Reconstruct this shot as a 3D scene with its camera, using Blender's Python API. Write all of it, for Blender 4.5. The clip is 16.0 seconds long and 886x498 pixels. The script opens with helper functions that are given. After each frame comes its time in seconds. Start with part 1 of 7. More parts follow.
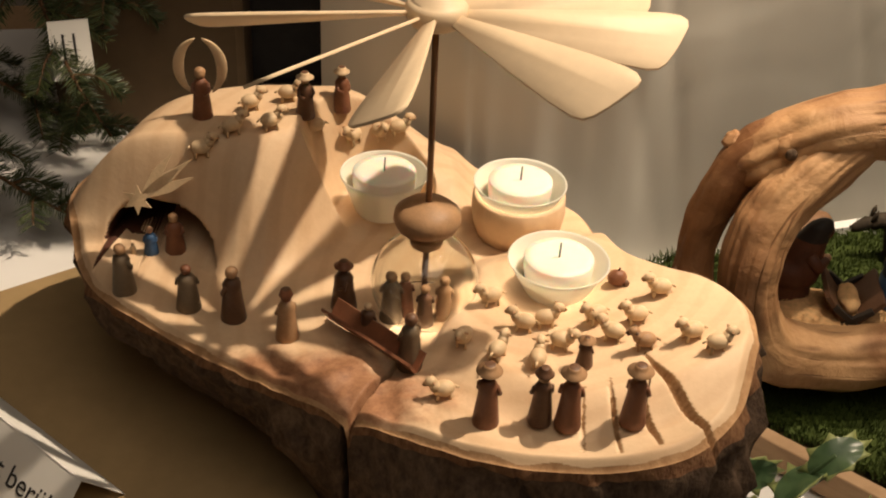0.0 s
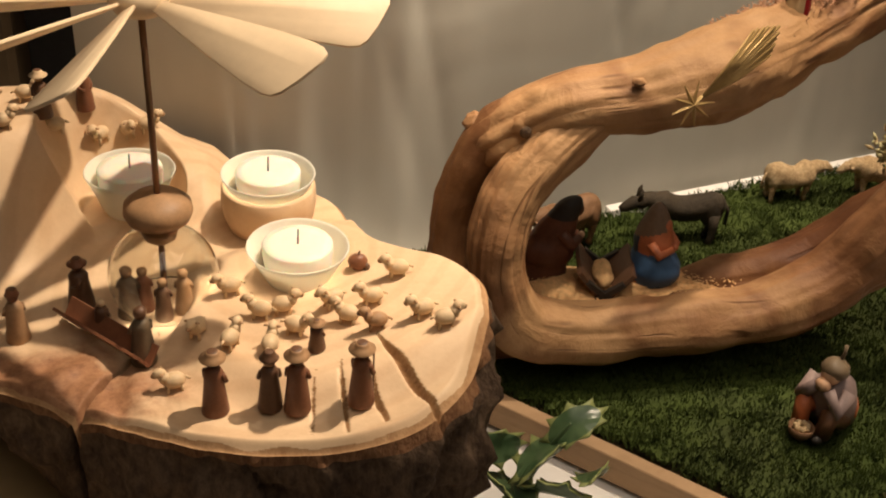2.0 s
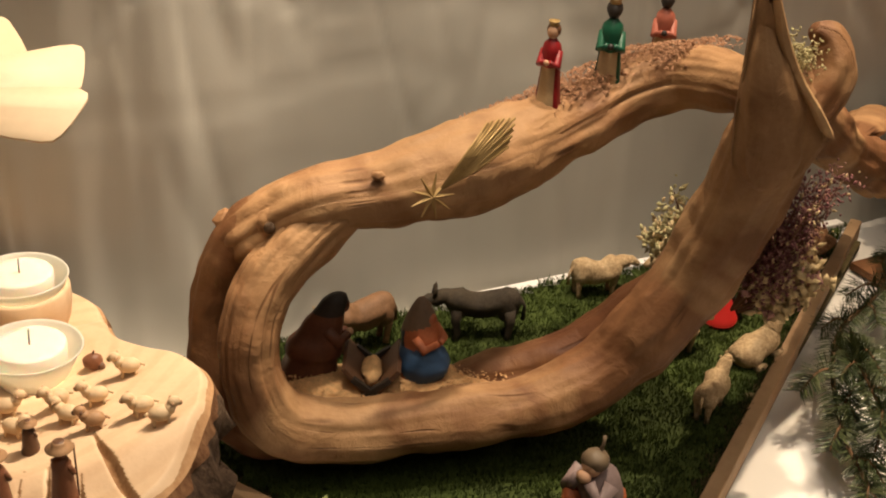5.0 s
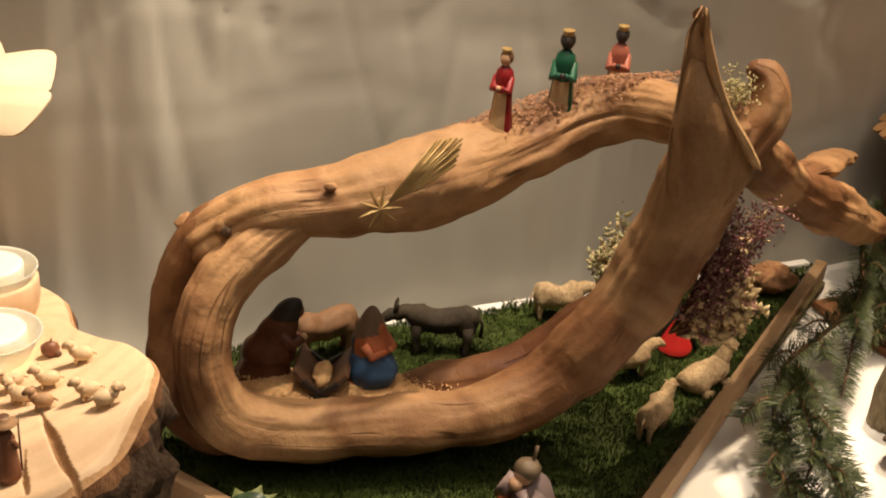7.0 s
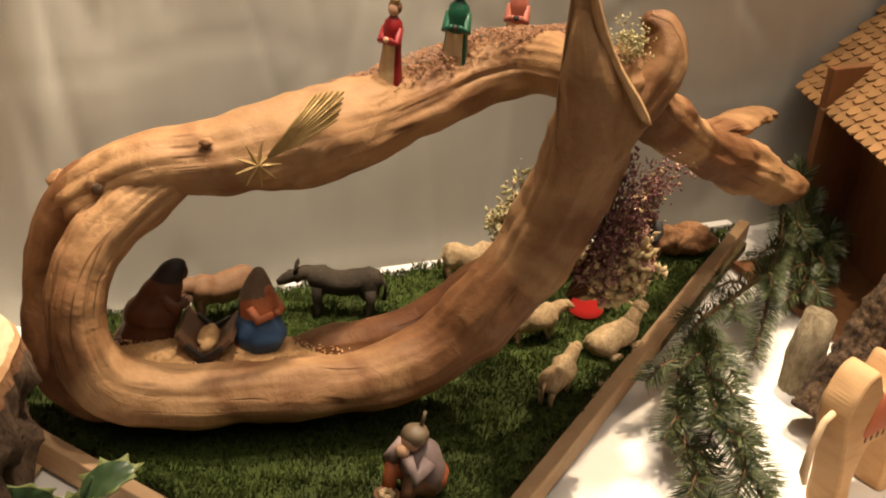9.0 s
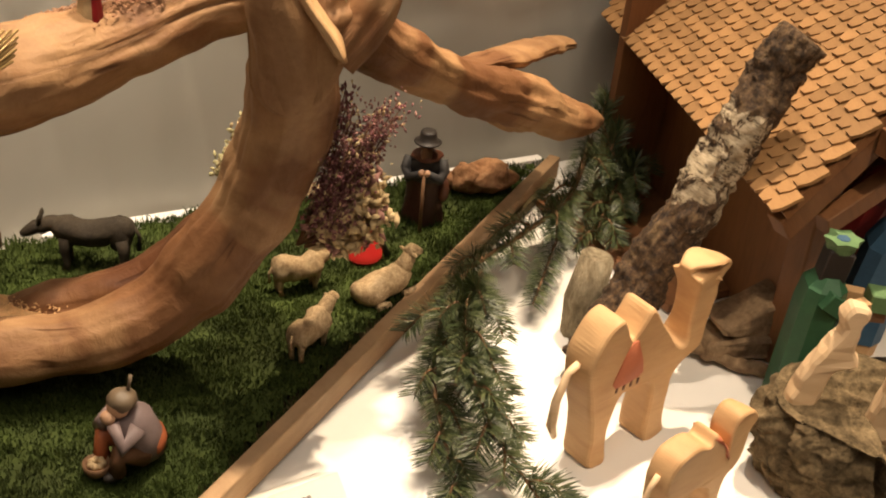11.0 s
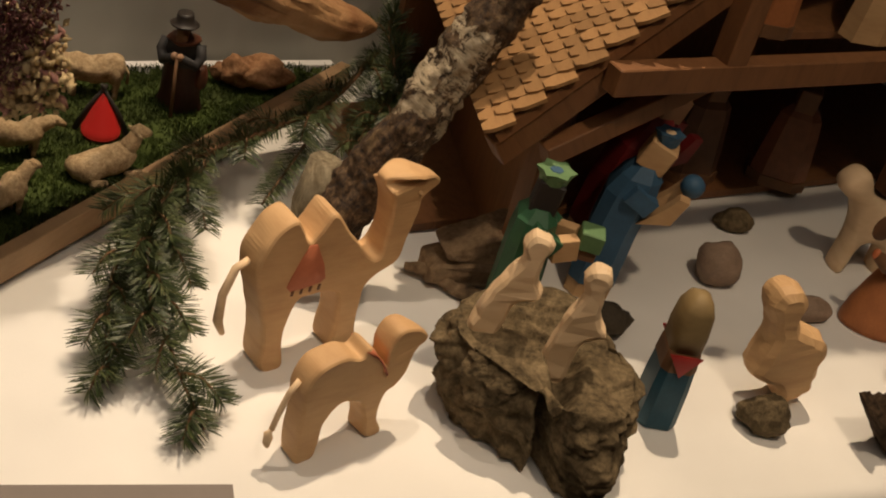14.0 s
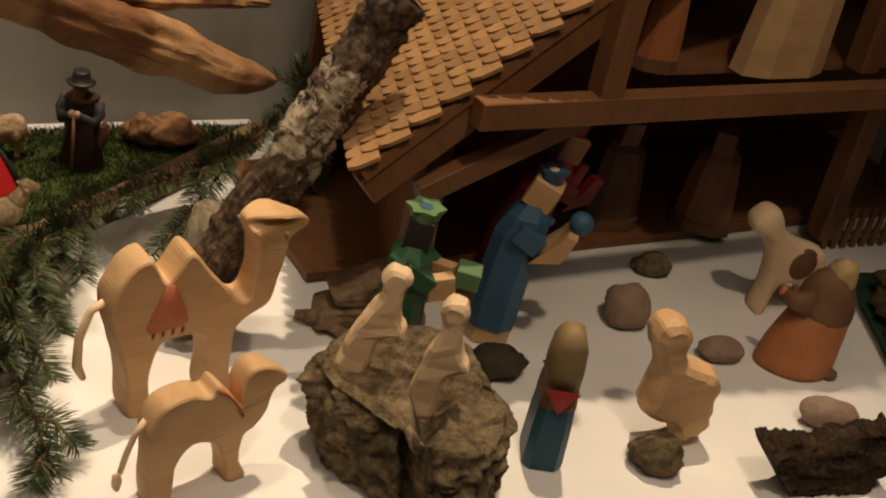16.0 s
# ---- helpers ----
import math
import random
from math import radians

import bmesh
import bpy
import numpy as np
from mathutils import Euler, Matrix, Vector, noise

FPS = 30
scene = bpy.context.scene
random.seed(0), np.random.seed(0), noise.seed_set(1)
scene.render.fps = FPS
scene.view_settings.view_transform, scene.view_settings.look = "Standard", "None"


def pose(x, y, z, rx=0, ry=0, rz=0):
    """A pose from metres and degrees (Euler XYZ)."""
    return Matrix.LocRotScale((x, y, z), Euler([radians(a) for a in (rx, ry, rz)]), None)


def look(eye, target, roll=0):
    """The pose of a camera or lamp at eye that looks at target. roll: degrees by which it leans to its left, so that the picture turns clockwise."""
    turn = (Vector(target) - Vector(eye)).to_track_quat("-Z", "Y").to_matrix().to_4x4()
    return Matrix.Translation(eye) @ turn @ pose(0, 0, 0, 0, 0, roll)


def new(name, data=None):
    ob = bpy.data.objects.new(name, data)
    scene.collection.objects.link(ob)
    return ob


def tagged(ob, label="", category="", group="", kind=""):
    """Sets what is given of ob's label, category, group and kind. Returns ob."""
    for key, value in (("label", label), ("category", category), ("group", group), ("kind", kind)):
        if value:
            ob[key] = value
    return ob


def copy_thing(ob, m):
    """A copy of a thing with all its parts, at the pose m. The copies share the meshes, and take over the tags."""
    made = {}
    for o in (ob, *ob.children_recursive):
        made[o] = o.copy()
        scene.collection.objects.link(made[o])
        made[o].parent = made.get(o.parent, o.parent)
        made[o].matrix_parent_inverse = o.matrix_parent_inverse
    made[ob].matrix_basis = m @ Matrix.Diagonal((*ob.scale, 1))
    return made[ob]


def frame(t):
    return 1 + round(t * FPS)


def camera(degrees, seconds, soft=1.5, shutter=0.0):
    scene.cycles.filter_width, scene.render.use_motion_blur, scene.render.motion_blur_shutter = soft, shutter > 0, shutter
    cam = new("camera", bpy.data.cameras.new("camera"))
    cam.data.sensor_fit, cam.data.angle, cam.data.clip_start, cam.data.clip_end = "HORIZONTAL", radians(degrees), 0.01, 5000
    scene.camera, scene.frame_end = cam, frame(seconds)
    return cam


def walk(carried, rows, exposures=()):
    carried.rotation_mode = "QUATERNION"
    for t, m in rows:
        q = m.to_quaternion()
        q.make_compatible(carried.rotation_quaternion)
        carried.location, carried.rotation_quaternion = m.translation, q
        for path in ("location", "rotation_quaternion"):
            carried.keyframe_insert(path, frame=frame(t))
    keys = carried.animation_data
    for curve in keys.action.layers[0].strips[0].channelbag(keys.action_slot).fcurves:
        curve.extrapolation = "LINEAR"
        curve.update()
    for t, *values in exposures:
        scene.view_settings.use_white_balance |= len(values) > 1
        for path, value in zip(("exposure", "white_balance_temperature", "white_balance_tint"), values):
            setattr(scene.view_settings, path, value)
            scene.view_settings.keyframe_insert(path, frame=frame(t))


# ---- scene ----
LENS = 40.0
cam = camera(LENS, 16.0, soft=2.0)
# seconds, eye, (heading to the left, tilt up, lean to the left)
PATH = [
    (0, (0.0000, 0.0000, 0.5013), (-0.00, -34.32, 3.11)),
    (0.5, (0.0101, 0.0021, 0.4983), (-0.19, -34.29, 3.20)),
    (1, (0.0350, 0.0006, 0.4910), (-1.24, -33.79, 3.40)),
    (1.5, (0.0569, -0.0033, 0.4896), (-3.36, -33.31, 3.77)),
    (2, (0.0795, -0.0102, 0.4891), (-6.28, -33.07, 3.69)),
    (2.5, (0.0992, -0.0132, 0.4897), (-8.92, -32.68, 3.65)),
    (3, (0.1173, -0.0138, 0.4923), (-11.03, -31.63, 4.01)),
    (3.5, (0.1299, -0.0154, 0.4905), (-11.00, -31.24, 3.70)),
    (4, (0.1453, -0.0139, 0.4887), (-10.03, -30.18, 4.06)),
    (4.5, (0.1693, -0.0156, 0.4823), (-9.56, -29.11, 4.28)),
    (5, (0.1988, -0.0236, 0.4835), (-7.92, -27.55, 3.23)),
    (5.2, (0.2020, -0.0270, 0.4862), (-8.99, -26.36, 3.81)),
    (7.3, (0.2429, -0.0692, 0.4879), (-6.19, -25.76, 5.36)),
    (7.5, (0.2432, -0.0703, 0.4872), (-6.66, -25.69, 5.89)),
    (8, (0.2492, -0.0653, 0.4790), (-7.90, -25.48, 6.14)),
    (8.2, (0.2522, -0.0636, 0.4783), (-7.76, -25.80, 6.47)),
    (10.3, (0.3863, -0.0152, 0.4775), (-9.22, -29.39, 4.76)),
    (10.5, (0.3971, -0.0145, 0.4774), (-9.73, -29.69, 5.22)),
    (11, (0.4251, -0.0130, 0.4774), (-11.44, -30.51, 6.41)),
    (11.5, (0.4516, -0.0072, 0.4719), (-15.87, -31.60, 10.07)),
    (12, (0.4778, 0.0017, 0.4679), (-17.63, -32.38, 12.23)),
    (12.5, (0.4965, 0.0108, 0.4648), (-18.61, -33.58, 13.22)),
    (13, (0.5061, 0.0142, 0.4646), (-20.13, -33.79, 14.71)),
    (13.5, (0.5372, 0.0012, 0.4651), (-17.09, -33.65, 15.21)),
    (14, (0.5807, -0.0217, 0.4691), (-14.69, -33.01, 15.33)),
    (14.5, (0.6142, -0.0387, 0.4713), (-14.39, -32.23, 15.24)),
    (15, (0.6401, -0.0485, 0.4726), (-14.33, -31.26, 14.44)),
    (15.5, (0.6598, -0.0488, 0.4700), (-14.04, -30.49, 13.97)),
    (16, (0.6826, -0.0403, 0.4595), (-11.48, -29.36, 12.01)),
]


def stand(eye, turn):
    yaw, pitch, roll = (radians(a) for a in turn)
    ahead = Vector((-math.sin(yaw) * math.cos(pitch), math.cos(yaw) * math.cos(pitch), math.sin(pitch)))
    return look(eye, Vector(eye) + ahead, turn[2])


walk(cam, [(t, stand(eye, turn)) for t, eye, turn in PATH], exposures=[(0.0, -0.60), (2.0, -0.66), (3.5, -0.67), (5.0, -0.54), (7.0, -0.40), (10.0, -0.12), (11.0, -0.18), (12.5, -0.86), (14.5, -1.2), (16.0, -1.15)])

# ---- light: a dim hall, warm halogen spots over the table ----
world = bpy.data.worlds.new("hall")
scene.world = world
world.use_nodes = True
world.node_tree.nodes["Background"].inputs[0].default_value = (1.0, 0.84, 0.68, 1)
world.node_tree.nodes["Background"].inputs[1].default_value = 0.05


def spot(name, eye, target, power, radius, cone=60, blend=0.6, colour=(1.0, 0.80, 0.60)):
    d = bpy.data.lights.new(name, "SPOT")
    d.energy, d.shadow_soft_size, d.spot_size, d.spot_blend, d.color = power, radius, radians(cone), blend, colour
    ob = new(name, d)
    ob.matrix_world = look(eye, target)
    return ob


spot("spot_log", (0.72, 0.72, 1.56), (-0.085, 0.60, 0.13), 212, 0.018, 22, 0.5)
spot("spot_root", (0.50, 0.69, 1.65), (0.40, 0.64, 0.1), 112, 0.02, 35, 1.0)
spot("spot_arch", (0.22, 0.38, 1.69), (0.27, 0.775, 0.03), 120, 0.03, 20, 1.0)
spot("spot_camels", (0.90, 1.0, 1.62), (0.775, 0.455, 0.0), 186, 0.02, 39, 0.9, (1.0, 0.77, 0.53))
spot("spot_front", (0.93, -0.12, 1.68), (0.92, 0.55, 0.0), 74, 0.04, 30, 1.0, (1.0, 0.77, 0.53))
# unseen soft fill under the ceiling, added to lift the ambient light
hall = bpy.data.lights.new("hall_fill", "AREA")
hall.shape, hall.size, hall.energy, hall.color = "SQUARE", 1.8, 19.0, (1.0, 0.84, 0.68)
new("hall_fill", hall).matrix_world = look((0.5, -0.3, 1.74), (0.5, -0.299, 0.0))

# ---- materials ----


def nodes_of(name):
    m = bpy.data.materials.new(name)
    m.use_nodes = True
    t = m.node_tree
    return m, t, t.nodes["Principled BSDF"]


def ramp(t, fac, stops):
    r = t.nodes.new("ShaderNodeValToRGB")
    el = r.color_ramp.elements
    while len(el) < len(stops):
        el.new(0.5)
    for e, (p, c) in zip(el, stops):
        e.position, e.color = p, (*c, 1)
    t.links.new(fac, r.inputs[0])
    return r.outputs[0]


def coords(t, scale=(1, 1, 1), kind="Object"):
    c = t.nodes.new("ShaderNodeTexCoord")
    m = t.nodes.new("ShaderNodeMapping")
    m.inputs["Scale"].default_value = scale
    t.links.new(c.outputs[kind], m.inputs[0])
    return m.outputs[0]


def noise_tex(t, vec, scale, detail=4.0, rough=0.55, distortion=0.0):
    n = t.nodes.new("ShaderNodeTexNoise")
    n.inputs["Scale"].default_value, n.inputs["Detail"].default_value = scale, detail
    n.inputs["Roughness"].default_value, n.inputs["Distortion"].default_value = rough, distortion
    t.links.new(vec, n.inputs["Vector"])
    return n.outputs["Fac"]


def mixed(t, fac, a, b, mode="MIX"):
    m = t.nodes.new("ShaderNodeMix")
    m.data_type, m.blend_type = "RGBA", mode
    for sock, v in ((m.inputs[0], fac), (m.inputs[6], a), (m.inputs[7], b)):
        if isinstance(v, (int, float)):
            sock.default_value = v
        elif isinstance(v, tuple):
            sock.default_value = (*v, 1)
        else:
            t.links.new(v, sock)
    return m.outputs[2]


def bump(t, bsdf, height, strength, distance):
    b = t.nodes.new("ShaderNodeBump")
    b.inputs["Strength"].default_value, b.inputs["Distance"].default_value = strength, distance
    t.links.new(height, b.inputs["Height"])
    t.links.new(b.outputs[0], bsdf.inputs["Normal"])


def shade(c, k):
    return tuple(min(1, v * k) for v in c)


def painted(name, c, rough=0.55, var=0.25, scale=60, relief=0.3, metal=0.0, gloss=0.35, stretch=(1, 1, 1)):
    """Paint, plaster or plain wood: a colour with coarse and fine variation and a fine relief."""
    m, t, b = nodes_of(name)
    v = coords(t, stretch)
    n1, n2 = noise_tex(t, v, scale, 3), noise_tex(t, v, scale * 7, 4, 0.65)
    col = ramp(t, n1, [(0.25, shade(c, 1 - var)), (0.75, shade(c, 1 + var * 0.6))])
    col = mixed(t, 0.35, col, ramp(t, n2, [(0.3, shade(c, 1 - var)), (0.7, shade(c, 1 + var * 0.5))]))
    t.links.new(col, b.inputs["Base Color"])
    b.inputs["Roughness"].default_value, b.inputs["Metallic"].default_value = rough, metal
    b.inputs["Specular IOR Level"].default_value = gloss
    bump(t, b, n2, relief, 0.0006)
    return m


def wood(name, light, dark, scale=30, stretch=(1, 1, 6), rough=0.6, relief=0.3, rnd=0.0):
    """Cut wood: long grain along the axis with the small stretch."""
    m, t, b = nodes_of(name)
    v = coords(t, stretch)
    n1 = noise_tex(t, v, scale, 5, 0.6, 0.6)
    n2 = noise_tex(t, v, scale * 5, 4, 0.7)
    n3 = noise_tex(t, coords(t), 18, 2)
    col = ramp(t, n1, [(0.3, dark), (0.52, light), (0.75, shade(light, 1.12))])
    col = mixed(t, 0.3, col, ramp(t, n2, [(0.35, dark), (0.6, light)]))
    col = mixed(t, 0.35, col, ramp(t, n3, [(0.35, shade(light, 0.72)), (0.65, shade(light, 1.1))]))
    if rnd:
        o = t.nodes.new("ShaderNodeObjectInfo")
        col = mixed(t, 1.0, col, ramp(t, o.outputs["Random"], [(0, (1 - rnd,) * 3), (1, (1, 1, 1))]), "MULTIPLY")
    t.links.new(col, b.inputs["Base Color"])
    b.inputs["Roughness"].default_value = rough
    b.inputs["Specular IOR Level"].default_value = 0.3
    bump(t, b, n1, relief, 0.001)
    return m


def bark_mat(name, a, b_, c, scale=40, relief=1.0, stretch=(1, 1, 0.45)):
    m, t, b = nodes_of(name)
    v = coords(t, stretch)
    n1, n2 = noise_tex(t, v, scale, 6, 0.7, 0.8), noise_tex(t, v, scale * 4, 5, 0.7)
    col = ramp(t, n1, [(0.3, a), (0.5, b_), (0.72, c)])
    col = mixed(t, 0.4, col, ramp(t, n2, [(0.35, a), (0.7, c)]))
    t.links.new(col, b.inputs["Base Color"])
    b.inputs["Roughness"].default_value = 0.9
    b.inputs["Specular IOR Level"].default_value = 0.15
    mx = mixed(t, 0.5, n1, n2)
    bump(t, b, mx, relief, 0.004)
    return m


def log_top_mat():
    """Peeled pale wood with growth rings and a few warm stains."""
    m, t, b = nodes_of("peeled_wood")
    v = coords(t)
    sub = t.nodes.new("ShaderNodeMapping")
    sub.inputs["Location"].default_value = (-0.06, -0.55, 0)
    t.links.new(v, sub.inputs[0])
    w = t.nodes.new("ShaderNodeTexWave")
    w.wave_type, w.rings_direction = "RINGS", "Z"
    w.inputs["Scale"].default_value, w.inputs["Distortion"].default_value = 22, 1.6
    w.inputs["Detail"].default_value, w.inputs["Detail Scale"].default_value = 2, 1.2
    t.links.new(sub.outputs[0], w.inputs["Vector"])
    n1, n2 = noise_tex(t, v, 16, 4), noise_tex(t, v, 180, 4, 0.7)
    col = ramp(t, n1, [(0.3, (0.60, 0.41, 0.245)), (0.6, (0.72, 0.53, 0.34))])
    col = mixed(t, 0.3, col, ramp(t, w.outputs["Fac"], [(0.1, (0.56, 0.36, 0.2)), (0.5, (0.73, 0.54, 0.34))]))
    col = mixed(t, 0.2, col, ramp(t, n2, [(0.3, (0.5, 0.32, 0.18)), (0.7, (0.72, 0.52, 0.32))]))
    # the raw reddish inner bark left standing beside the crack
    far = t.nodes.new("ShaderNodeVectorMath")
    far.operation = "DISTANCE"
    flat = t.nodes.new("ShaderNodeMapping")
    flat.inputs["Rotation"].default_value = (0, 0, radians(35))
    flat.inputs["Scale"].default_value = (0.62, 1.25, 0.2)
    t.links.new(v, flat.inputs[0])
    t.links.new(flat.outputs[0], far.inputs[0])
    c = Euler((0, 0, radians(35))).to_matrix() @ Vector((-0.062 * 0.62, 0.458 * 1.25, 0.02))
    far.inputs[1].default_value = tuple(c)
    edge = t.nodes.new("ShaderNodeMath")
    edge.operation = "MULTIPLY_ADD"
    t.links.new(noise_tex(t, v, 34, 5, 0.65, 0.6), edge.inputs[0])
    edge.inputs[1].default_value = 0.06
    t.links.new(far.outputs["Value"], edge.inputs[2])
    raw = ramp(t, edge.outputs[0], [(0.058, (1, 1, 1)), (0.082, (0, 0, 0))])
    col = mixed(t, raw, col, ramp(t, n2, [(0.3, (0.22, 0.1, 0.05)), (0.7, (0.42, 0.22, 0.115))]))
    t.links.new(col, b.inputs["Base Color"])
    b.inputs["Roughness"].default_value = 0.55
    b.inputs["Specular IOR Level"].default_value = 0.3
    bump(t, b, n2, 0.3, 0.0008)
    return m


def drift_mat(name="driftwood", tone=(1, 1, 1)):
    """Weathered root wood: tan with long soft streaks, thin dark cracks and reddish patches."""
    m, t, b = nodes_of(name)
    v = coords(t, (1, 1, 1), "UV")
    st = t.nodes.new("ShaderNodeMapping")
    st.inputs["Scale"].default_value = (1, 0.10, 1)
    t.links.new(v, st.inputs[0])
    ob = coords(t)
    n1 = noise_tex(t, st.outputs[0], 15, 5, 0.6, 0.7)
    n2 = noise_tex(t, ob, 17, 5, 0.6, 0.6)
    n3 = noise_tex(t, ob, 240, 4, 0.7)
    n4 = noise_tex(t, st.outputs[0], 60, 4, 0.7, 0.4)
    n5 = noise_tex(t, ob, 11, 3, 0.5, 0.8)
    crack = noise_tex(t, st.outputs[0], 21, 3, 0.5, 1.2)
    col = ramp(t, n1, [(0.30, (0.30, 0.165, 0.075)), (0.5, (0.42, 0.26, 0.125)), (0.68, (0.53, 0.35, 0.18))])
    col = mixed(t, 0.5, col, ramp(t, n2, [(0.36, (0.20, 0.09, 0.042)), (0.48, (0.40, 0.24, 0.115)), (0.68, (0.54, 0.36, 0.19))]))
    col = mixed(t, 0.16, col, ramp(t, n4, [(0.34, (0.16, 0.08, 0.035)), (0.52, (0.46, 0.29, 0.145))]))
    col = mixed(t, 0.14, col, ramp(t, n3, [(0.32, (0.2, 0.11, 0.05)), (0.62, (0.5, 0.33, 0.17))]))
    col = mixed(t, 0.8, col, ramp(t, n5, [(0.40, (0.36, 0.23, 0.17)), (0.57, (1.0, 1.0, 1.0))]), "MULTIPLY")
    lines = ramp(t, crack, [(0.480, (1, 1, 1)), (0.494, (0.38, 0.30, 0.25)), (0.508, (1, 1, 1))])
    gate = ramp(t, noise_tex(t, ob, 24, 2), [(0.52, (0, 0, 0)), (0.62, (1, 1, 1))])
    lines = mixed(t, gate, (1.0, 1.0, 1.0), lines)
    col = mixed(t, 1.0, col, lines, "MULTIPLY")
    col = mixed(t, 1.0, col, tone, "MULTIPLY")
    t.links.new(col, b.inputs["Base Color"])
    b.inputs["Roughness"].default_value = 0.62
    b.inputs["Specular IOR Level"].default_value = 0.3
    hh = mixed(t, 0.6, n1, noise_tex(t, ob, 55, 5, 0.6, 0.5))
    hh = mixed(t, 0.10, hh, n3)
    hh = mixed(t, 0.45, hh, lines, "MULTIPLY")
    bump(t, b, hh, 0.75, 0.005)
    return m


def cloth_mat(name, c, scale=900, relief=0.15):
    m, t, b = nodes_of(name)
    v = coords(t)
    n1 = noise_tex(t, v, 6, 3)
    w = noise_tex(t, v, scale, 2)
    t.links.new(ramp(t, n1, [(0.3, shade(c, 0.88)), (0.7, shade(c, 1.06))]), b.inputs["Base Color"])
    b.inputs["Roughness"].default_value = 0.85
    b.inputs["Specular IOR Level"].default_value = 0.15
    b.inputs["Sheen Weight"].default_value = 0.1
    bump(t, b, w, relief, 0.0006)
    return m


PEELED = log_top_mat()
LOGRIM = bark_mat("inner_bark", (0.08, 0.035, 0.018), (0.2, 0.095, 0.045), (0.36, 0.2, 0.1), 90, 0.9)
SLIT = bark_mat("drying_slit", (0.2, 0.1, 0.045), (0.3, 0.17, 0.08), (0.42, 0.26, 0.13), 90, 0.5)
INNER = bark_mat("orange_inner_bark", (0.3, 0.16, 0.075), (0.44, 0.26, 0.13), (0.56, 0.36, 0.2), 60, 0.4)
BARK = bark_mat("bark", (0.022, 0.013, 0.009), (0.085, 0.054, 0.034), (0.2, 0.135, 0.085), 60, 1.0, (1, 1, 0.6))
BARKDARK = bark_mat("dark_bark", (0.008, 0.005, 0.003), (0.034, 0.021, 0.012), (0.12, 0.078, 0.045), 80, 1.0, (1, 1, 3))
GREYBARK = bark_mat("grey_bark", (0.09, 0.07, 0.045), (0.25, 0.2, 0.125), (0.42, 0.36, 0.25), 70, 1.0)
DRIFT = drift_mat(tone=(0.98, 0.92, 0.88))
DRIFTPALE = drift_mat("split_driftwood", (1.45, 1.5, 1.5))
DRIFTRED = drift_mat("reddish_driftwood", (0.62, 0.5, 0.42))
LINEN = cloth_mat("white_linen", (0.8, 0.78, 0.74))
CURTAIN = cloth_mat("grey_curtain", (0.53, 0.515, 0.45), 700, 0.1)
KRAFT = painted("tan_paper", (0.37, 0.255, 0.12), 0.7, 0.2, 12, 0.1)
PINE = wood("pine_strip", (0.43, 0.28, 0.155), (0.3, 0.18, 0.09), 40, (1, 1, 6))
PLY = painted("ply_wood", (0.75, 0.585, 0.385), 0.5, 0.1, 30, 0.1)
FIGWOOD = painted("turned_wood", (0.40, 0.235, 0.12), 0.5, 0.3, 120, 0.2)
FIGPALE = painted("pale_turned_wood", (0.68, 0.5, 0.3), 0.5, 0.25, 120, 0.2)
FIGDARK = painted("dark_turned_wood", (0.13, 0.065, 0.035), 0.45, 0.35, 120, 0.2)
FIGRED = painted("reddish_turned_wood", (0.22, 0.09, 0.045), 0.45, 0.3, 120, 0.2)
FIGGREY = painted("grey_turned_wood", (0.16, 0.115, 0.07), 0.5, 0.3, 120, 0.2)
CARVED = wood("carved_lime_wood", (0.60, 0.38, 0.19), (0.44, 0.25, 0.115), 16, (1, 1, 4), 0.6, 0.4)
CARVEDPALE = wood("pale_carved_wood", (0.77, 0.57, 0.36), (0.62, 0.42, 0.23), 16, (1, 1, 4), 0.6, 0.15)
ROOFWOOD = wood("larch_shingle", (0.40, 0.225, 0.095), (0.28, 0.145, 0.06), 40, (4, 1, 1), 0.6, 0.3, 0.35)
BEAM = wood("stained_beam", (0.21, 0.094, 0.038), (0.125, 0.052, 0.022), 30, (5, 5, 1), 0.55, 0.25)
ROCK = bark_mat("brown_rock", (0.014, 0.010, 0.005), (0.105, 0.077, 0.042), (0.33, 0.245, 0.14), 42, 1.0, (1, 1, 1))
STONE = painted("pebble", (0.29, 0.2, 0.14), 0.75, 0.4, 90, 0.5)
SOIL = painted("soil", (0.1, 0.075, 0.03), 0.95, 0.4, 90, 0.8)
WAX = painted("candle_wax", (0.86, 0.83, 0.72), 0.4, 0.04, 30, 0.05)
for nd in WAX.node_tree.nodes:
    if nd.type == "BSDF_PRINCIPLED":
        nd.inputs["Subsurface Weight"].default_value = 0.5
        nd.inputs["Subsurface Scale"].default_value = 0.008
WICK = painted("wick", (0.25, 0.22, 0.16), 0.9, 0.2, 300, 0.2)
STEEL = painted("brass_rod", (0.2, 0.11, 0.06), 0.4, 0.2, 200, 0.1, 0.6)
GOLD = painted("gold_straw", (0.42, 0.28, 0.11), 0.35, 0.25, 300, 0.2, 0.35)
PAPER = painted("white_card", (0.78, 0.76, 0.7), 0.7, 0.05, 20, 0.05)
INK = painted("ink", (0.03, 0.028, 0.026), 0.7, 0.1, 50, 0.05)
SAND = painted("wood_chips", (0.76, 0.47, 0.22), 0.9, 0.4, 320, 1.0)
CHIPS = painted("red_brown_chips", (0.46, 0.25, 0.14), 0.9, 0.5, 420, 1.0)
RED = painted("red_paint", (0.42, 0.03, 0.025), 0.5, 0.25, 90, 0.15)
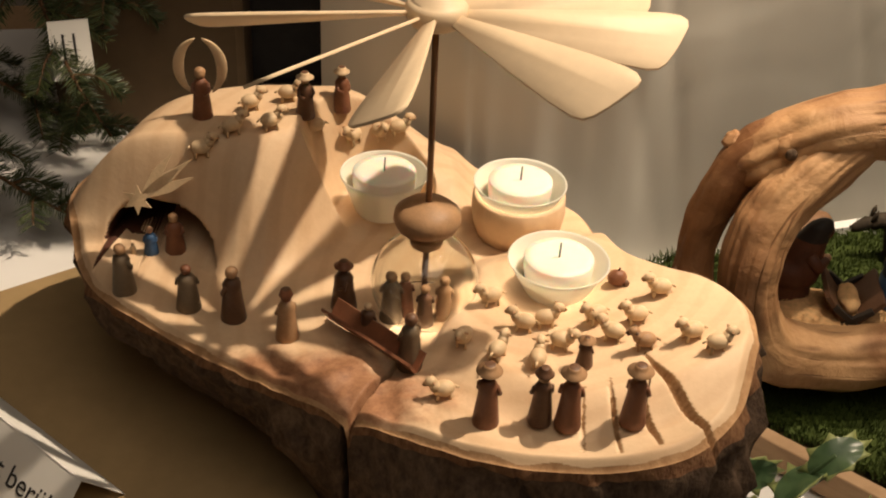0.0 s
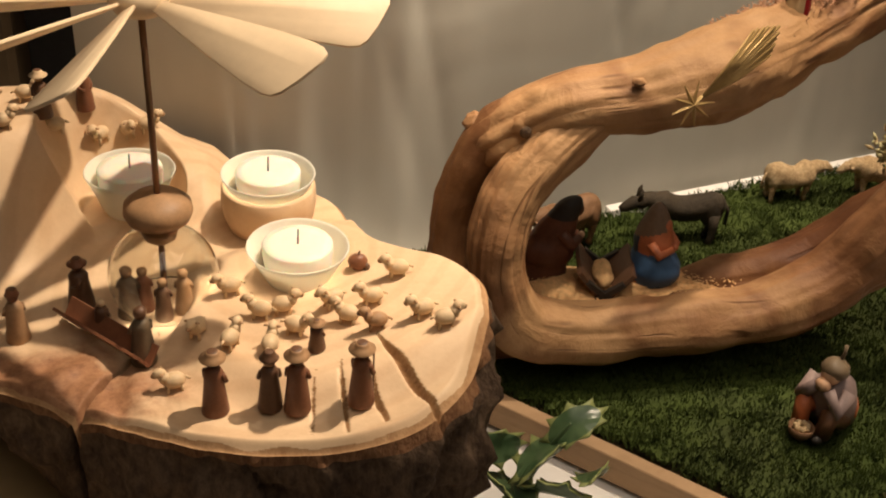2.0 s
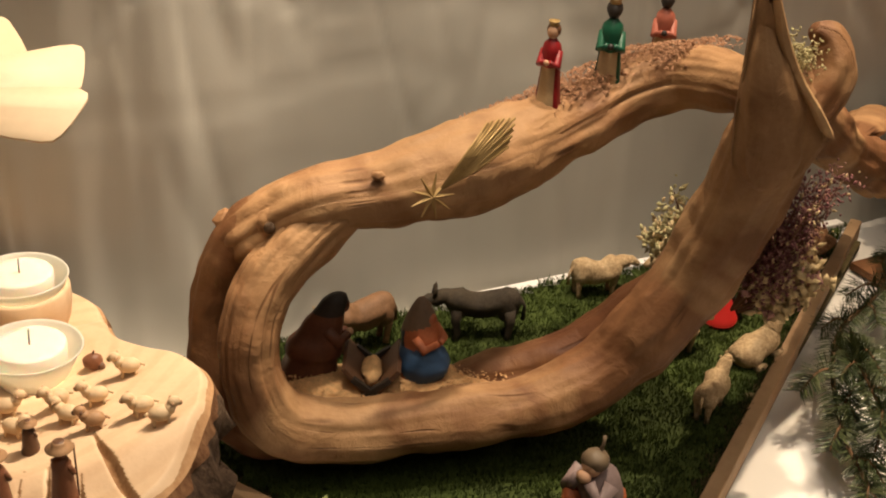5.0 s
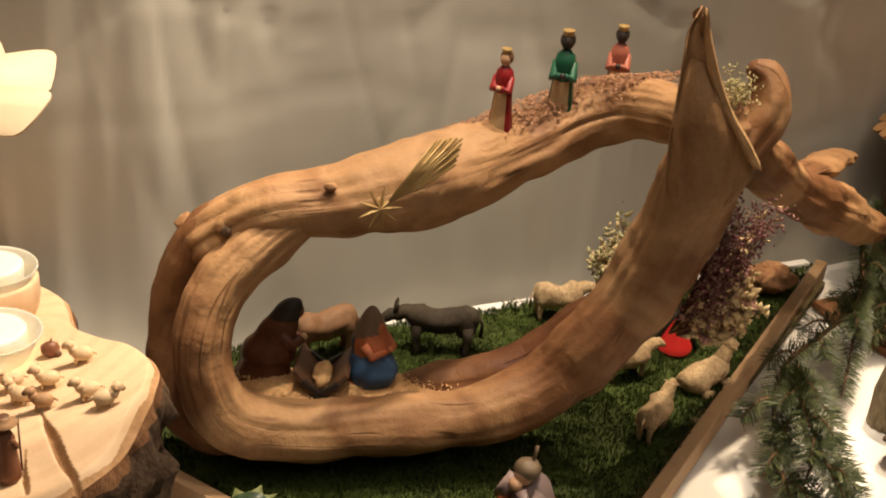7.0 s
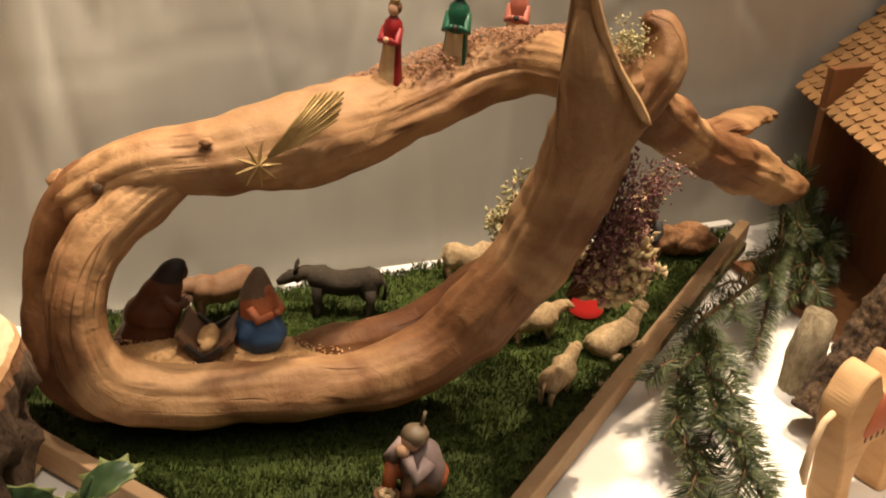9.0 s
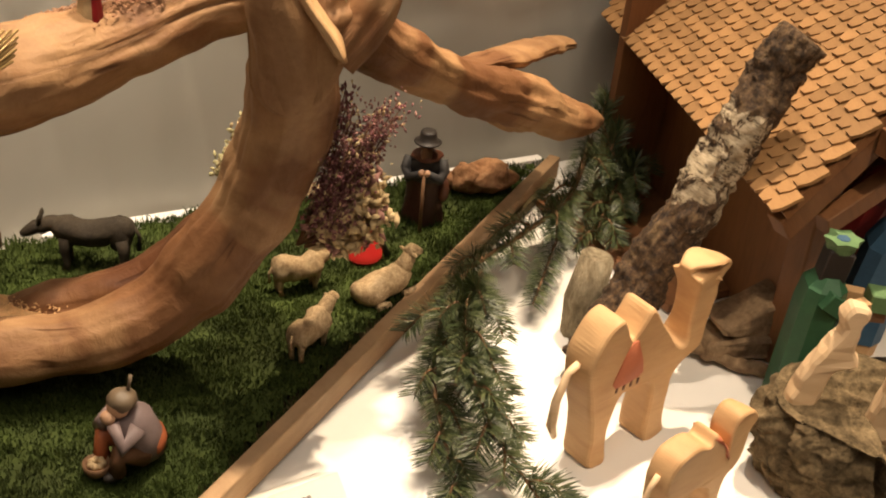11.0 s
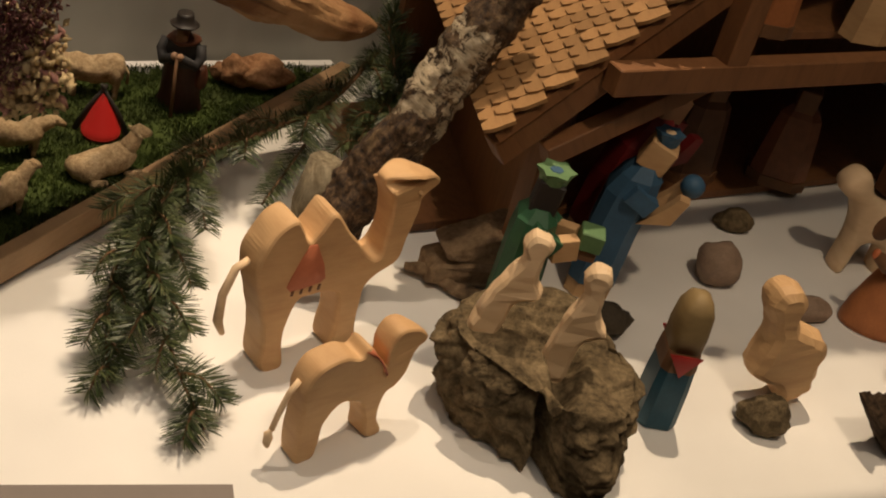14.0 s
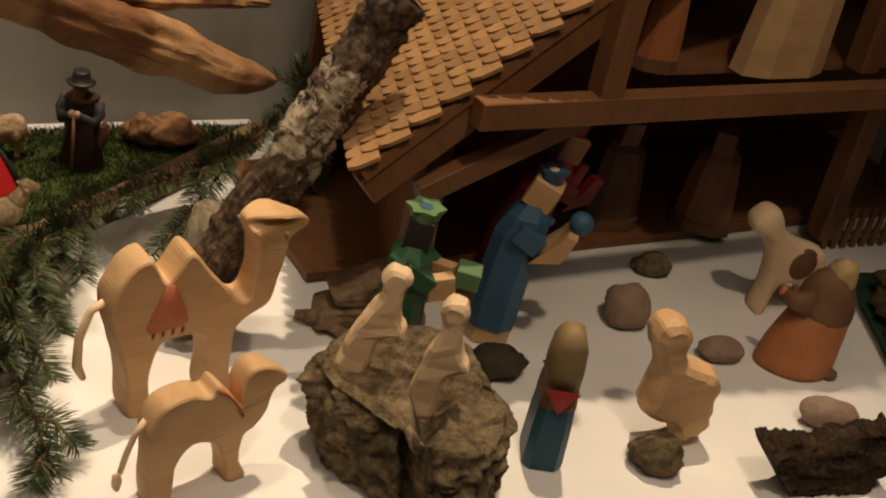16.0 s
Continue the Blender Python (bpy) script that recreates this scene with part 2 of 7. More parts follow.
BLUE = painted("blue_paint", (0.045, 0.1, 0.2), 0.55, 0.3, 90, 0.15)
ORANGE = painted("orange_paint", (0.55, 0.16, 0.06), 0.5, 0.3, 90, 0.15)
BROWN = painted("brown_paint", (0.16, 0.075, 0.035), 0.55, 0.35, 90, 0.2)
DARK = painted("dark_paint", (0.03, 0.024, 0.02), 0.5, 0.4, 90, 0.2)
SKIN = painted("flesh_paint", (0.55, 0.33, 0.2), 0.5, 0.15, 90, 0.1)
LILAC = painted("lilac_paint", (0.28, 0.205, 0.19), 0.5, 0.25, 90, 0.15)
FLEECE = bark_mat("carved_fleece", (0.22, 0.135, 0.06), (0.55, 0.385, 0.21), (0.76, 0.6, 0.38), 130, 1.0, (1, 1, 1))
OXHIDE = painted("ox_paint", (0.24, 0.13, 0.065), 0.65, 0.5, 60, 0.5)
ASSHIDE = painted("donkey_paint", (0.048, 0.036, 0.022), 0.8, 0.7, 70, 0.9)
IVORY = painted("ivory_paint", (0.55, 0.4, 0.22), 0.5, 0.2, 90, 0.15)

# ---- mesh helpers ----
from mathutils.geometry import tessellate_polygon


class Shape:
    """Collects faces of one mesh, each with a material and smooth or flat."""

    def __init__(self):
        self.v, self.f, self.m, self.s, self.mats, self.uv = [], [], [], [], [], {}

    def slot(self, mat):
        if mat not in self.mats:
            self.mats.append(mat)
        return self.mats.index(mat)

    def add(self, verts, faces, mat, smooth=True, m=None):
        k, i = len(self.v), self.slot(mat)
        self.v += [tuple(m @ Vector(p)) if m else tuple(p) for p in verts]
        for f in faces:
            self.f.append([k + q for q in f])
            self.m.append(i)
            self.s.append(smooth)
        return self

    def rings(self, loops, mat, smooth=True, caps=(True, True), m=None, closed=True):
        n = len(loops[0])
        verts = [p for ring in loops for p in ring]
        faces = []
        for a in range(len(loops) - 1):
            for b in range(n if closed else n - 1):
                c = (b + 1) % n
                faces.append((a * n + b, a * n + c, (a + 1) * n + c, (a + 1) * n + b))
        if caps[0]:
            faces.append(tuple(reversed(range(n))))
        if caps[1]:
            faces.append(tuple((len(loops) - 1) * n + b for b in range(n)))
        return self.add(verts, faces, mat, smooth, m)

    def lathe(self, profile, mat, at=(0, 0, 0), seg=20, smooth=True, m=None, squash=1.0, caps=(True, True)):
        x, y, z = at
        loops = [[(x + r * math.cos(q), y + r * squash * math.sin(q), z + h)
                  for q in (2 * math.pi * k / seg for k in range(seg))] for r, h in profile]
        return self.rings(loops, mat, smooth, caps, m)

    def ball(self, c, r, mat, seg=14, m=None, turn=None, lump=0.0, seed=0):
        r = (r, r, r) if isinstance(r, (int, float)) else r
        rot = Euler([radians(a) for a in turn]).to_matrix() if turn else Matrix.Identity(3)
        loops = []
        n = max(6, seg // 2 + 1)
        for a in range(n + 1):
            th = math.pi * (0.02 + 0.96 * a / n)
            ring = []
            for k in range(seg):
                ph = 2 * math.pi * k / seg
                p = Vector((math.sin(th) * math.cos(ph), math.sin(th) * math.sin(ph), -math.cos(th)))
                q = 1 + lump * noise.noise(p * 1.7 + Vector((seed, seed * 2.3, 0)))
                ring.append(Vector(c) + rot @ Vector((p.x * r[0] * q, p.y * r[1] * q, p.z * r[2] * q)))
            loops.append(ring)
        return self.rings(loops, mat, True, (True, True), m)

    def box(self, c, size, mat, m=None, turn=None, taper=1.0):
        x, y, z = (s / 2 for s in size)
        rot = Euler([radians(a) for a in turn]).to_matrix() if turn else Matrix.Identity(3)
        e = min(x, y, z) * 0.12
        loops = []
        for h, k in ((-z, e), (-z + e, 0), (z - e, 0), (z, e)):
            tp = 1 + (taper - 1) * (h + z) / (2 * z)
            xx, yy = (x - k) * tp, (y - k) * tp
            c8 = [(xx, yy - e), (xx - e, yy), (-xx + e, yy), (-xx, yy - e), (-xx, -yy + e), (-xx + e, -yy), (xx - e, -yy), (xx, -yy + e)]
            loops.append([Vector(c) + rot @ Vector((p[0], p[1], h)) for p in c8])
        return self.rings(loops, mat, False, (True, True), m)

    def tube(self, path, radii, mat, seg=12, lump=0.0, freq=30, squash=1.0, m=None, smooth=True, caps=(True, True), seed=0.0, twist=0.0, uv=False, ridge=0.0):
        pts = [Vector(p) for p in path]
        loops, prev, run = [], None, 0.0
        k0 = len(self.v)
        for i, p in enumerate(pts):
            d = (pts[min(i + 1, len(pts) - 1)] - pts[max(i - 1, 0)]).normalized()
            if prev is None:
                side = d.cross(Vector((0, 0, 1)))
                if side.length < 0.1:
                    side = d.cross(Vector((1, 0, 0)))
            else:
                side = prev - d * prev.dot(d)
            side.normalize()
            prev = side
            up = side.cross(d)
            r = radii[i] if isinstance(radii, (list, tuple)) else radii
            if i:
                run += (p - pts[i - 1]).length
            ring = []
            for s in range(seg):
                a = 2 * math.pi * s / seg + twist * i
                o = side * math.cos(a) + up * math.sin(a) * squash
                q = 1.0
                if lump:
                    w = p + o * r
                    q += lump * noise.noise(w * freq + Vector((seed, 0, seed))) + lump * 0.45 * noise.noise(w * freq * 2.7)
                    q += lump * 0.5 * noise.noise(Vector((math.cos(a) * 3 + seed, math.sin(a) * 3, run * 9)))
                if ridge:
                    gr = noise.noise(Vector((math.cos(a) * 4.5 + seed, math.sin(a) * 4.5 + 0.6 * math.sin(run * 14), run * 7)))
                    mk = max(0.0, noise.noise(Vector((math.cos(a) * 1.3 + seed, math.sin(a) * 1.3, run * 5 + seed))) + 0.02)
                    q += ridge * mk * (0.35 - min(0.35, abs(gr) * 2.6)) * -6.0 + 0.3 * ridge * noise.noise(Vector((math.cos(a) * 9, math.sin(a) * 9 + seed, run * 16)))
                ring.append(p + o * r * q)
                if uv:
                    self.uv[k0 + i * seg + s] = (s / seg * 0.12, run)
            loops.append(ring)
        return self.rings(loops, mat, smooth, caps, m)

    def slab(self, outline, thick, mat, m=None, round_=0.35, smooth=True, facets=0):
        """A sawn silhouette (in x, z) of that thickness (along y) with rounded edges."""
        n = len(outline)
        cx, cz = sum(p[0] for p in outline) / n, sum(p[1] for p in outline) / n
        nor = []
        for i in range(n):
            a, b = outline[i - 1], outline[(i + 1) % n]
            dx, dz = b[0] - a[0], b[1] - a[1]
            ln = math.hypot(dx, dz) or 1
            nor.append((dz / ln, -dx / ln))
        area = sum(outline[i - 1][0] * outline[i][1] - outline[i][0] * outline[i - 1][1] for i in range(n))
        sg = 1 if area > 0 else -1
        h = thick / 2
        e = h * round_
        g = e * 0.55
        loops = []
        for y, k in ((-h, g), (-h + e * 0.35, g * 0.3), (-h + e, 0), (h - e, 0), (h - e * 0.35, g * 0.3), (h, g)):
            loops.append([(p[0] - sg * nn[0] * k, y, p[1] - sg * nn[1] * k) for p, nn in zip(outline, nor)])
        self.rings(loops, mat, smooth, (False, False), m)
        tris = tessellate_polygon([[Vector((p[0], p[2], 0)) for p in loops[0]]])
        for loop in (loops[0], loops[-1]):
            self.add(loop, tris, mat, smooth, m)
        return self

    def mesh(self, name):
        me = bpy.data.meshes.new(name)
        me.from_pydata([tuple(p) for p in self.v], [], self.f)
        for mt in self.mats:
            me.materials.append(mt)
        me.polygons.foreach_set("material_index", self.m)
        me.polygons.foreach_set("use_smooth", self.s)
        if self.uv:
            layer = me.uv_layers.new(name="UVMap")
            for lp in me.loops:
                layer.data[lp.index].uv = self.uv.get(lp.vertex_index, (0, 0))
        b = bmesh.new()
        b.from_mesh(me)
        bmesh.ops.remove_doubles(b, verts=b.verts, dist=1e-7) if not self.uv else None
        bmesh.ops.recalc_face_normals(b, faces=b.faces)
        b.to_mesh(me)
        b.free()
        me.update()
        return me


def part(name, shape, parent, label="", m=None):
    """One mesh object under a thing or a part."""
    ob = new(name, shape.mesh(name) if isinstance(shape, Shape) else shape)
    ob.parent = parent
    if m is not None:
        ob.matrix_basis = m
    return tagged(ob, label)


def thing(name, label, category, m=None, shape=None, group="", kind=""):
    """A top-level thing: one mesh, or an Empty at its base for its parts."""
    ob = new(name, shape.mesh(name) if shape else None)
    if m is not None:
        ob.matrix_world = m
    return tagged(ob, label, category, group, kind)


def spline(points, n):
    """n points on a smooth curve through rows of numbers."""
    P = [np.array(p, float) for p in points]
    P = [2 * P[0] - P[1]] + P + [2 * P[-1] - P[-2]]
    out = []
    for k in range(n):
        u = k / (n - 1) * (len(P) - 3)
        i = min(int(u), len(P) - 4)
        u -= i
        a, b, c, d = P[i:i + 4]
        out.append(0.5 * (2 * b + (c - a) * u + (2 * a - 5 * b + 4 * c - d) * u * u + (3 * b - a - 3 * c + d) * u ** 3))
    return out


def lerp_at(x, xs, ys):
    return float(np.interp(x, xs, ys))

# ---- the hall and the table ----


def room():
    fl = Shape().box((0.4, -0.6, -0.77), (5.0, 5.0, 0.04), painted("floor_boards", (0.2, 0.13, 0.08), 0.5, 0.2, 8, 0.1))
    tagged(thing("floor", "dim brown hall floor", "floor", shape=fl), kind="structure")
    plaster = painted("hall_plaster", (0.42, 0.36, 0.3), 0.9, 0.1, 6, 0.2)
    for nm, c, s in (("wall_north", (0.4, 1.95, 0.5), (5.2, 0.1, 2.5)), ("wall_south", (0.4, -3.15, 0.5), (5.2, 0.1, 2.5)),
                     ("wall_east", (2.95, -0.6, 0.5), (0.1, 5.0, 2.5)), ("wall_west", (-2.15, -0.6, 0.5), (0.1, 5.0, 2.5))):
        tagged(thing(nm, "plain hall wall in shade", "wall", shape=Shape().box(c, s, plaster)), kind="structure")
    tagged(thing("ceiling", "plain hall ceiling in shade", "ceiling", shape=Shape().box((0.4, -0.6, 1.78), (5.2, 5.2, 0.06), plaster)), kind="structure")


room()

BACK = lambda x: 0.664 + 0.358 * x         # foot of the curtain


def table():
    t = thing("display_table", "long display table under a white cloth", "table")
    top = Shape().box((0.59, 0.885, -0.02), (2.6, 0.9, 0.03), PINE, turn=(0, 0, 11.5))
    part("tabletop", top, t)
    for sx in (-1.2, 1.2):
        for sy in (-0.38, 0.38):
            q = Vector((0.59, 0.885, 0)) + Matrix.Rotation(radians(11), 3, "Z") @ Vector((sx, sy, 0))
            part("leg", Shape().box((q.x, q.y, -0.39), (0.05, 0.05, 0.71), PINE), t)
    return t


table()


def tablecloth():
    """White linen with slight waves, falling over the front edge with a rounded fold."""
    s = Shape()
    u = Vector((math.cos(radians(11.5)), math.sin(radians(11.5)), 0))
    w = Vector((-u.y, u.x, 0))
    o = Vector((0.858, 0.442, 0))
    loops = []
    nx = 120
    prof = [(-0.012, -0.34), (-0.011, -0.2), (-0.0105, -0.08), (-0.009, -0.02), (-0.006, -0.006), (-0.001, -0.0015), (0.004, 0.0)] + [(0.01 + 0.86 * k / 50, 0.0) for k in range(51)]
    for d, z in prof:
        ring = []
        for i in range(nx + 1):
            a = -1.6 + 2.7 * i / nx
            p = o + u * a + w * d
            fold = 0.012 * math.sin(a * 21 + 1) * min(1, -z * 6) if z < 0 else 0
            ring.append((p.x - w.x * fold, p.y - w.y * fold, z + (0.0010 * noise.noise(p * 9) if d > 0.01 else 0) - 0.0010))
        loops.append(ring)
    s.rings(loops, LINEN, True, (False, False), closed=False)
    return tagged(thing("tablecloth", "white linen cloth spread over the display table", "tablecloth", shape=s))


tablecloth()

# tan paper under the log
s = Shape()
s.add([(-0.62, 0.40, 0.0012), (0.1, 0.36, 0.0012), (0.16, 0.60, 0.0012), (-0.2, 0.725, 0.0012), (-0.62, 0.40, 0.003), (0.1, 0.36, 0.003), (0.16, 0.60, 0.003), (-0.2, 0.725, 0.003)],
      [(0, 1, 2, 3), (4, 5, 6, 7), (0, 1, 5, 4), (1, 2, 6, 5), (2, 3, 7, 6), (3, 0, 4, 7)], KRAFT, False)
thing("paper_sheet", "tan wrapping paper laid under the log", "paper", shape=s)


def curtain():
    """Grey cloth hung behind the table, with soft vertical folds and a few creases."""
    s = Shape()
    u = Vector((math.cos(math.atan(0.358)), math.sin(math.atan(0.358)), 0))
    w = Vector((-u.y, u.x, 0))
    loops = []
    nx, nz = 620, 100
    for k in range(nz + 1):
        z = -0.03 + 0.85 * k / nz
        ring = []
        for i in range(nx + 1):
            a = -0.085 + 2.1 * i / nx
            p = Vector((a, BACK(a) + 1.9 * max(0.0, 0.15 - a) ** 2, 0))
            g = 0.0
            for wd, amp, sd in ((7, 0.010, 0), (17, 0.0035, 4), (37, 0.0020, 9), (75, 0.0007, 3)):
                g += amp * noise.noise(Vector((a * wd + sd + 0.25 * z, sd, z * 0.7)))
            g += 0.0022 * noise.noise(Vector((a * 9, z * 9, 2.0))) * min(1, z * 4 + 0.2)
            c = noise.noise(Vector((a * 7 + z * 6, z * 18 - a * 3, 7.0)))
            g += (0.0013 + 0.0028 * max(0.0, min(1.0, (a - 0.4) / 0.2))) * max(0, 1 - abs(c) * 7) * max(0, min(1, (z - 0.10) * 6))
            c = noise.noise(Vector((a * 24 + z * 3, z * 4, 17.0)))
            g += 0.0010 * max(0, 1 - abs(c) * 6)
            q = p + w * (0.016 + g)
            ring.append((q.x, q.y, z))
        loops.append(ring)
    s.rings(loops, CURTAIN, True, (False, False), closed=False)
    return tagged(thing("backdrop_curtain", "grey cloth curtain hung behind the display with soft folds and creases", "curtain", shape=s), kind="structure")


curtain()

# ---- the carved log with the candle carousel ----

RIM = [(0.1581, 0.4731), (0.1577, 0.5003), (0.1433, 0.5253), (0.1034, 0.5631), (0.082, 0.63), (0.045, 0.668), (0.0, 0.695), (-0.06, 0.708), (-0.13, 0.697), (-0.192, 0.668),
       (-0.221, 0.620), (-0.213, 0.575), (-0.192, 0.536), (-0.160, 0.510), (-0.122, 0.488), (-0.074, 0.459), (-0.035, 0.440), (0.0228, 0.419), (0.061, 0.413),
       (0.0987, 0.4088), (0.1262, 0.4167), (0.146, 0.4384)]
LC = (-0.02, 0.55)
SLAB, TERRACE, PLATEAU = 0.113, 0.101, 0.163


def rim_radius():
    pts = spline([(*p,) for p in RIM + RIM[:1]], 400)
    ang = np.unwrap([math.atan2(p[1] - LC[1], p[0] - LC[0]) for p in pts])
    rad = [math.hypot(p[0] - LC[0], p[1] - LC[1]) for p in pts]
    o = np.argsort(ang)
    return np.array(ang)[o], np.array(rad)[o]


RA, RR = rim_radius()


def rim_at(a):
    a0 = RA[0]
    return float(np.interp((a - a0) % (2 * math.pi) + a0, RA, RR))


def smooth01(x):
    x = max(0.0, min(1.0, x))
    return x * x * (3 - 2 * x)


def curve_at(x, xs, ys):
    """Like lerp_at, but with the corners rounded off."""
    return sum(lerp_at(x + d, xs, ys) * w for d, w in ((-0.016, 0.15), (-0.008, 0.22), (0, 0.26), (0.008, 0.22), (0.016, 0.15)))


WEDGES = [(0.1015, 0.472, 0.1285, 0.4199, 0.0026), (0.084, 0.4585, 0.0869, 0.4177, 0.0011), (0.0997, 0.4441, 0.1049, 0.4194, 0.0016), (0.0719, 0.4543, 0.0704, 0.4216, 0.0007)]


def in_wedge(x, y):
    """How far a spot lies inside one of the drying slits: above 0 is inside, in metres."""
    best = -1.0
    for x0, y0, x1, y1, wide in WEDGES:
        ln = math.hypot(x1 - x0, y1 - y0)
        ux, uy = (x1 - x0) / ln, (y1 - y0) / ln
        u = ((x - x0) * ux + (y - y0) * uy) / ln
        if 0 <= u <= 1.05:
            d = abs((y - y0) * ux - (x - x0) * uy + 0.0012 * math.sin(u * 5.0) * wide / 0.0026)
            best = max(best, wide * (0.25 + 0.75 * smooth01(u / 0.5)) * (1 - 0.35 * max(0.0, u - 0.6) / 0.4) - d)
    return best


def tilt_of(x):
    """The sawn top rises towards its free end."""
    return 0.135 * (x - 0.062 + math.sqrt((x - 0.062) ** 2 + 0.00018))


def log_height(x, y):
    """Height of the carved top: a flat slab, a lower terrace before it, a sloping face and a plateau behind."""
    foot = curve_at(x, [-0.21, -0.17, -0.13, -0.1, -0.07, -0.045, -0.02, 0.0, 0.03], [0.572, 0.572, 0.552, 0.535, 0.57, 0.60, 0.605, 0.605, 0.6])
    top = curve_at(x, [-0.21, -0.17, -0.13, -0.1, -0.06, -0.035, 0.0, 0.03], [0.598, 0.598, 0.598, 0.602, 0.632, 0.662, 0.665, 0.67])
    k = smooth01((y - foot) / (top - foot)) * smooth01((0.022 - x) / 0.02)
    step = smooth01((x + 0.006 + 0.02 * noise.noise(Vector((y * 20, 3, 0)))) / 0.008)
    dx, dy = x - 0.09, y - 0.515
    edge = math.hypot(dx / 0.098, dy / 0.082)
    low = TERRACE + (SLAB - TERRACE) * smooth01((1.08 + 0.03 * noise.noise(Vector((x * 30, y * 30, 9))) - edge) / 0.3)
    low += tilt_of(x) - tilt_of(0.0)
    low = low * step + (0.1 + 0.004 * noise.noise(Vector((x * 14, y * 14, 1)))) * (1 - step)
    round_off = 0.05 * smooth01((x + 0.075) / 0.1) * smooth01((y - 0.60) / 0.06) + 9.0 * max(0.0, -0.155 - x) ** 2 * smooth01((y - 0.585) / 0.02)
    high = PLATEAU - round_off + 0.004 * noise.noise(Vector((x * 9, y * 9, 5))) - 0.25 * max(0, y - 0.66)
    z = low * (1 - k) + high * k
    z += 0.0012 * noise.noise(Vector((x * 40, y * 40, 2)))
    # the drying crack that runs in from the front
    f = max(0.0, min(1.0, (0.503 - y) / 0.07))
    d = abs(x + 0.0105 + 0.036 * f + 0.003 * noise.noise(Vector((y * 90, 1, 1))))
    if 0.40 < y < 0.503:
        z -= (0.003 + 0.010 * f) * max(0.0, 1 - d / (0.0012 + 0.0022 * f))
        z -= 0.006 * f * smooth01(1 - d / 0.02)
    # a wedge-shaped crack near the right rim, and the seat of a candle cup
    if x > 0.06 and y < 0.49:
        z -= 0.0045 * smooth01(in_wedge(x, y) / 0.0012)
    z = min(z, 0.1055 + 3.0 * max(0.0, math.hypot(x + 0.037, y - 0.617) - 0.029))
    # knife cuts and dents of the raw part left of it
    z += 0.004 * noise.noise(Vector((x * 70, y * 70, 6))) * smooth01((0.02 - x) / 0.03) * smooth01((0.50 - y) / 0.03)
    return z


# red-brown of the hollow's inside, with its shade put into the colour
GROTTO = painted("grotto_shade_brown", (0.085, 0.03, 0.016), 0.7, 0.4, 60, 0.5)


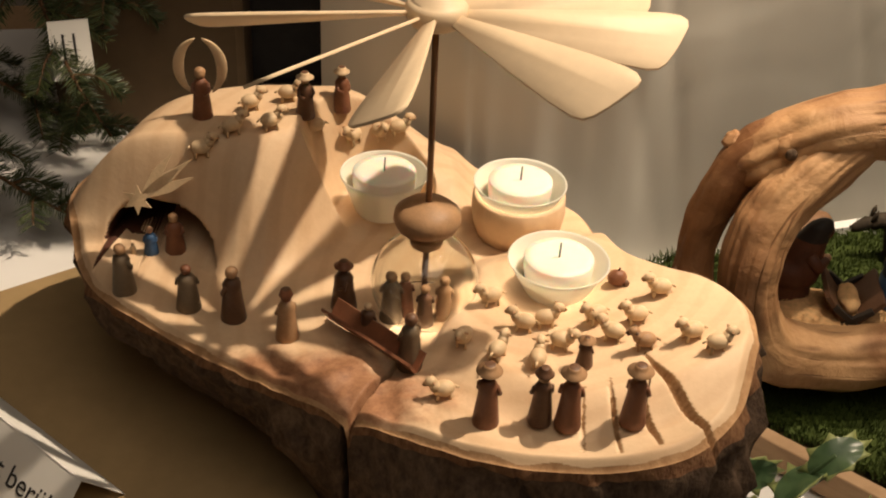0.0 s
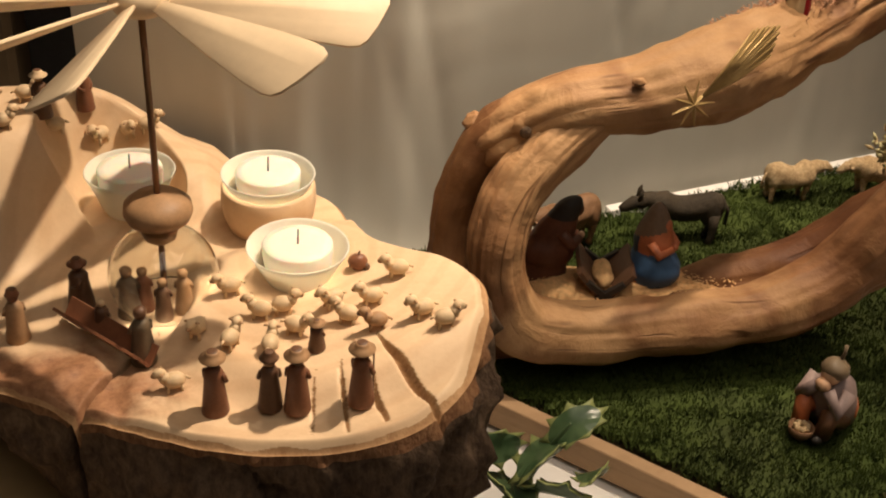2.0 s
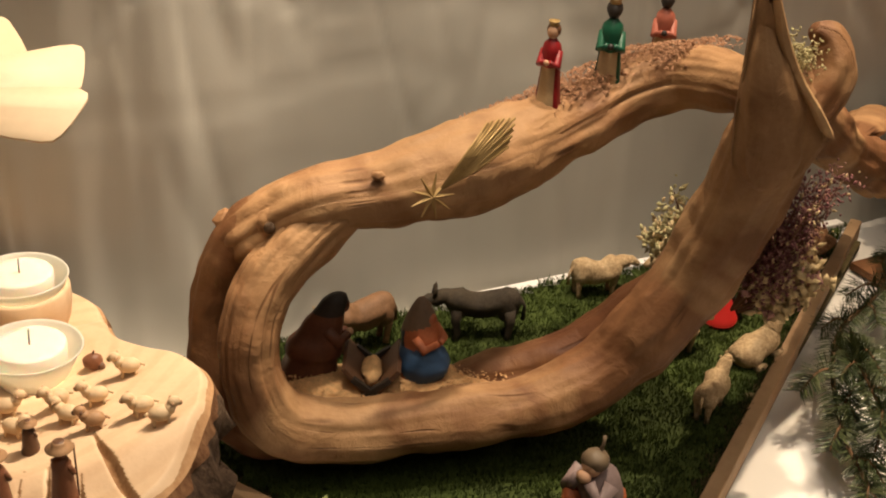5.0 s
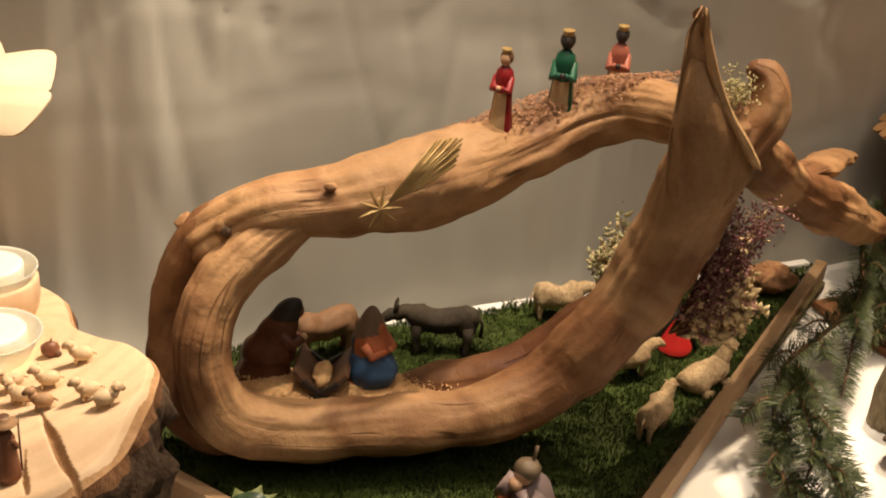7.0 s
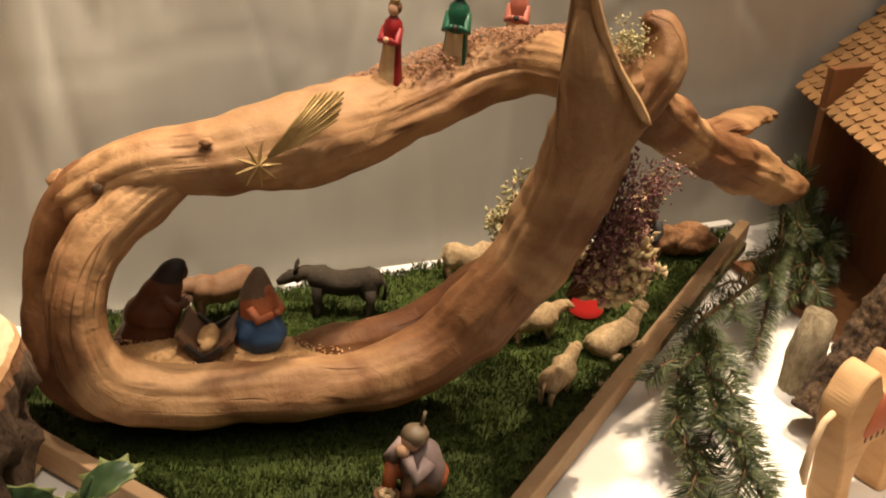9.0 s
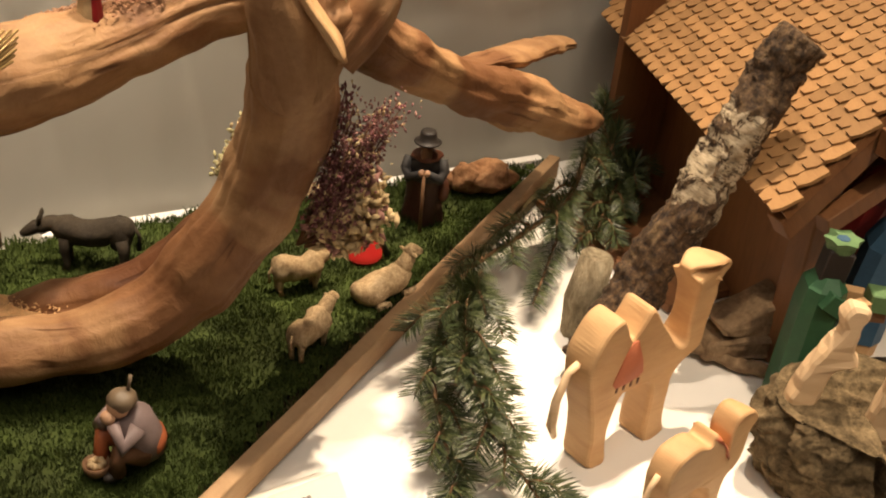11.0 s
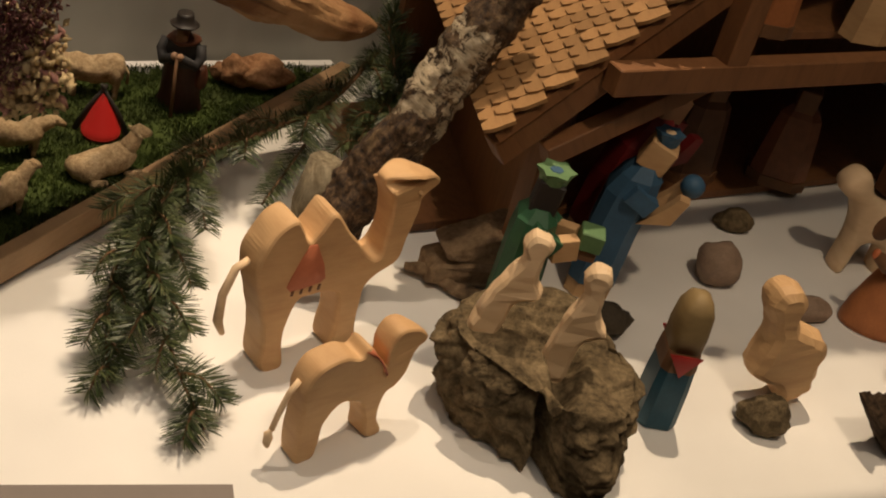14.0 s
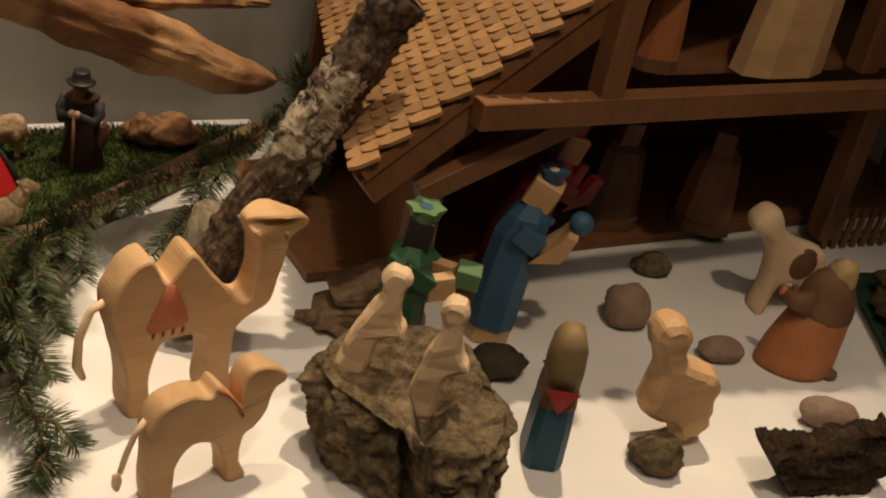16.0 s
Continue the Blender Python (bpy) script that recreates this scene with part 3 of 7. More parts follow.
def log_stump():
    s = Shape()
    na, nr = 1200, 150
    loops = []
    deep = set()
    cracked = set()
    slit = set()
    rim = set()
    for j in range(nr + 1):
        f = 0.004 + 0.996 * (1 - (1 - j / nr) ** 1.7)
        ring = []
        for i in range(na):
            a = 2 * math.pi * i / na
            r = rim_at(a) * f
            x, y = LC[0] + r * math.cos(a), LC[1] + r * math.sin(a)
            z = log_height(x, y)
            z -= 0.006 * smooth01((f - 0.96) / 0.04)
            z -= 0.042 * max(0.0, min(1.0, (z - 0.11) / 0.045)) * max(0.0, (f - 0.74) / 0.26) ** 2.2 * smooth01((0.05 - x) / 0.05)
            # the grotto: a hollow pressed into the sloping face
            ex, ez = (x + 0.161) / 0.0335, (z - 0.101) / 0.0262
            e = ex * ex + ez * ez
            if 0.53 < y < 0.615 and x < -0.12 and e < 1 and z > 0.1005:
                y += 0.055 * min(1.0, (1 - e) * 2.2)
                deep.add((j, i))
            q = max(0.0, min(1.0, (0.503 - y) / 0.07))
            if x > 0.06 and y < 0.49 and in_wedge(x, y) > 0.0001:
                slit.add((j, i))
            if (
                    0.40 < y < 0.5 and abs(x + 0.0105 + 0.036 * q + 0.003 * noise.noise(Vector((y * 90, 1, 1)))) < 0.0005 + 0.0009 * q):
                cracked.add((j, i))
            elif f > 0.981 + 0.010 * noise.noise(Vector((x * 60, y * 60, 4))) and (z < 0.125 or x > 0.06):
                rim.add((j, i))
            ring.append((x, y, z))
        loops.append(ring)
    s.rings(loops, PEELED, True, (True, False))
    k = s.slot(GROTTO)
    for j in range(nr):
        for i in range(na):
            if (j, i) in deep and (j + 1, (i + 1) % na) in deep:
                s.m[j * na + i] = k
    k = s.slot(INNER)
    for j, i in rim:
        if j < nr:
            s.m[j * na + i] = k
    k = s.slot(SLIT)
    for j, i in slit:
        if j < nr:
            s.m[j * na + i] = k
    k = s.slot(LOGRIM)
    for j, i in cracked:
        if j < nr:
            s.m[j * na + i] = k
    # the bark wall with a lighter rim
    wall = []
    for j, (dz, out, rough) in enumerate(((0, 1.0, 0.0), (0.003, 1.003, 0.012), (0.006, 1.007, 0.03), (0.009, 1.010, 0.045), (0.018, 1.014, 0.05), (0.026, 1.015, 0.065), (0.034, 1.013, 0.07), (0.042, 1.012, 0.075), (0.05, 1.008, 0.07), (0.058, 1.004, 0.07),
                                          (0.07, 1.0, 0.045), (0.085, 0.985, 0.045), (0.1, 0.965, 0.04), (0.12, 0.955, 0.03), (0.165, 0.95, 0.02))):
        ring = []
        for i in range(na):
            a = 2 * math.pi * i / na
            r0 = rim_at(a)
            x0, y0 = LC[0] + r0 * math.cos(a), LC[1] + r0 * math.sin(a)
            z0 = loops[-1][i][2]
            z = max(0.001, z0 - dz * z0 / 0.11)
            n = noise.noise(Vector((x0 * 38, y0 * 38, z * 40))) + 0.7 * noise.noise(Vector((x0 * 110, y0 * 110, z * 90)))
            cut = 0.42 * smooth01((dz + 0.004) / 0.125) * smooth01((-0.02 - x0) / 0.12)
            tooth = 0.028 * max(0.0, noise.noise(Vector((x0 * 120, y0 * 120, z * 70)))) * min(1, dz / 0.007) * (0.4 + 0.6 * smooth01((x0 + 0.05) / 0.1))
            r = r0 * (out - cut + rough * n + tooth)
            # the long drying crack at the front
            d = abs(a - (-1.80 + 2 * math.pi))
            r -= 0.022 * max(0, 1 - d / 0.022) * min(1, dz / 0.01)
            d = abs(a - (-1.05 + 2 * math.pi) - 2.2 * (dz - 0.05))
            r -= 0.010 * max(0, 1 - d / 0.018) * min(1, dz / 0.02)
            ring.append((LC[0] + r * math.cos(a), LC[1] + r * math.sin(a), z))
        wall.append(ring)
    s2 = Shape()
    s2.rings(wall[:3], LOGRIM, True, (False, False))
    s2.rings(wall[2:], BARK, True, (False, True))
    t = thing("carved_log", "thick pale carved tree log with rough dark bark", "log")
    part("carved_top", s, t, "smooth peeled wood top with a hollow grotto")
    part("bark_wall", s2, t, "rough dark brown bark with a long crack")
    return t


log_stump()


def on_log(x, y):
    return log_height(x, y)


# ---- the root wood arch ----

T_MAIN = [(0.245, 0.598, 0.194, 0.010), (0.225, 0.592, 0.184, 0.015), (0.207, 0.588, 0.171, 0.018), (0.184, 0.577, 0.1465, 0.0172), (0.1735, 0.566, 0.119, 0.0172), (0.1755, 0.561, 0.089, 0.0178), (0.192, 0.5625, 0.0615, 0.0190), (0.233, 0.566, 0.0525, 0.0190), (0.284, 0.573, 0.053, 0.0197),
          (0.337, 0.578, 0.0575, 0.0198), (0.382, 0.587, 0.073, 0.0213), (0.416, 0.59, 0.108, 0.0238), (0.441, 0.59, 0.152, 0.0243), (0.454, 0.578, 0.2, 0.0230), (0.4555, 0.563, 0.242, 0.0234),
          (0.447, 0.553, 0.272, 0.0165), (0.440, 0.553, 0.298, 0.0085), (0.437, 0.556, 0.314, 0.002)]
T_LEDGE = [(0.262, 0.600, 0.040, 0.010), (0.2966, 0.604, 0.0548, 0.0145), (0.3221, 0.606, 0.0624, 0.0152), (0.3479, 0.607, 0.0673, 0.0155), (0.3696, 0.607, 0.0764, 0.0155), (0.3885, 0.606, 0.0902, 0.015), (0.406, 0.603, 0.112, 0.013), (0.425, 0.598, 0.14, 0.009)]
T_TOP = [(0.165, 0.605, 0.150, 0.012), (0.174, 0.6, 0.165, 0.0165), (0.21, 0.595, 0.188, 0.0185), (0.249, 0.597, 0.195, 0.0222), (0.289, 0.606, 0.2025, 0.0268), (0.331, 0.630, 0.2065, 0.0258),
         (0.367, 0.654, 0.2145, 0.0222), (0.405, 0.670, 0.2285, 0.020), (0.441, 0.664, 0.239, 0.0192), (0.464, 0.615, 0.25, 0.017), (0.468, 0.58, 0.25, 0.016)]
T_OUT = [(0.185, 0.605, 0.178, 0.012), (0.1745, 0.600, 0.171, 0.0142), (0.1575, 0.600, 0.141, 0.0142), (0.1485, 0.597, 0.104, 0.0118), (0.1535, 0.585, 0.064, 0.0137), (0.1755, 0.578, 0.042, 0.0143), (0.2, 0.58, 0.038, 0.012)]
T_RIGHT = [(0.462, 0.585, 0.255, 0.016), (0.481, 0.6, 0.252, 0.0205), (0.513, 0.63, 0.221, 0.0175), (0.559, 0.68, 0.183, 0.0162), (0.619, 0.74, 0.143, 0.0195), (0.663, 0.78, 0.115, 0.0165), (0.69, 0.80, 0.104, 0.009), (0.703, 0.81, 0.099, 0.003)]
T_BURL = [(0.475, 0.585, 0.235, 0.014), (0.487, 0.59, 0.25, 0.0165), (0.497, 0.597, 0.268, 0.0155), (0.494, 0.60, 0.284, 0.010), (0.485, 0.6, 0.291, 0.004)]
T_SPLINT = [(0.56, 0.69, 0.186, 0.012), (0.61, 0.76, 0.168, 0.0145), (0.65, 0.825, 0.150, 0.014), (0.682, 0.875, 0.136, 0.0115), (0.69, 0.886, 0.131, 0.008)]


def outline_of(rows, n):
    """A closed smooth outline through corner points."""
    pts = spline([(*p,) for p in rows + rows[:1]], n * len(rows) + 1)[:-1]
    return [(float(p[0]), float(p[1])) for p in pts]


def root_arch():
    root = thing("root_arch", "weathered brown driftwood root forming an open arch on the moss", "driftwood")

    def limb(name, rows, n, seg, lump, seed, squash=1.0, freq=26, ridge=0.08, label="", extra=None, mat=DRIFT):
        pts = spline(rows, n)
        sh = Shape().tube([p[:3] for p in pts], [max(0.0015, p[3]) for p in pts], mat, seg, lump, freq, squash, seed=seed, uv=True, ridge=ridge)
        ob = part(name, sh, root, label)
        # the knot hole is a flat dark ball: its colour stands for the hollow's shade
        for c, r, mt, sd in extra or ():
            part("knot" if mt is DRIFT else "knot_hole", Shape().ball(c, r, mt, 22, lump=0.3 if mt is DRIFT else 0.0, seed=sd), ob)

    limb("lower_limb", T_MAIN, 220, 80, 0.15, 0, label="thick lower limb rising into a pointed horn")
    limb("upper_limb", T_TOP, 170, 72, 0.17, 3, ridge=0.13, label="upper limb with cracks and a knot hole",
         extra=(((0.187, 0.5862, 0.180), (0.0085, 0.0055, 0.0085), DRIFT, 1), ((0.322, 0.608, 0.202), (0.014, 0.010, 0.010), DRIFT, 3),
                ((0.16, 0.605, 0.172), (0.006, 0.006, 0.006), DRIFT, 5), ((0.186, 0.5798, 0.1795), (0.0033, 0.0014, 0.0037), BARK, 0),
                ((0.245, 0.580, 0.211), (0.004, 0.003, 0.0025), DRIFT, 8)))
    limb("outer_strand", T_OUT, 110, 48, 0.18, 7, mat=DRIFTRED, label="darker reddish outer strand")
    limb("rear_ledge", T_LEDGE, 110, 48, 0.2, 23, ridge=0.14, mat=DRIFTRED, label="reddish split ledge along the lower limb")
    limb("side_branch", T_RIGHT, 140, 56, 0.22, 11, ridge=0.12)
    limb("burl", T_BURL, 50, 40, 0.28, 13)
    limb("splinter", T_SPLINT, 60, 36, 0.3, 17, 0.42, 40, 0.3)
    # the horn: a broad split blade with a sharp corner
    blade = outline_of([(0.4357, 0.3355), (0.4425, 0.316), (0.4495, 0.299), (0.4600, 0.280), (0.4715, 0.265), (0.4795, 0.2515), (0.4765, 0.239), (0.4680, 0.222), (0.4500, 0.214), (0.4350, 0.225), (0.4320, 0.250), (0.4305, 0.275), (0.4310, 0.300), (0.4312, 0.320)], 4)
    sh = Shape().slab(blade, 0.021, DRIFT, Matrix.Translation((0, 0.556, 0)), 0.8)
    pale = sh.slot(DRIFTPALE)
    for k in range(5):
        for i in range(21):
            sh.m[k * len(blade) + i] = pale
    sh.uv = {i: (p[0] + 0.3 * p[1], p[2]) for i, p in enumerate(sh.v)}
    sh.v = [tuple(Vector(p) + Vector((0, 0.18 * (p[0] - 0.455) * (1 if p[1] > 0.556 else -1), 0)) + Vector((0, 0.0035 * noise.noise(Vector(p) * 55), 0.002 * noise.noise(Vector(p) * 80)))) for p in sh.v]
    cut = [(0.4357, 0.336), (0.4425, 0.316), (0.4495, 0.299), (0.46, 0.28), (0.4715, 0.265), (0.4795, 0.2515), (0.4730, 0.2535), (0.465, 0.266), (0.4535, 0.281), (0.4435, 0.299), (0.4385, 0.316)]
    fc = Shape().slab(outline_of(cut, 3), 0.009, DRIFTPALE, Matrix.Translation((0, 0.5445, 0)), 0.5)
    fc.uv = {i: (p[0] + 0.3 * p[1], p[2]) for i, p in enumerate(fc.v)}
    fc.v = [(p[0], p[1] - 0.18 * (p[0] - 0.455) + 0.002 * noise.noise(Vector(p) * 55), p[2]) for p in fc.v]
    part("cut_face", fc, root, "paler split face along the horn")
    part("horn_blade", sh, root, "broad pointed blade with a sharp corner")
    return root


root_arch()

# ---- the moss board ----

CORNER = (0.358, 0.403)


def moss_board():
    c = Vector((*CORNER, 0))
    dl, dr = Vector((-0.787, 0.617, 0)), Vector((0.563, 0.826, 0))
    base = Shape()
    pts = [(0.36, 0.412), (0.135, 0.588), (0.15, 0.69), (0.69, 0.888), (0.697, 0.883)]
    base.add([(x, y, 0.002) for x, y in pts] + [(x, y, 0.010) for x, y in pts], [(0, 1, 2, 3, 4), (9, 8, 7, 6, 5)] + [(i, (i + 1) % 5, 5 + (i + 1) % 5, 5 + i) for i in range(5)], SOIL, False)
    t = thing("moss_board", "wooden tray with pine edging, filled with soil", "tray")
    part("tray_base", base, t)
    for nm, a, b in (("front", CORNER, (0.115, 0.594)), ("right", CORNER, (0.700, 0.905))):
        a, b = Vector((*a, 0)), Vector((*b, 0))
        d = (b - a)
        ang = math.degrees(math.atan2(d.y, d.x))
        p = (a + b) / 2
        part("edge_strip", Shape().box((0, 0, 0), (d.length, 0.010, 0.019), PINE), t, "", pose(p.x, p.y, 0.0115, 0, 0, ang))
    part("rear_strip", Shape().box((0, 0, 0), (0.425, 0.009, 0.013), LINEN), t, "white cloth-covered strip along the back", pose(0.49, BACK(0.49) + 0.003, 0.0090, 0, 0, math.degrees(math.atan(0.358))))
    return t


moss_board()


def inside_board(x, y):
    # to the right of the front strip, left of the right strip, before the curtain
    a = (x - CORNER[0]) * 0.617 + (y - CORNER[1]) * 0.787
    b = (x - CORNER[0]) * 0.826 - (y - CORNER[1]) * 0.563
    return a > 0.008 and b < -0.006 and y < BACK(x) - 0.008


def moss_height(x, y):
    return 0.018 + 0.006 * noise.noise(Vector((x * 13, y * 13, 3))) + 0.003 * noise.noise(Vector((x * 45, y * 45, 8)))


def moss():
    m, t, b = nodes_of("moss")
    g = t.nodes.new("ShaderNodeNewGeometry")
    v = coords(t)
    n = noise_tex(t, v, 14, 3)
    col = ramp(t, g.outputs["Random Per Island"], [(0, (0.014, 0.024, 0.004)), (0.5, (0.031, 0.051, 0.009)), (1, (0.068, 0.094, 0.018))])
    col = mixed(t, 0.5, col, ramp(t, n, [(0.35, (0.018, 0.021, 0.005)), (0.65, (0.057, 0.083, 0.015))]))
    t.links.new(col, b.inputs["Base Color"])
    b.inputs["Roughness"].default_value = 0.75
    b.inputs["Specular IOR Level"].default_value = 0.2
    rng = random.Random(4)
    V, F = [], []
    # the mat
    n0, x0, y0, st = 0, 0.12, 0.40, 0.008
    idx = {}
    for i in range(76):
        for j in range(66):
            x, y = x0 + i * st, y0 + j * st
            if inside_board(x, y):
                idx[i, j] = len(V)
                V.append((x, y, moss_height(x, y)))
    for (i, j), k in list(idx.items()):
        q = [(i, j), (i + 1, j), (i + 1, j + 1), (i, j + 1)]
        if all(e in idx for e in q):
            F.append(tuple(idx[e] for e in q))
    # the blades
    for _ in range(85000):
        x, y = rng.uniform(0.12, 0.72), rng.uniform(0.41, 0.92)
        if not inside_board(x, y):
            continue
        z = moss_height(x, y)
        tuft = 0.5 + 0.9 * max(0, noise.noise(Vector((x * 60, y * 60, 1))) + 0.35)
        for _ in range(2):
            a = rng.uniform(0, 6.283)
            h = rng.uniform(0.002, 0.0052) * tuft
            ln = rng.uniform(0.2, 1.1) * h
            wd = rng.uniform(0.0003, 0.00065)
            px, py = x + rng.uniform(-0.002, 0.002), y + rng.uniform(-0.002, 0.002)
            ca, sa = math.cos(a), math.sin(a)
            k = len(V)
            V += [(px - sa * wd, py + ca * wd, z - 0.001), (px + sa * wd, py - ca * wd, z - 0.001),
                  (px + ca * ln * 0.6 + sa * wd * 0.8, py + sa * ln * 0.6 - ca * wd * 0.8, z + h * 0.7), (px + ca * ln, py + sa * ln, z + h)]
            F += [(k, k + 1, k + 2), (k, k + 2, k + 3)]
    me = bpy.data.meshes.new("moss")
    me.from_pydata(V, [], F)
    me.materials.append(m)
    ob = new("moss", me)
    return tagged(ob, "green moss covering the tray, tufted and uneven", "moss", kind="stuff")


moss()

# ---- the stable ----

HA = 22.4
HU = Vector((math.cos(radians(HA)), math.sin(radians(HA)), 0))
HO = Vector((0.7942, 0.6113, 0))
HM = Matrix.Translation(HO) @ Matrix.Rotation(radians(HA), 4, "Z")   # x along the front, y to the back
ROOF = 37.5
EAVE = (-0.046, 0.143)                                              # local x and height of the eave
RUN = 0.36


def stable():
    t = thing("stable", "wooden nativity stable with a shingled roof and an open loft", "stable", HM)
    D = 0.27

    def beam(name, c, size, turn=None, label="", mat=BEAM):
        part(name, Shape().box((0, 0, 0), size, mat), t, label, pose(*c, *(turn or (0, 0, 0))))

    # floor, walls and posts
    beam("floor_board", (0.31, 0.181, 0.004), (0.66, 0.172, 0.007))
    beam("side_wall", (0.060, D / 2 + 0.01, 0.072), (0.008, D - 0.03, 0.14), (0, 0, -18.5))
    beam("back_wall", (0.36, D - 0.004, 0.09), (0.64, 0.008, 0.178))
    beam("post", (0.062, 0.12, 0.072), (0.018, 0.018, 0.14))
    beam("post", (0.452, 0.064, 0.094), (0.02, 0.02, 0.172))
    beam("post", (0.61, 0.135, 0.094), (0.02, 0.02, 0.172))
    beam("post", (0.016, 0.020, 0.0765), (0.018, 0.018, 0.153))
    # loft
    beam("loft_beam", (0.345, -0.012, 0.181), (0.65, 0.014, 0.018), None, "long front beam of the loft")
    beam("loft_floor", (0.42, D / 2 + 0.01, 0.187), (0.48, D - 0.03, 0.006))
    beam("loft_post", (0.112, -0.010, 0.245), (0.017, 0.017, 0.112))
    beam("loft_post", (0.36, 0.012, 0.28), (0.018, 0.018, 0.18))
    beam("brace", (0.054, 0.000, 0.147), (0.122, 0.012, 0.014), (0, -23, 0), "short slanting brace under the loft beam")
    # roof: boards and rafters; the eave runs a little askew to the front
    c, sn = math.cos(radians(ROOF)), math.sin(radians(ROOF))
    L = RUN / c
    ev = Vector((0.3255, 0.9455, 0))
    parts = []
    for x0, z0, sg, label in ((EAVE[0], EAVE[1], 1, "sloping roof with rows of wooden shingles"), (EAVE[0] + RUN, EAVE[1] + RUN * sn / c, -1, "")):
        up = Vector((c, 0, sg * sn))
        ax = (up - ev * up.dot(ev)).normalized()
        nn = ax.cross(ev)
        fr = Matrix(((ax.x, ev.x, nn.x, x0), (ax.y, ev.y, nn.y, -0.003), (ax.z, ev.z, nn.z, z0), (0, 0, 0, 1)))
        k = up.dot(ev)
        h = math.sqrt(1 - k * k)
        q = [(0, 0), (L * h, L * k), (L * h, L * k + EAVELEN), (0, EAVELEN)]
        sh = Shape().rings([[(x, y, -0.008) for x, y in q], [(x, y, -0.001) for x, y in q]], BEAM, False)
        parts.append(part("roof", sh, t, label, fr))
    mid = (EAVE[0] + RUN / 2, 0, EAVE[1] + RUN * sn / c / 2)
    beam("rafter", (mid[0] + 0.008, 0.004, mid[2] - 0.016), (L, 0.014, 0.02), (0, -ROOF, 0))
    return t, parts[0], L, h, k


EAVELEN = 0.332
STABLE, ROOFPART, ROOFLEN, ROOFH, ROOFK = stable()
# ---- candles in frosted cups ----


def glass_mat(name, c, rough, trans=1.0, ior=1.45):
    m, t, b = nodes_of(name)
    b.inputs["Base Color"].default_value = (*c, 1)
    b.inputs["Roughness"].default_value = rough
    b.inputs["Transmission Weight"].default_value = trans
    b.inputs["IOR"].default_value = ior
    return m


FROST = glass_mat("frosted_glass", (0.86, 0.85, 0.75), 0.5, 0.45, 1.3)
CLEAR = glass_mat("clear_glass", (0.9, 0.9, 0.86), 0.01, 1.0, 1.5)


def tealight(x, y, z, h, rim, label, wooden=0.0):
    t = thing("candle_cup", label, "candle", pose(x, y, z))
    k = rim / 0.027
    outer = [(0.013 * k, 0.0), (0.0165 * k, 0.0008), (0.0185 * k, 0.004), (0.021 * k, h * 0.45), (0.0245 * k, h * 0.8), (rim, h), (rim * 0.985, h + 0.0008)]
    inner = [(rim * 0.95, h - 0.0004), (0.0232 * k, h * 0.8), (0.0198 * k, h * 0.45), (0.0172 * k, 0.005), (0.012 * k, 0.0035), (0.001, 0.0032)]
    g = part("cup", Shape().lathe(outer + inner, FROST, seg=40, caps=(True, False)), t, "frosted glass cup")
    g.visible_shadow = False
    w0 = 0.0042
    top = h + 0.002
    part("wax", Shape().lathe([(0.0165, w0), (0.0172, w0 + 0.001), (0.0188, top - 0.006), (0.0188, top - 0.0008), (0.0182, top), (0.014, top + 0.0002), (0.004, top - 0.0006), (0.001, top - 0.0004)], WAX, seg=36), t, "white wax")
    part("wick", Shape().tube([(0, 0, top - 0.002), (0.0001, 0, top + 0.003), (0.0003, 0.0002, top + 0.0085)], 0.0005, WICK, 8), t)
    return t


tealight(0.062, 0.5342, on_log(0.062, 0.5342) - 0.0005, 0.020, 0.0275, "unlit white tea light in a frosted glass cup on the log")
tealight(0.043, 0.609, 0.111, 0.0245, 0.0275, "unlit white tea light in a glass cup inside a wooden holder")
tealight(-0.037, 0.617, 0.106, 0.026, 0.0262, "unlit white tea light in a frosted cup against the slope")
hold = Shape().lathe([(0.019, 0.0), (0.0235, 0.001), (0.0265, 0.009), (0.0278, 0.018), (0.0274, 0.027), (0.0258, 0.029), (0.024, 0.028), (0.0228, 0.022), (0.021, 0.012), (0.002, 0.0095)], PEELED, seg=36)
thing("wooden_candle_holder", "turned pale wooden cup holding a glass candle cup", "candle holder", pose(0.043, 0.609, 0.1005), hold)

# ---- the wing carousel ----
AXLE = (-0.009, 0.532)
HUBZ = 0.272


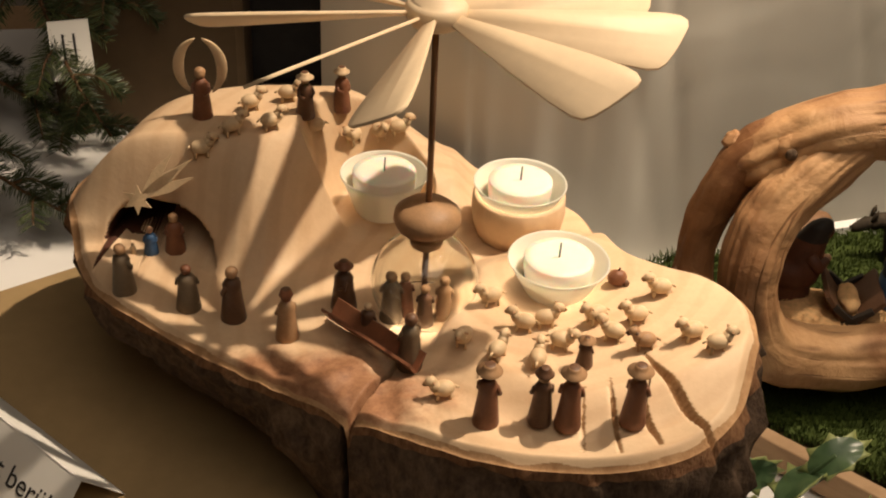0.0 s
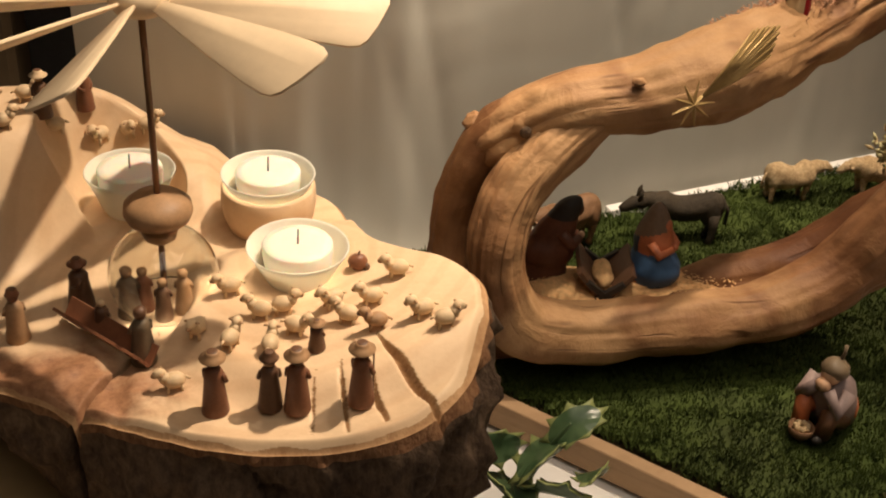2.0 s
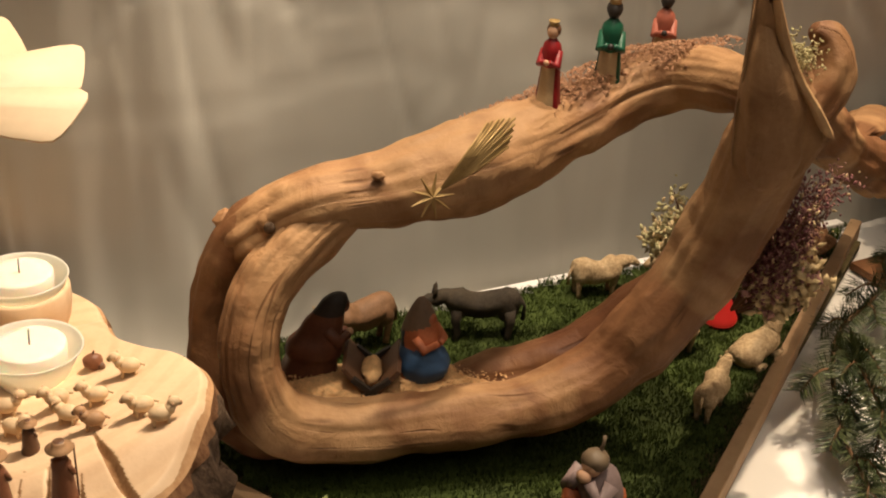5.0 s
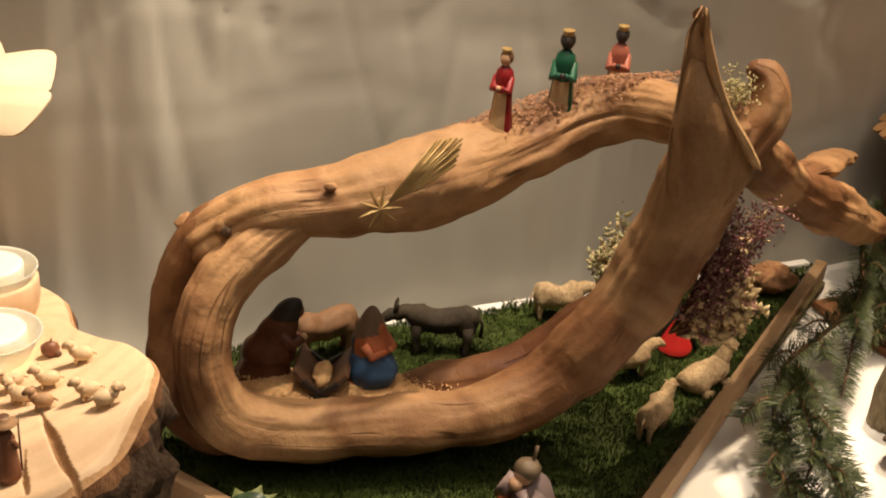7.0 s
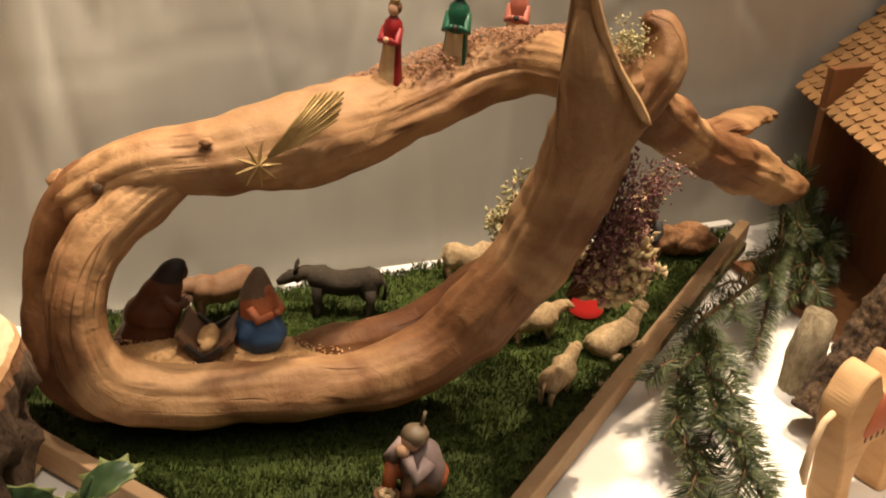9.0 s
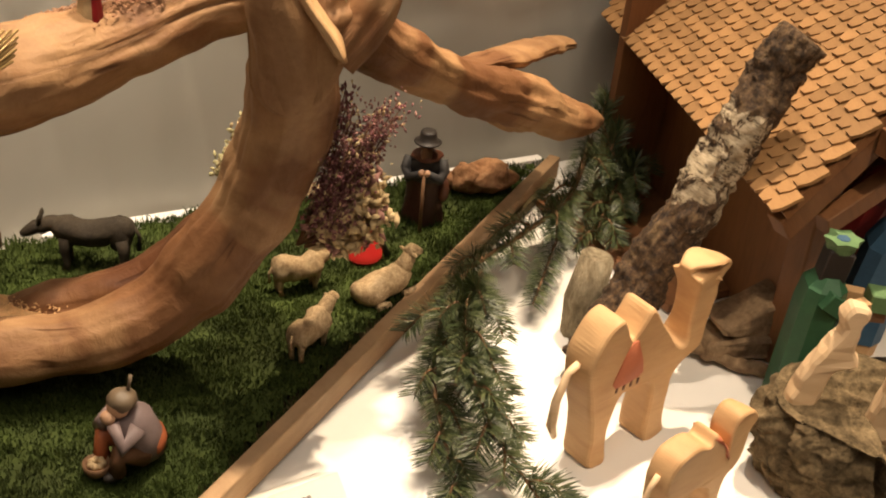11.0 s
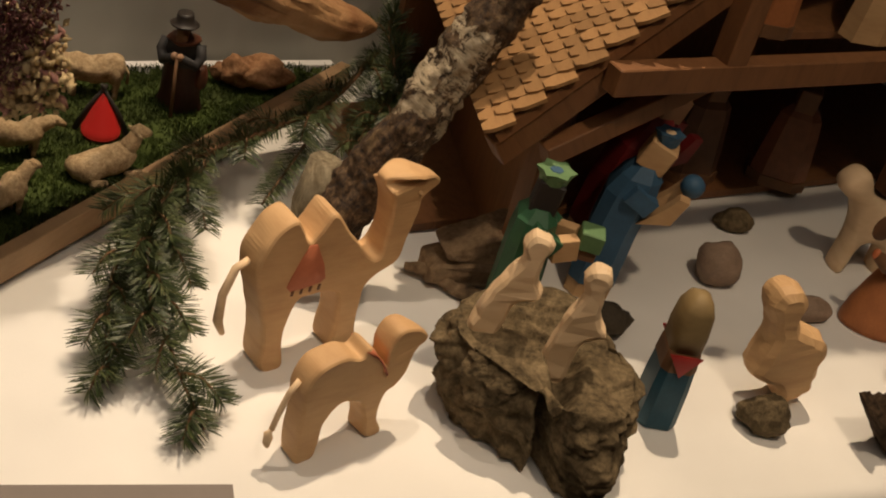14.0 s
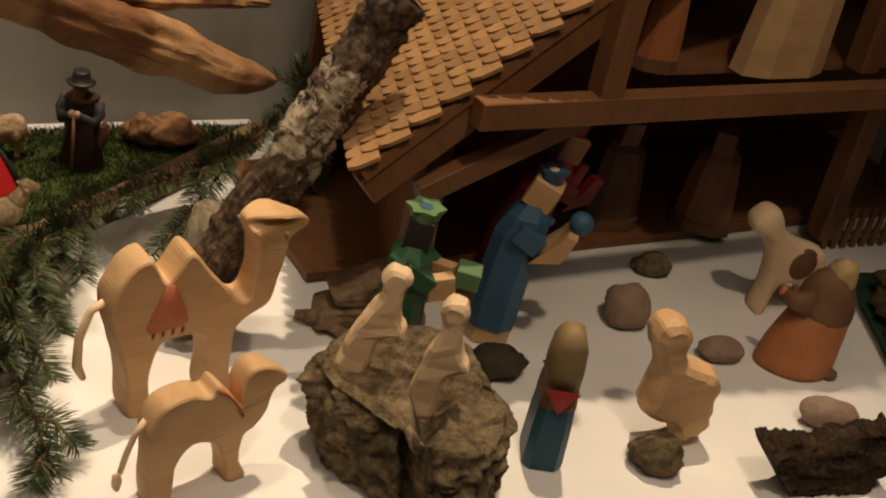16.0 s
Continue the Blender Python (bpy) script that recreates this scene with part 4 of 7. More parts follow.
def carousel():
    t = thing("wing_carousel", "wooden carousel of pale paddle wings turning on a thin rod", "carousel", pose(AXLE[0], AXLE[1], 0))
    part("rod", Shape().tube([(0, 0, 0.105), (0.0004, 0, 0.2), (0, 0, HUBZ)], 0.0017, STEEL, 10), t, "thin dark metal rod")
    part("bead", Shape().lathe([(0.006, 0.139), (0.0085, 0.141), (0.009, 0.147), (0.0095, 0.151), (0.0160, 0.1525), (0.0178, 0.1565), (0.0172, 0.161), (0.0125, 0.165), (0.004, 0.1672), (0.002, 0.1675)], FIGWOOD, seg=30), t, "turned wooden knob")
    part("hub", Shape().lathe([(0.004, -0.008), (0.012, -0.006), (0.0145, -0.002), (0.0148, 0.003), (0.013, 0.0055), (0.011, 0.006), (0.010, 0.009), (0.0035, 0.0105), (0.001, 0.0107)], PLY, (0, 0, HUBZ), 30), t, "turned wooden hub")
    out = [(0.008, -0.0022), (0.03, -0.0056), (0.06, -0.0102), (0.09, -0.0142), (0.108, -0.0158), (0.115, -0.0156), (0.1188, -0.0138), (0.1198, -0.0105), (0.1182, -0.004), (0.1160, 0.003), (0.1128, 0.0102), (0.1095, 0.0136), (0.104, 0.0146), (0.09, 0.0138), (0.06, 0.0100), (0.03, 0.0055), (0.008, 0.0022)]
    p = radians(33)
    for deg in (-12, -47, -101, -131, -167, 158, 124, 90, 56, 22):
        a = radians(deg)
        r, tn, up = Vector((math.cos(a), math.sin(a), 0)), Vector((-math.sin(a), math.cos(a), 0)), Vector((0, 0, 1))
        n = up * math.cos(p) - tn * math.sin(p)
        w = r.cross(n)
        m = Matrix(((r.x, n.x, w.x, 0), (r.y, n.y, w.y, 0), (r.z, n.z, w.z, HUBZ), (0, 0, 0, 1)))
        part("wing", Shape().slab([(x * 0.965, y * 1.02) for x, y in out], 0.0016, PLY, round_=0.4), t, "", m)
    return t


carousel()

gl = [(0.029 * math.sin(a), -0.029 * math.cos(a)) for a in np.linspace(radians(52), radians(163), 24)]
prof = gl + [(0.0085, 0.0298), (0.0078, 0.0298)] + [(r * 0.972, h * 0.972) for r, h in reversed(gl)]
g = thing("glass_globe", "clear glass globe standing over small turned figures", "glass globe", pose(AXLE[0], AXLE[1], 0))
bowl = part("bowl", Shape().lathe([(r, h + 0.117) for r, h in prof] + [(gl[0][0], gl[0][1] + 0.117)], CLEAR, seg=48, caps=(False, False)), g)
bowl.visible_shadow = False
part("collar", Shape().lathe([(0.0088, 0.1445), (0.0096, 0.145), (0.0096, 0.1475), (0.0088, 0.148)], FIGWOOD, seg=30, caps=(False, False)), g, "thin wooden collar")

# ---- small turned figures on the log ----


def small_sheep(mat=FIGPALE, head=FIGWOOD):
    s = Shape()
    s.ball((0, 0, 0.0082), (0.0078, 0.0058, 0.0055), mat, 14)
    s.tube([(0.005, 0, 0.0095), (0.0075, 0, 0.0135)], [0.0042, 0.0034], mat, 10)
    s.ball((0.0088, 0, 0.0152), (0.0044, 0.0034, 0.0036), mat, 12)
    s.ball((0.0122, 0, 0.0138), (0.0022, 0.002, 0.0019), head, 10)
    for sy in (-1, 1):
        s.ball((0.0075, sy * 0.0038, 0.0162), (0.0011, 0.0022, 0.0008), head, 8)
        s.tube([(0.0042, sy * 0.0028, 0.0062), (0.0046, sy * 0.003, 0)], [0.0012, 0.0010], mat, 8)
        s.tube([(-0.0042, sy * 0.0028, 0.0062), (-0.0046, sy * 0.003, 0)], [0.0012, 0.0010], mat, 8)
    s.tube([(-0.0074, 0, 0.0095), (-0.0105, 0, 0.0075)], [0.0010, 0.0007], mat, 6)
    return s


SHEEP = thing("sheep_figure", "tiny turned pale wooden sheep on the log", "figurine", pose(0.027, 0.519, on_log(0.027, 0.519), 0, 0, 200), small_sheep(), "sheep on the log")
SHEEP.scale = (0.76, 0.76, 0.76)
rng = random.Random(11)
FLOCK = [(0.044, 0.4984, 170), (0.055, 0.502, 10), (0.0806, 0.5011, 210), (0.1006, 0.4967, 190), (0.0883, 0.4853, 160), (0.1144, 0.5165, 185), (0.1253, 0.4772, 200), (0.1352, 0.4652, 15),
         (0.013, 0.486, 250), (0.03, 0.475, 60), (0.05, 0.4692, 80), (0.062, 0.4835, 340), (0.004, 0.456, 195)]
for x, y, a in FLOCK:
    copy_thing(SHEEP, pose(x, y, on_log(x, y) - 0.0003, 0, 0, a))
for x, y, a in [(-0.138, 0.588, 20), (-0.122, 0.598, 30), (-0.101, 0.604, 25), (-0.079, 0.629, 200), (-0.058, 0.649, 240), (-0.043, 0.655, 300), (-0.031, 0.656, 20), (-0.116, 0.627, 30), (-0.096, 0.640, 10)]:
    copy_thing(SHEEP, pose(x, y, on_log(x, y) - 0.0003, 0, 0, a))
dk = small_sheep(FIGWOOD, FIGDARK)
for x, y, a in [(0.1024, 0.4746, 185)]:
    thing("sheep_figure", "tiny turned brown wooden sheep on the log", "figurine", pose(x, y, on_log(x, y), 0, 0, a) @ Matrix.Scale(0.72, 4), dk, "sheep on the log")


def turned_figure(h, body, head, hat=None, brim=0.0, staff=False, flare=1.0, sash=None):
    """A small turned standing figure: skirt, shoulders, round head and maybe a hat."""
    s = Shape()
    b, nk = h * 0.175 * flare ** 0.5, h * 0.72
    s.lathe([(b * 0.97, 0), (b, h * 0.015), (b * 0.9, h * 0.2), (b * 0.76, h * 0.42), (b * 0.70, h * 0.54), (b * 0.72, h * 0.62), (b * 0.52, h * 0.69), (b * 0.28, nk)], body, seg=18)
    s.ball((0, 0, h * 0.8), h * 0.09, head, 14)
    for sy in (-1, 1):
        s.tube([(0, sy * b * 0.66, h * 0.63), (h * 0.045, sy * b * 0.8, h * 0.5), (h * 0.13, sy * b * 0.35, h * 0.46)], [h * 0.036, h * 0.036, h * 0.028], body, 8)
    if hat:
        s.lathe([(h * 0.06, h * 0.85), (h * (0.11 + brim), h * 0.842), (h * (0.115 + brim), h * 0.852), (h * 0.1, h * 0.872), (h * 0.088, h * 0.93), (h * 0.07, h * 0.955)], hat, seg=18)
        s.lathe([(h * 0.07, h * 0.955), (h * 0.05, h * 0.965), (h * 0.01, h * 0.962)], FIGDARK, seg=18)
    else:
        s.ball((-h * 0.012, 0, h * 0.83), (h * 0.094, h * 0.096, h * 0.08), head, 12)
    if staff:
        s.tube([(h * 0.16, -b * 0.5, 0), (h * 0.15, -b * 0.5, h * 0.85)], h * 0.013, FIGDARK, 6)
    return s


def put_figure(name, label, x, y, a, shape, z=None, tilt=0):
    return thing(name, label, "figurine", pose(x, y, on_log(x, y) - 0.0002 if z is None else z, 0, tilt, a), shape)


put_figure("shepherd_figure", "small turned shepherd in reddish wood with a tall dark hat", 0.025, 0.440, 70, turned_figure(0.038, FIGRED, FIGDARK, FIGWOOD, 0.055))
put_figure("shepherd_figure", "small dark turned shepherd holding a bag", 0.051, 0.4403, 100, turned_figure(0.035, FIGDARK, FIGWOOD, FIGDARK, 0.02))
put_figure("shepherd_figure", "small turned shepherd with a wide round brimmed hat", 0.064, 0.4363, 80, turned_figure(0.038, FIGRED, FIGDARK, FIGWOOD, 0.05))
put_figure("shepherd_figure", "small brown turned shepherd with a wide hat and staff", 0.094, 0.4334, 60, turned_figure(0.037, FIGRED, FIGRED, FIGWOOD, 0.06, True))
put_figure("shepherd_figure", "small crouching turned shepherd in dark wood among sheep", 0.0728, 0.4682, 60, turned_figure(0.019, FIGDARK, FIGDARK, FIGWOOD, 0.12, False, 1.9))
put_figure("villager_figure", "small grey-brown turned figure before the grotto", -0.172, 0.530, 60, turned_figure(0.034, FIGGREY, FIGWOOD, None, 0, False, 1.25))
put_figure("villager_figure", "small greenish grey turned figure kneeling before the grotto", -0.135, 0.520, 100, turned_figure(0.031, FIGGREY, FIGRED, None, 0, False, 1.6))
put_figure("villager_figure", "small dark turned figure carrying a bag", -0.110, 0.515, 150, turned_figure(0.037, FIGDARK, FIGWOOD, None, 0, False, 1.15))
put_figure("villager_figure", "small brown turned figure with a dark hood", -0.079, 0.499, 120, turned_figure(0.033, FIGWOOD, FIGRED, FIGRED, 0.0, False, 1.2))
put_figure("king_figure", "small dark turned figure with a round hat on the carved slope", -0.052, 0.526, 200, turned_figure(0.032, FIGDARK, FIGDARK, FIGRED, 0.05, False, 1.7))
put_figure("shepherd_figure", "small dark turned shepherd on the high part of the log", -0.084, 0.626, 300, turned_figure(0.030, FIGDARK, FIGWOOD, FIGPALE, 0.06, False, 1.2))
put_figure("shepherd_figure", "small brown turned shepherd with a cap on the log", -0.0655, 0.652, 320, turned_figure(0.030, FIGRED, FIGWOOD, FIGPALE, 0.05, False, 1.2))
for x, y, mt, h, k in ((-0.019, 0.526, FIGRED, 0.030, 1.0), (0.002, 0.524, FIGWOOD, 0.030, 1.0), (-0.008, 0.518, FIGDARK, 0.028, 1.1), (-0.026, 0.520, FIGGREY, 0.034, 1.2)):
    put_figure("villager_figure", "small turned figure standing under the glass globe", x, y, 90, turned_figure(h, mt, FIGWOOD, None, 0, False, k))
put_figure("villager_figure", "dark turned figure standing beside the red wooden trough", -0.014, 0.482, 120, turned_figure(0.037, FIGGREY, FIGDARK, None, 0, False, 1.1))
put_figure("villager_figure", "small pale-headed turned figure by the trough", -0.037, 0.503, 60, turned_figure(0.024, FIGDARK, FIGPALE, None, 0, False, 1.5))

ang = turned_figure(0.034, FIGRED, FIGWOOD, None)
for sy in (-1, 1):
    arc = np.linspace(0.12, 2.75, 15)
    outer = [(sy * 0.0152 * math.sin(a), 0.030 - 0.0175 * math.cos(math.pi - a)) for a in arc]
    inner = [(sy * (0.0152 * math.sin(a) - 0.0062 * math.sin(math.pi * k / 14) ** 0.8), 0.030 - 0.0165 * math.cos(math.pi - a)) for k, a in enumerate(arc)]
    ang.slab(outer + inner[1:-1][::-1], 0.0014, FIGPALE, Matrix.Translation((-0.003, 0, 0)) @ Matrix.Rotation(radians(90), 4, "Z"), 0.3)
put_figure("angel_figure", "small turned wooden angel with tall curved wings", -0.142, 0.617, 275, ang)

for x, y, h, bm, hd in ((-0.166, 0.568, 0.021, BLUE, SKIN), (-0.153, 0.572, 0.029, FIGRED, FIGWOOD), (-0.176, 0.566, 0.010, FIGPALE, FIGPALE)):
    put_figure("holy_family_figure", "tiny turned figure inside the dark grotto", x, y, 280, turned_figure(h, bm, hd, None, 0, False, 1.5 if h < 0.03 else 1.0), 0.0985)

# comet over the grotto
st = Shape()
pts = []
for k in range(12):
    r = 0.0085 if k % 2 == 0 else 0.004
    pts.append((r * math.sin(math.pi * k / 6), r * math.cos(math.pi * k / 6)))
st.slab(pts, 0.0012, FIGPALE, round_=0.3, smooth=False)
for dx, dz in ((0.030, 0.024), (0.020, 0.028), (0.031, 0.014), (0.025, 0.020)):
    ln = math.hypot(dx, dz)
    px, pz = -dz / ln * 0.003, dx / ln * 0.003
    st.slab([(0.003 - px * 0.6, 0.0025 - pz * 0.6), (dx * 0.55 - px, dz * 0.55 - pz), (dx, dz), (dx * 0.55 + px, dz * 0.55 + pz), (0.003 + px * 0.6, 0.0025 + pz * 0.6)], 0.0010, FIGPALE, round_=0.2, smooth=False)
thing("comet_star", "thin gilded wooden star with a three-pointed tail above the grotto", "star", pose(-0.170, 0.566, 0.1365, -18, 0, 3), st)

# the little trough
tr = Shape()
a, b = Vector((-0.058, 0.511, 0.106)), Vector((-0.010, 0.473, 0.102))
d = (b - a)
for off, tilt in ((-0.0035, 35), (0.0035, -35)):
    tr.box((0, off, 0.004), (d.length, 0.0016, 0.011), FIGRED, turn=(tilt, 0, 0))
thing("wooden_trough", "reddish V-shaped wooden trough lying on the log", "trough", pose(*((a + b) / 2), 0, 3, math.degrees(math.atan2(d.y, d.x))), tr)
hb = Shape().ball((0, 0, 0.006), (0.0075, 0.0065, 0.0065), FIGRED, 16, lump=0.15).tube([(0, 0, 0.011), (0.001, 0, 0.015)], 0.0008, FIGDARK, 6).ball((0.006, -0.003, 0.0035), 0.003, FIGDARK, 10)
thing("wooden_apple", "tiny round dark red wooden apple on the log", "figurine", pose(0.094, 0.5317, on_log(0.094, 0.5317)) @ Matrix.Scale(0.72, 4), hb)

# ---- figures of the root arch ----


def draped(h, robe, mantle, skin, crown=None, hold=None, flare=1.0, lean=0.0, hood=False, hair=None):
    """A carved standing or kneeling figure in a robe with an open mantle."""
    s = Shape()
    prof = [(0.21, 0), (0.215, 0.03), (0.19, 0.2), (0.165, 0.4), (0.155, 0.55), (0.165, 0.66), (0.14, 0.745), (0.075, 0.79), (0.05, 0.82)]
    loops, loops2 = [], []
    n = 28
    for r, z in prof:
        ring, r2 = [], []
        for k in range(n):
            a = 2 * math.pi * k / n
            fold = 1 + 0.06 * math.sin(a * 7 + z * 3) * (1 - z)
            rr = r * h * flare * fold
            ring.append((rr * math.cos(a) * 0.85 + lean * z * h, rr * math.sin(a), z * h))
            open_ = 0.86 if math.cos(a + 0.3) > 0.5 and z < 0.5 else 1.1
            r2.append((rr * open_ * math.cos(a) * 0.9 - 0.004 * h + lean * z * h, rr * open_ * math.sin(a), z * h * 0.995 + 0.01 * h))
        loops.append(ring)
        loops2.append(r2)
    s.rings(loops, robe, True)
    s.rings(loops2, mantle, True)
    hx = lean * 0.9 * h
    s.ball((hx, 0, h * 0.885), (h * 0.075, h * 0.068, h * 0.085), skin, 16)
    s.ball((hx - h * 0.02, 0, h * 0.9), (h * 0.082, h * 0.08, h * 0.085), hair or mantle, 14)
    for sy in (-1, 1):
        s.tube([(lean * 0.7 * h, sy * h * 0.13 * flare, h * 0.68), (h * 0.07 + lean * 0.5 * h, sy * h * 0.16 * flare, h * 0.52), (h * 0.14 + lean * 0.5 * h, sy * h * 0.03, h * 0.57)], [h * 0.048, h * 0.048, h * 0.034], mantle, 10)
    s.ball((h * 0.15 + lean * 0.5 * h, 0, h * 0.57), h * 0.034, skin, 10)
    if crown:
        s.lathe([(h * 0.05, h * 0.95), (h * 0.058, h * 0.96), (h * 0.054, h * 0.985), (h * 0.064, h * 1.01), (h * 0.04, h * 0.99), (h * 0.015, h * 0.995)], crown, (hx, 0, 0), 14)
    if hold:
        s.box((h * 0.24 + lean * h * 0.5, 0, h * 0.6), (h * 0.08,) * 3, hold)
    return s


DEEPGREEN = painted("emerald_paint", (0.012, 0.085, 0.045), 0.4, 0.25, 90, 0.15)
CRIMSON = painted("crimson_paint", (0.25, 0.014, 0.016), 0.4, 0.25, 90, 0.15)
ROSE = painted("rose_paint", (0.36, 0.11, 0.07), 0.45, 0.3, 90, 0.15)
for x, y, z, h, mantle, hair, nm, lab in (
        (0.3475, 0.638, 0.2275, 0.0525, CRIMSON, BROWN, "king_statuette", "painted king statuette in a crimson mantle on the root"),
        (0.388, 0.660, 0.2255, 0.062, DEEPGREEN, DARK, "king_statuette", "painted king statuette in an emerald mantle on the root"),
        (0.430, 0.693, 0.2265, 0.057, ROSE, DARK, "king_statuette", "painted king statuette in a faded rose robe on the root")):
    thing(nm, lab, "figurine", pose(x, y, z + 0.001, 0, 0, 255 if hair is not BROWN else 240), draped(h, IVORY, mantle, SKIN if hair is BROWN else DARK, GOLD, hair=hair, flare=0.62))

# chips strewn on the top limb and in the trough of the lower limb


def chips(name, label, spots, mat, seed, size):
    r = random.Random(seed)
    V, F = [], []
    for (x, y, z, rx, ry, a, dz), n in spots:
        for _ in range(n):
            u, v = r.gauss(0, 0.45), r.gauss(0, 0.45)
            if u * u + v * v > 1.1:
                continue
            px, py = x + rx * u * math.cos(a) - ry * v * math.sin(a), y + rx * u * math.sin(a) + ry * v * math.cos(a)
            pz = z + dz * u - 0.006 * (v * v) + r.uniform(-0.001, 0.0018)
            k = len(V)
            sz = size * r.uniform(0.5, 1.3)
            e = Euler((r.uniform(-0.8, 0.8), r.uniform(-0.8, 0.8), r.uniform(0, 6.3))).to_matrix()
            for q in ((-1, -0.4, 0), (1, -0.45, 0.1), (0.9, 0.4, 0), (-0.8, 0.5, 0.1), (0, 0, 0.5)):
                w = e @ Vector(q) * sz
                V.append((px + w.x, py + w.y, pz + w.z))
            F += [(k, k + 1, k + 4), (k + 1, k + 2, k + 4), (k + 2, k + 3, k + 4), (k + 3, k, k + 4), (k + 3, k + 2, k + 1, k)]
    me = bpy.data.meshes.new(name)
    me.from_pydata(V, [], F)
    me.materials.append(mat)
    return tagged(new(name, me), label, "wood chips", kind="stuff")


pad = Shape()
pad.ball((0.222, 0.596, 0.050), (0.050, 0.034, 0.0205), SAND, 48, lump=0.12)
pad.ball((0.283, 0.594, 0.0495), (0.054, 0.033, 0.0225), SAND, 48, lump=0.12, seed=4)
thing("sand_bed", "bed of sandy wood chips in the hollow of the root", "sand", shape=pad)
chips("wood_chips", "reddish brown chips strewn on the top of the root",
      [((0.330, 0.636, 0.2305, 0.055, 0.020, 0.55, 0.007), 1500), ((0.383, 0.664, 0.2435, 0.05, 0.020, 0.45, 0.010), 1500), ((0.432, 0.668, 0.2575, 0.04, 0.020, 0.0, 0.005), 1300)], CHIPS, 5, 0.0011)
chips("sawdust", "coarse pale sawdust in the hollow of the root", [((0.21, 0.597, 0.0695, 0.035, 0.022, 0, 0), 700), ((0.284, 0.592, 0.0708, 0.046, 0.022, 0, 0), 1100), ((0.245, 0.587, 0.070, 0.05, 0.016, 0, 0), 600)], SAND, 6, 0.0009)


def hooded(h, bands, lean, width, seed, face=None):
    """A carved kneeling figure wrapped in cloth: coloured bands from the hem to the hood, with soft folds."""
    s = Shape()
    prof = [(0.0, 0.27), (0.05, 0.285), (0.18, 0.27), (0.3, 0.25), (0.36, 0.275), (0.46, 0.262), (0.56, 0.205), (0.68, 0.185), (0.76, 0.155), (0.84, 0.135), (0.92, 0.118), (0.98, 0.07), (1.0, 0.02)]
    rows = spline([(z, r) for z, r in prof], 46)
    n = 40
    loops = []
    for z, r in rows:
        ring = []
        for k in range(n):
            a = 2 * math.pi * k / n
            q = 1 + 0.07 * noise.noise(Vector((math.cos(a) * 2.2 + seed, math.sin(a) * 2.2, z * 2.5))) + 0.035 * math.sin(a * 6 + z * 5 + seed) * (1 - z)
            ring.append((h * (r * q * math.cos(a) * (0.95 if math.cos(a) > 0 else 1.1) + lean * z * z), h * r * q * math.sin(a) * width, h * z))
        loops.append(ring)
    for (z0, z1, mat) in bands:
        sel = [lp for lp, row in zip(loops, rows) if z0 - 0.03 <= row[0] <= z1 + 0.001]
        s.rings(sel, mat, True, (z0 <= 0, z1 >= 1))
    s.ball((h * (0.105 + lean * 0.75), 0, h * 0.86), (h * 0.05, h * 0.07 * width, h * 0.075), face or SKIN, 14)
    for sy in (-1, 1):
        s.tube([(h * lean * 0.4, sy * 0.15 * h * width, 0.66 * h), (h * (0.15 + lean * 0.3), sy * 0.17 * h * width, 0.52 * h), (h * (0.26 + lean * 0.3), sy * 0.03 * h, 0.56 * h)], [0.065 * h, 0.065 * h, 0.04 * h], bands[-2][2], 12)
    s.ball((h * (0.28 + lean * 0.3), 0, h * 0.57), h * 0.04, SKIN, 10)
    return s


UMBERISH = painted("brown_beard_paint", (0.2, 0.1, 0.05), 0.6, 0.3, 120, 0.3)
RUST = painted("rust_brown_paint", (0.12, 0.042, 0.02), 0.5, 0.45, 70, 0.2)
DULLRED = painted("dull_orange_paint", (0.42, 0.13, 0.055), 0.5, 0.35, 70, 0.2)


def wrapped(h, seed):
    """A slim kneeling woman: pointed veil, shawl round the shoulders and a cloth slung over the lap."""
    s = Shape()
    rows = spline([(0.0, 0.185), (0.04, 0.20), (0.16, 0.205), (0.26, 0.235), (0.36, 0.245), (0.46, 0.215), (0.53, 0.185), (0.62, 0.185), (0.70, 0.17), (0.78, 0.145), (0.86, 0.115), (0.93, 0.08), (0.98, 0.045), (1.0, 0.012)], 60)
    n = 48
    loops = []
    for z, r in rows:
        ring = []
        for k in range(n):
            a = 2 * math.pi * k / n
            q = 1 + 0.06 * noise.noise(Vector((math.cos(a) * 2.2 + seed, math.sin(a) * 2.2, z * 2.5))) + 0.03 * math.sin(a * 6 + z * 5) * (1 - z)
            lap = 0.05 * math.exp(-((z - 0.36) / 0.14) ** 2)
            ring.append((h * (r * q * math.cos(a) + lap - 0.03 * (z < 0.3) * (0.3 - z)), h * r * q * math.sin(a) * 0.92, h * z))
        loops.append(ring)
    s.rings(loops, UMBERISH, True)
    for j in range(len(rows) - 1):
        z = rows[j][0]
        for k in range(n):
            c = math.cos(2 * math.pi * (k + 0.5) / n)
            if z < 0.20 - 0.16 * c:
                mt = DULLRED
            elif z < 0.52 + 0.02 * c:
                mt = BLUE
            elif z < 0.70 + 0.07 * c:
                mt = DULLRED if c > -0.35 else NAVY
            else:
                mt = VEIL
            s.m[j * n + k] = s.slot(mt)
    s.ball((0.105 * h, 0, 0.80 * h), (0.05 * h, 0.06 * h, 0.065 * h), DULLRED, 14)
    for sy in (-1, 1):
        s.tube([(0.05 * h, sy * 0.15 * h, 0.66 * h), (0.15 * h, sy * 0.15 * h, 0.56 * h), (0.21 * h, sy * 0.02 * h, 0.60 * h)], [0.045 * h, 0.045 * h, 0.03 * h], DULLRED, 12)
    return s


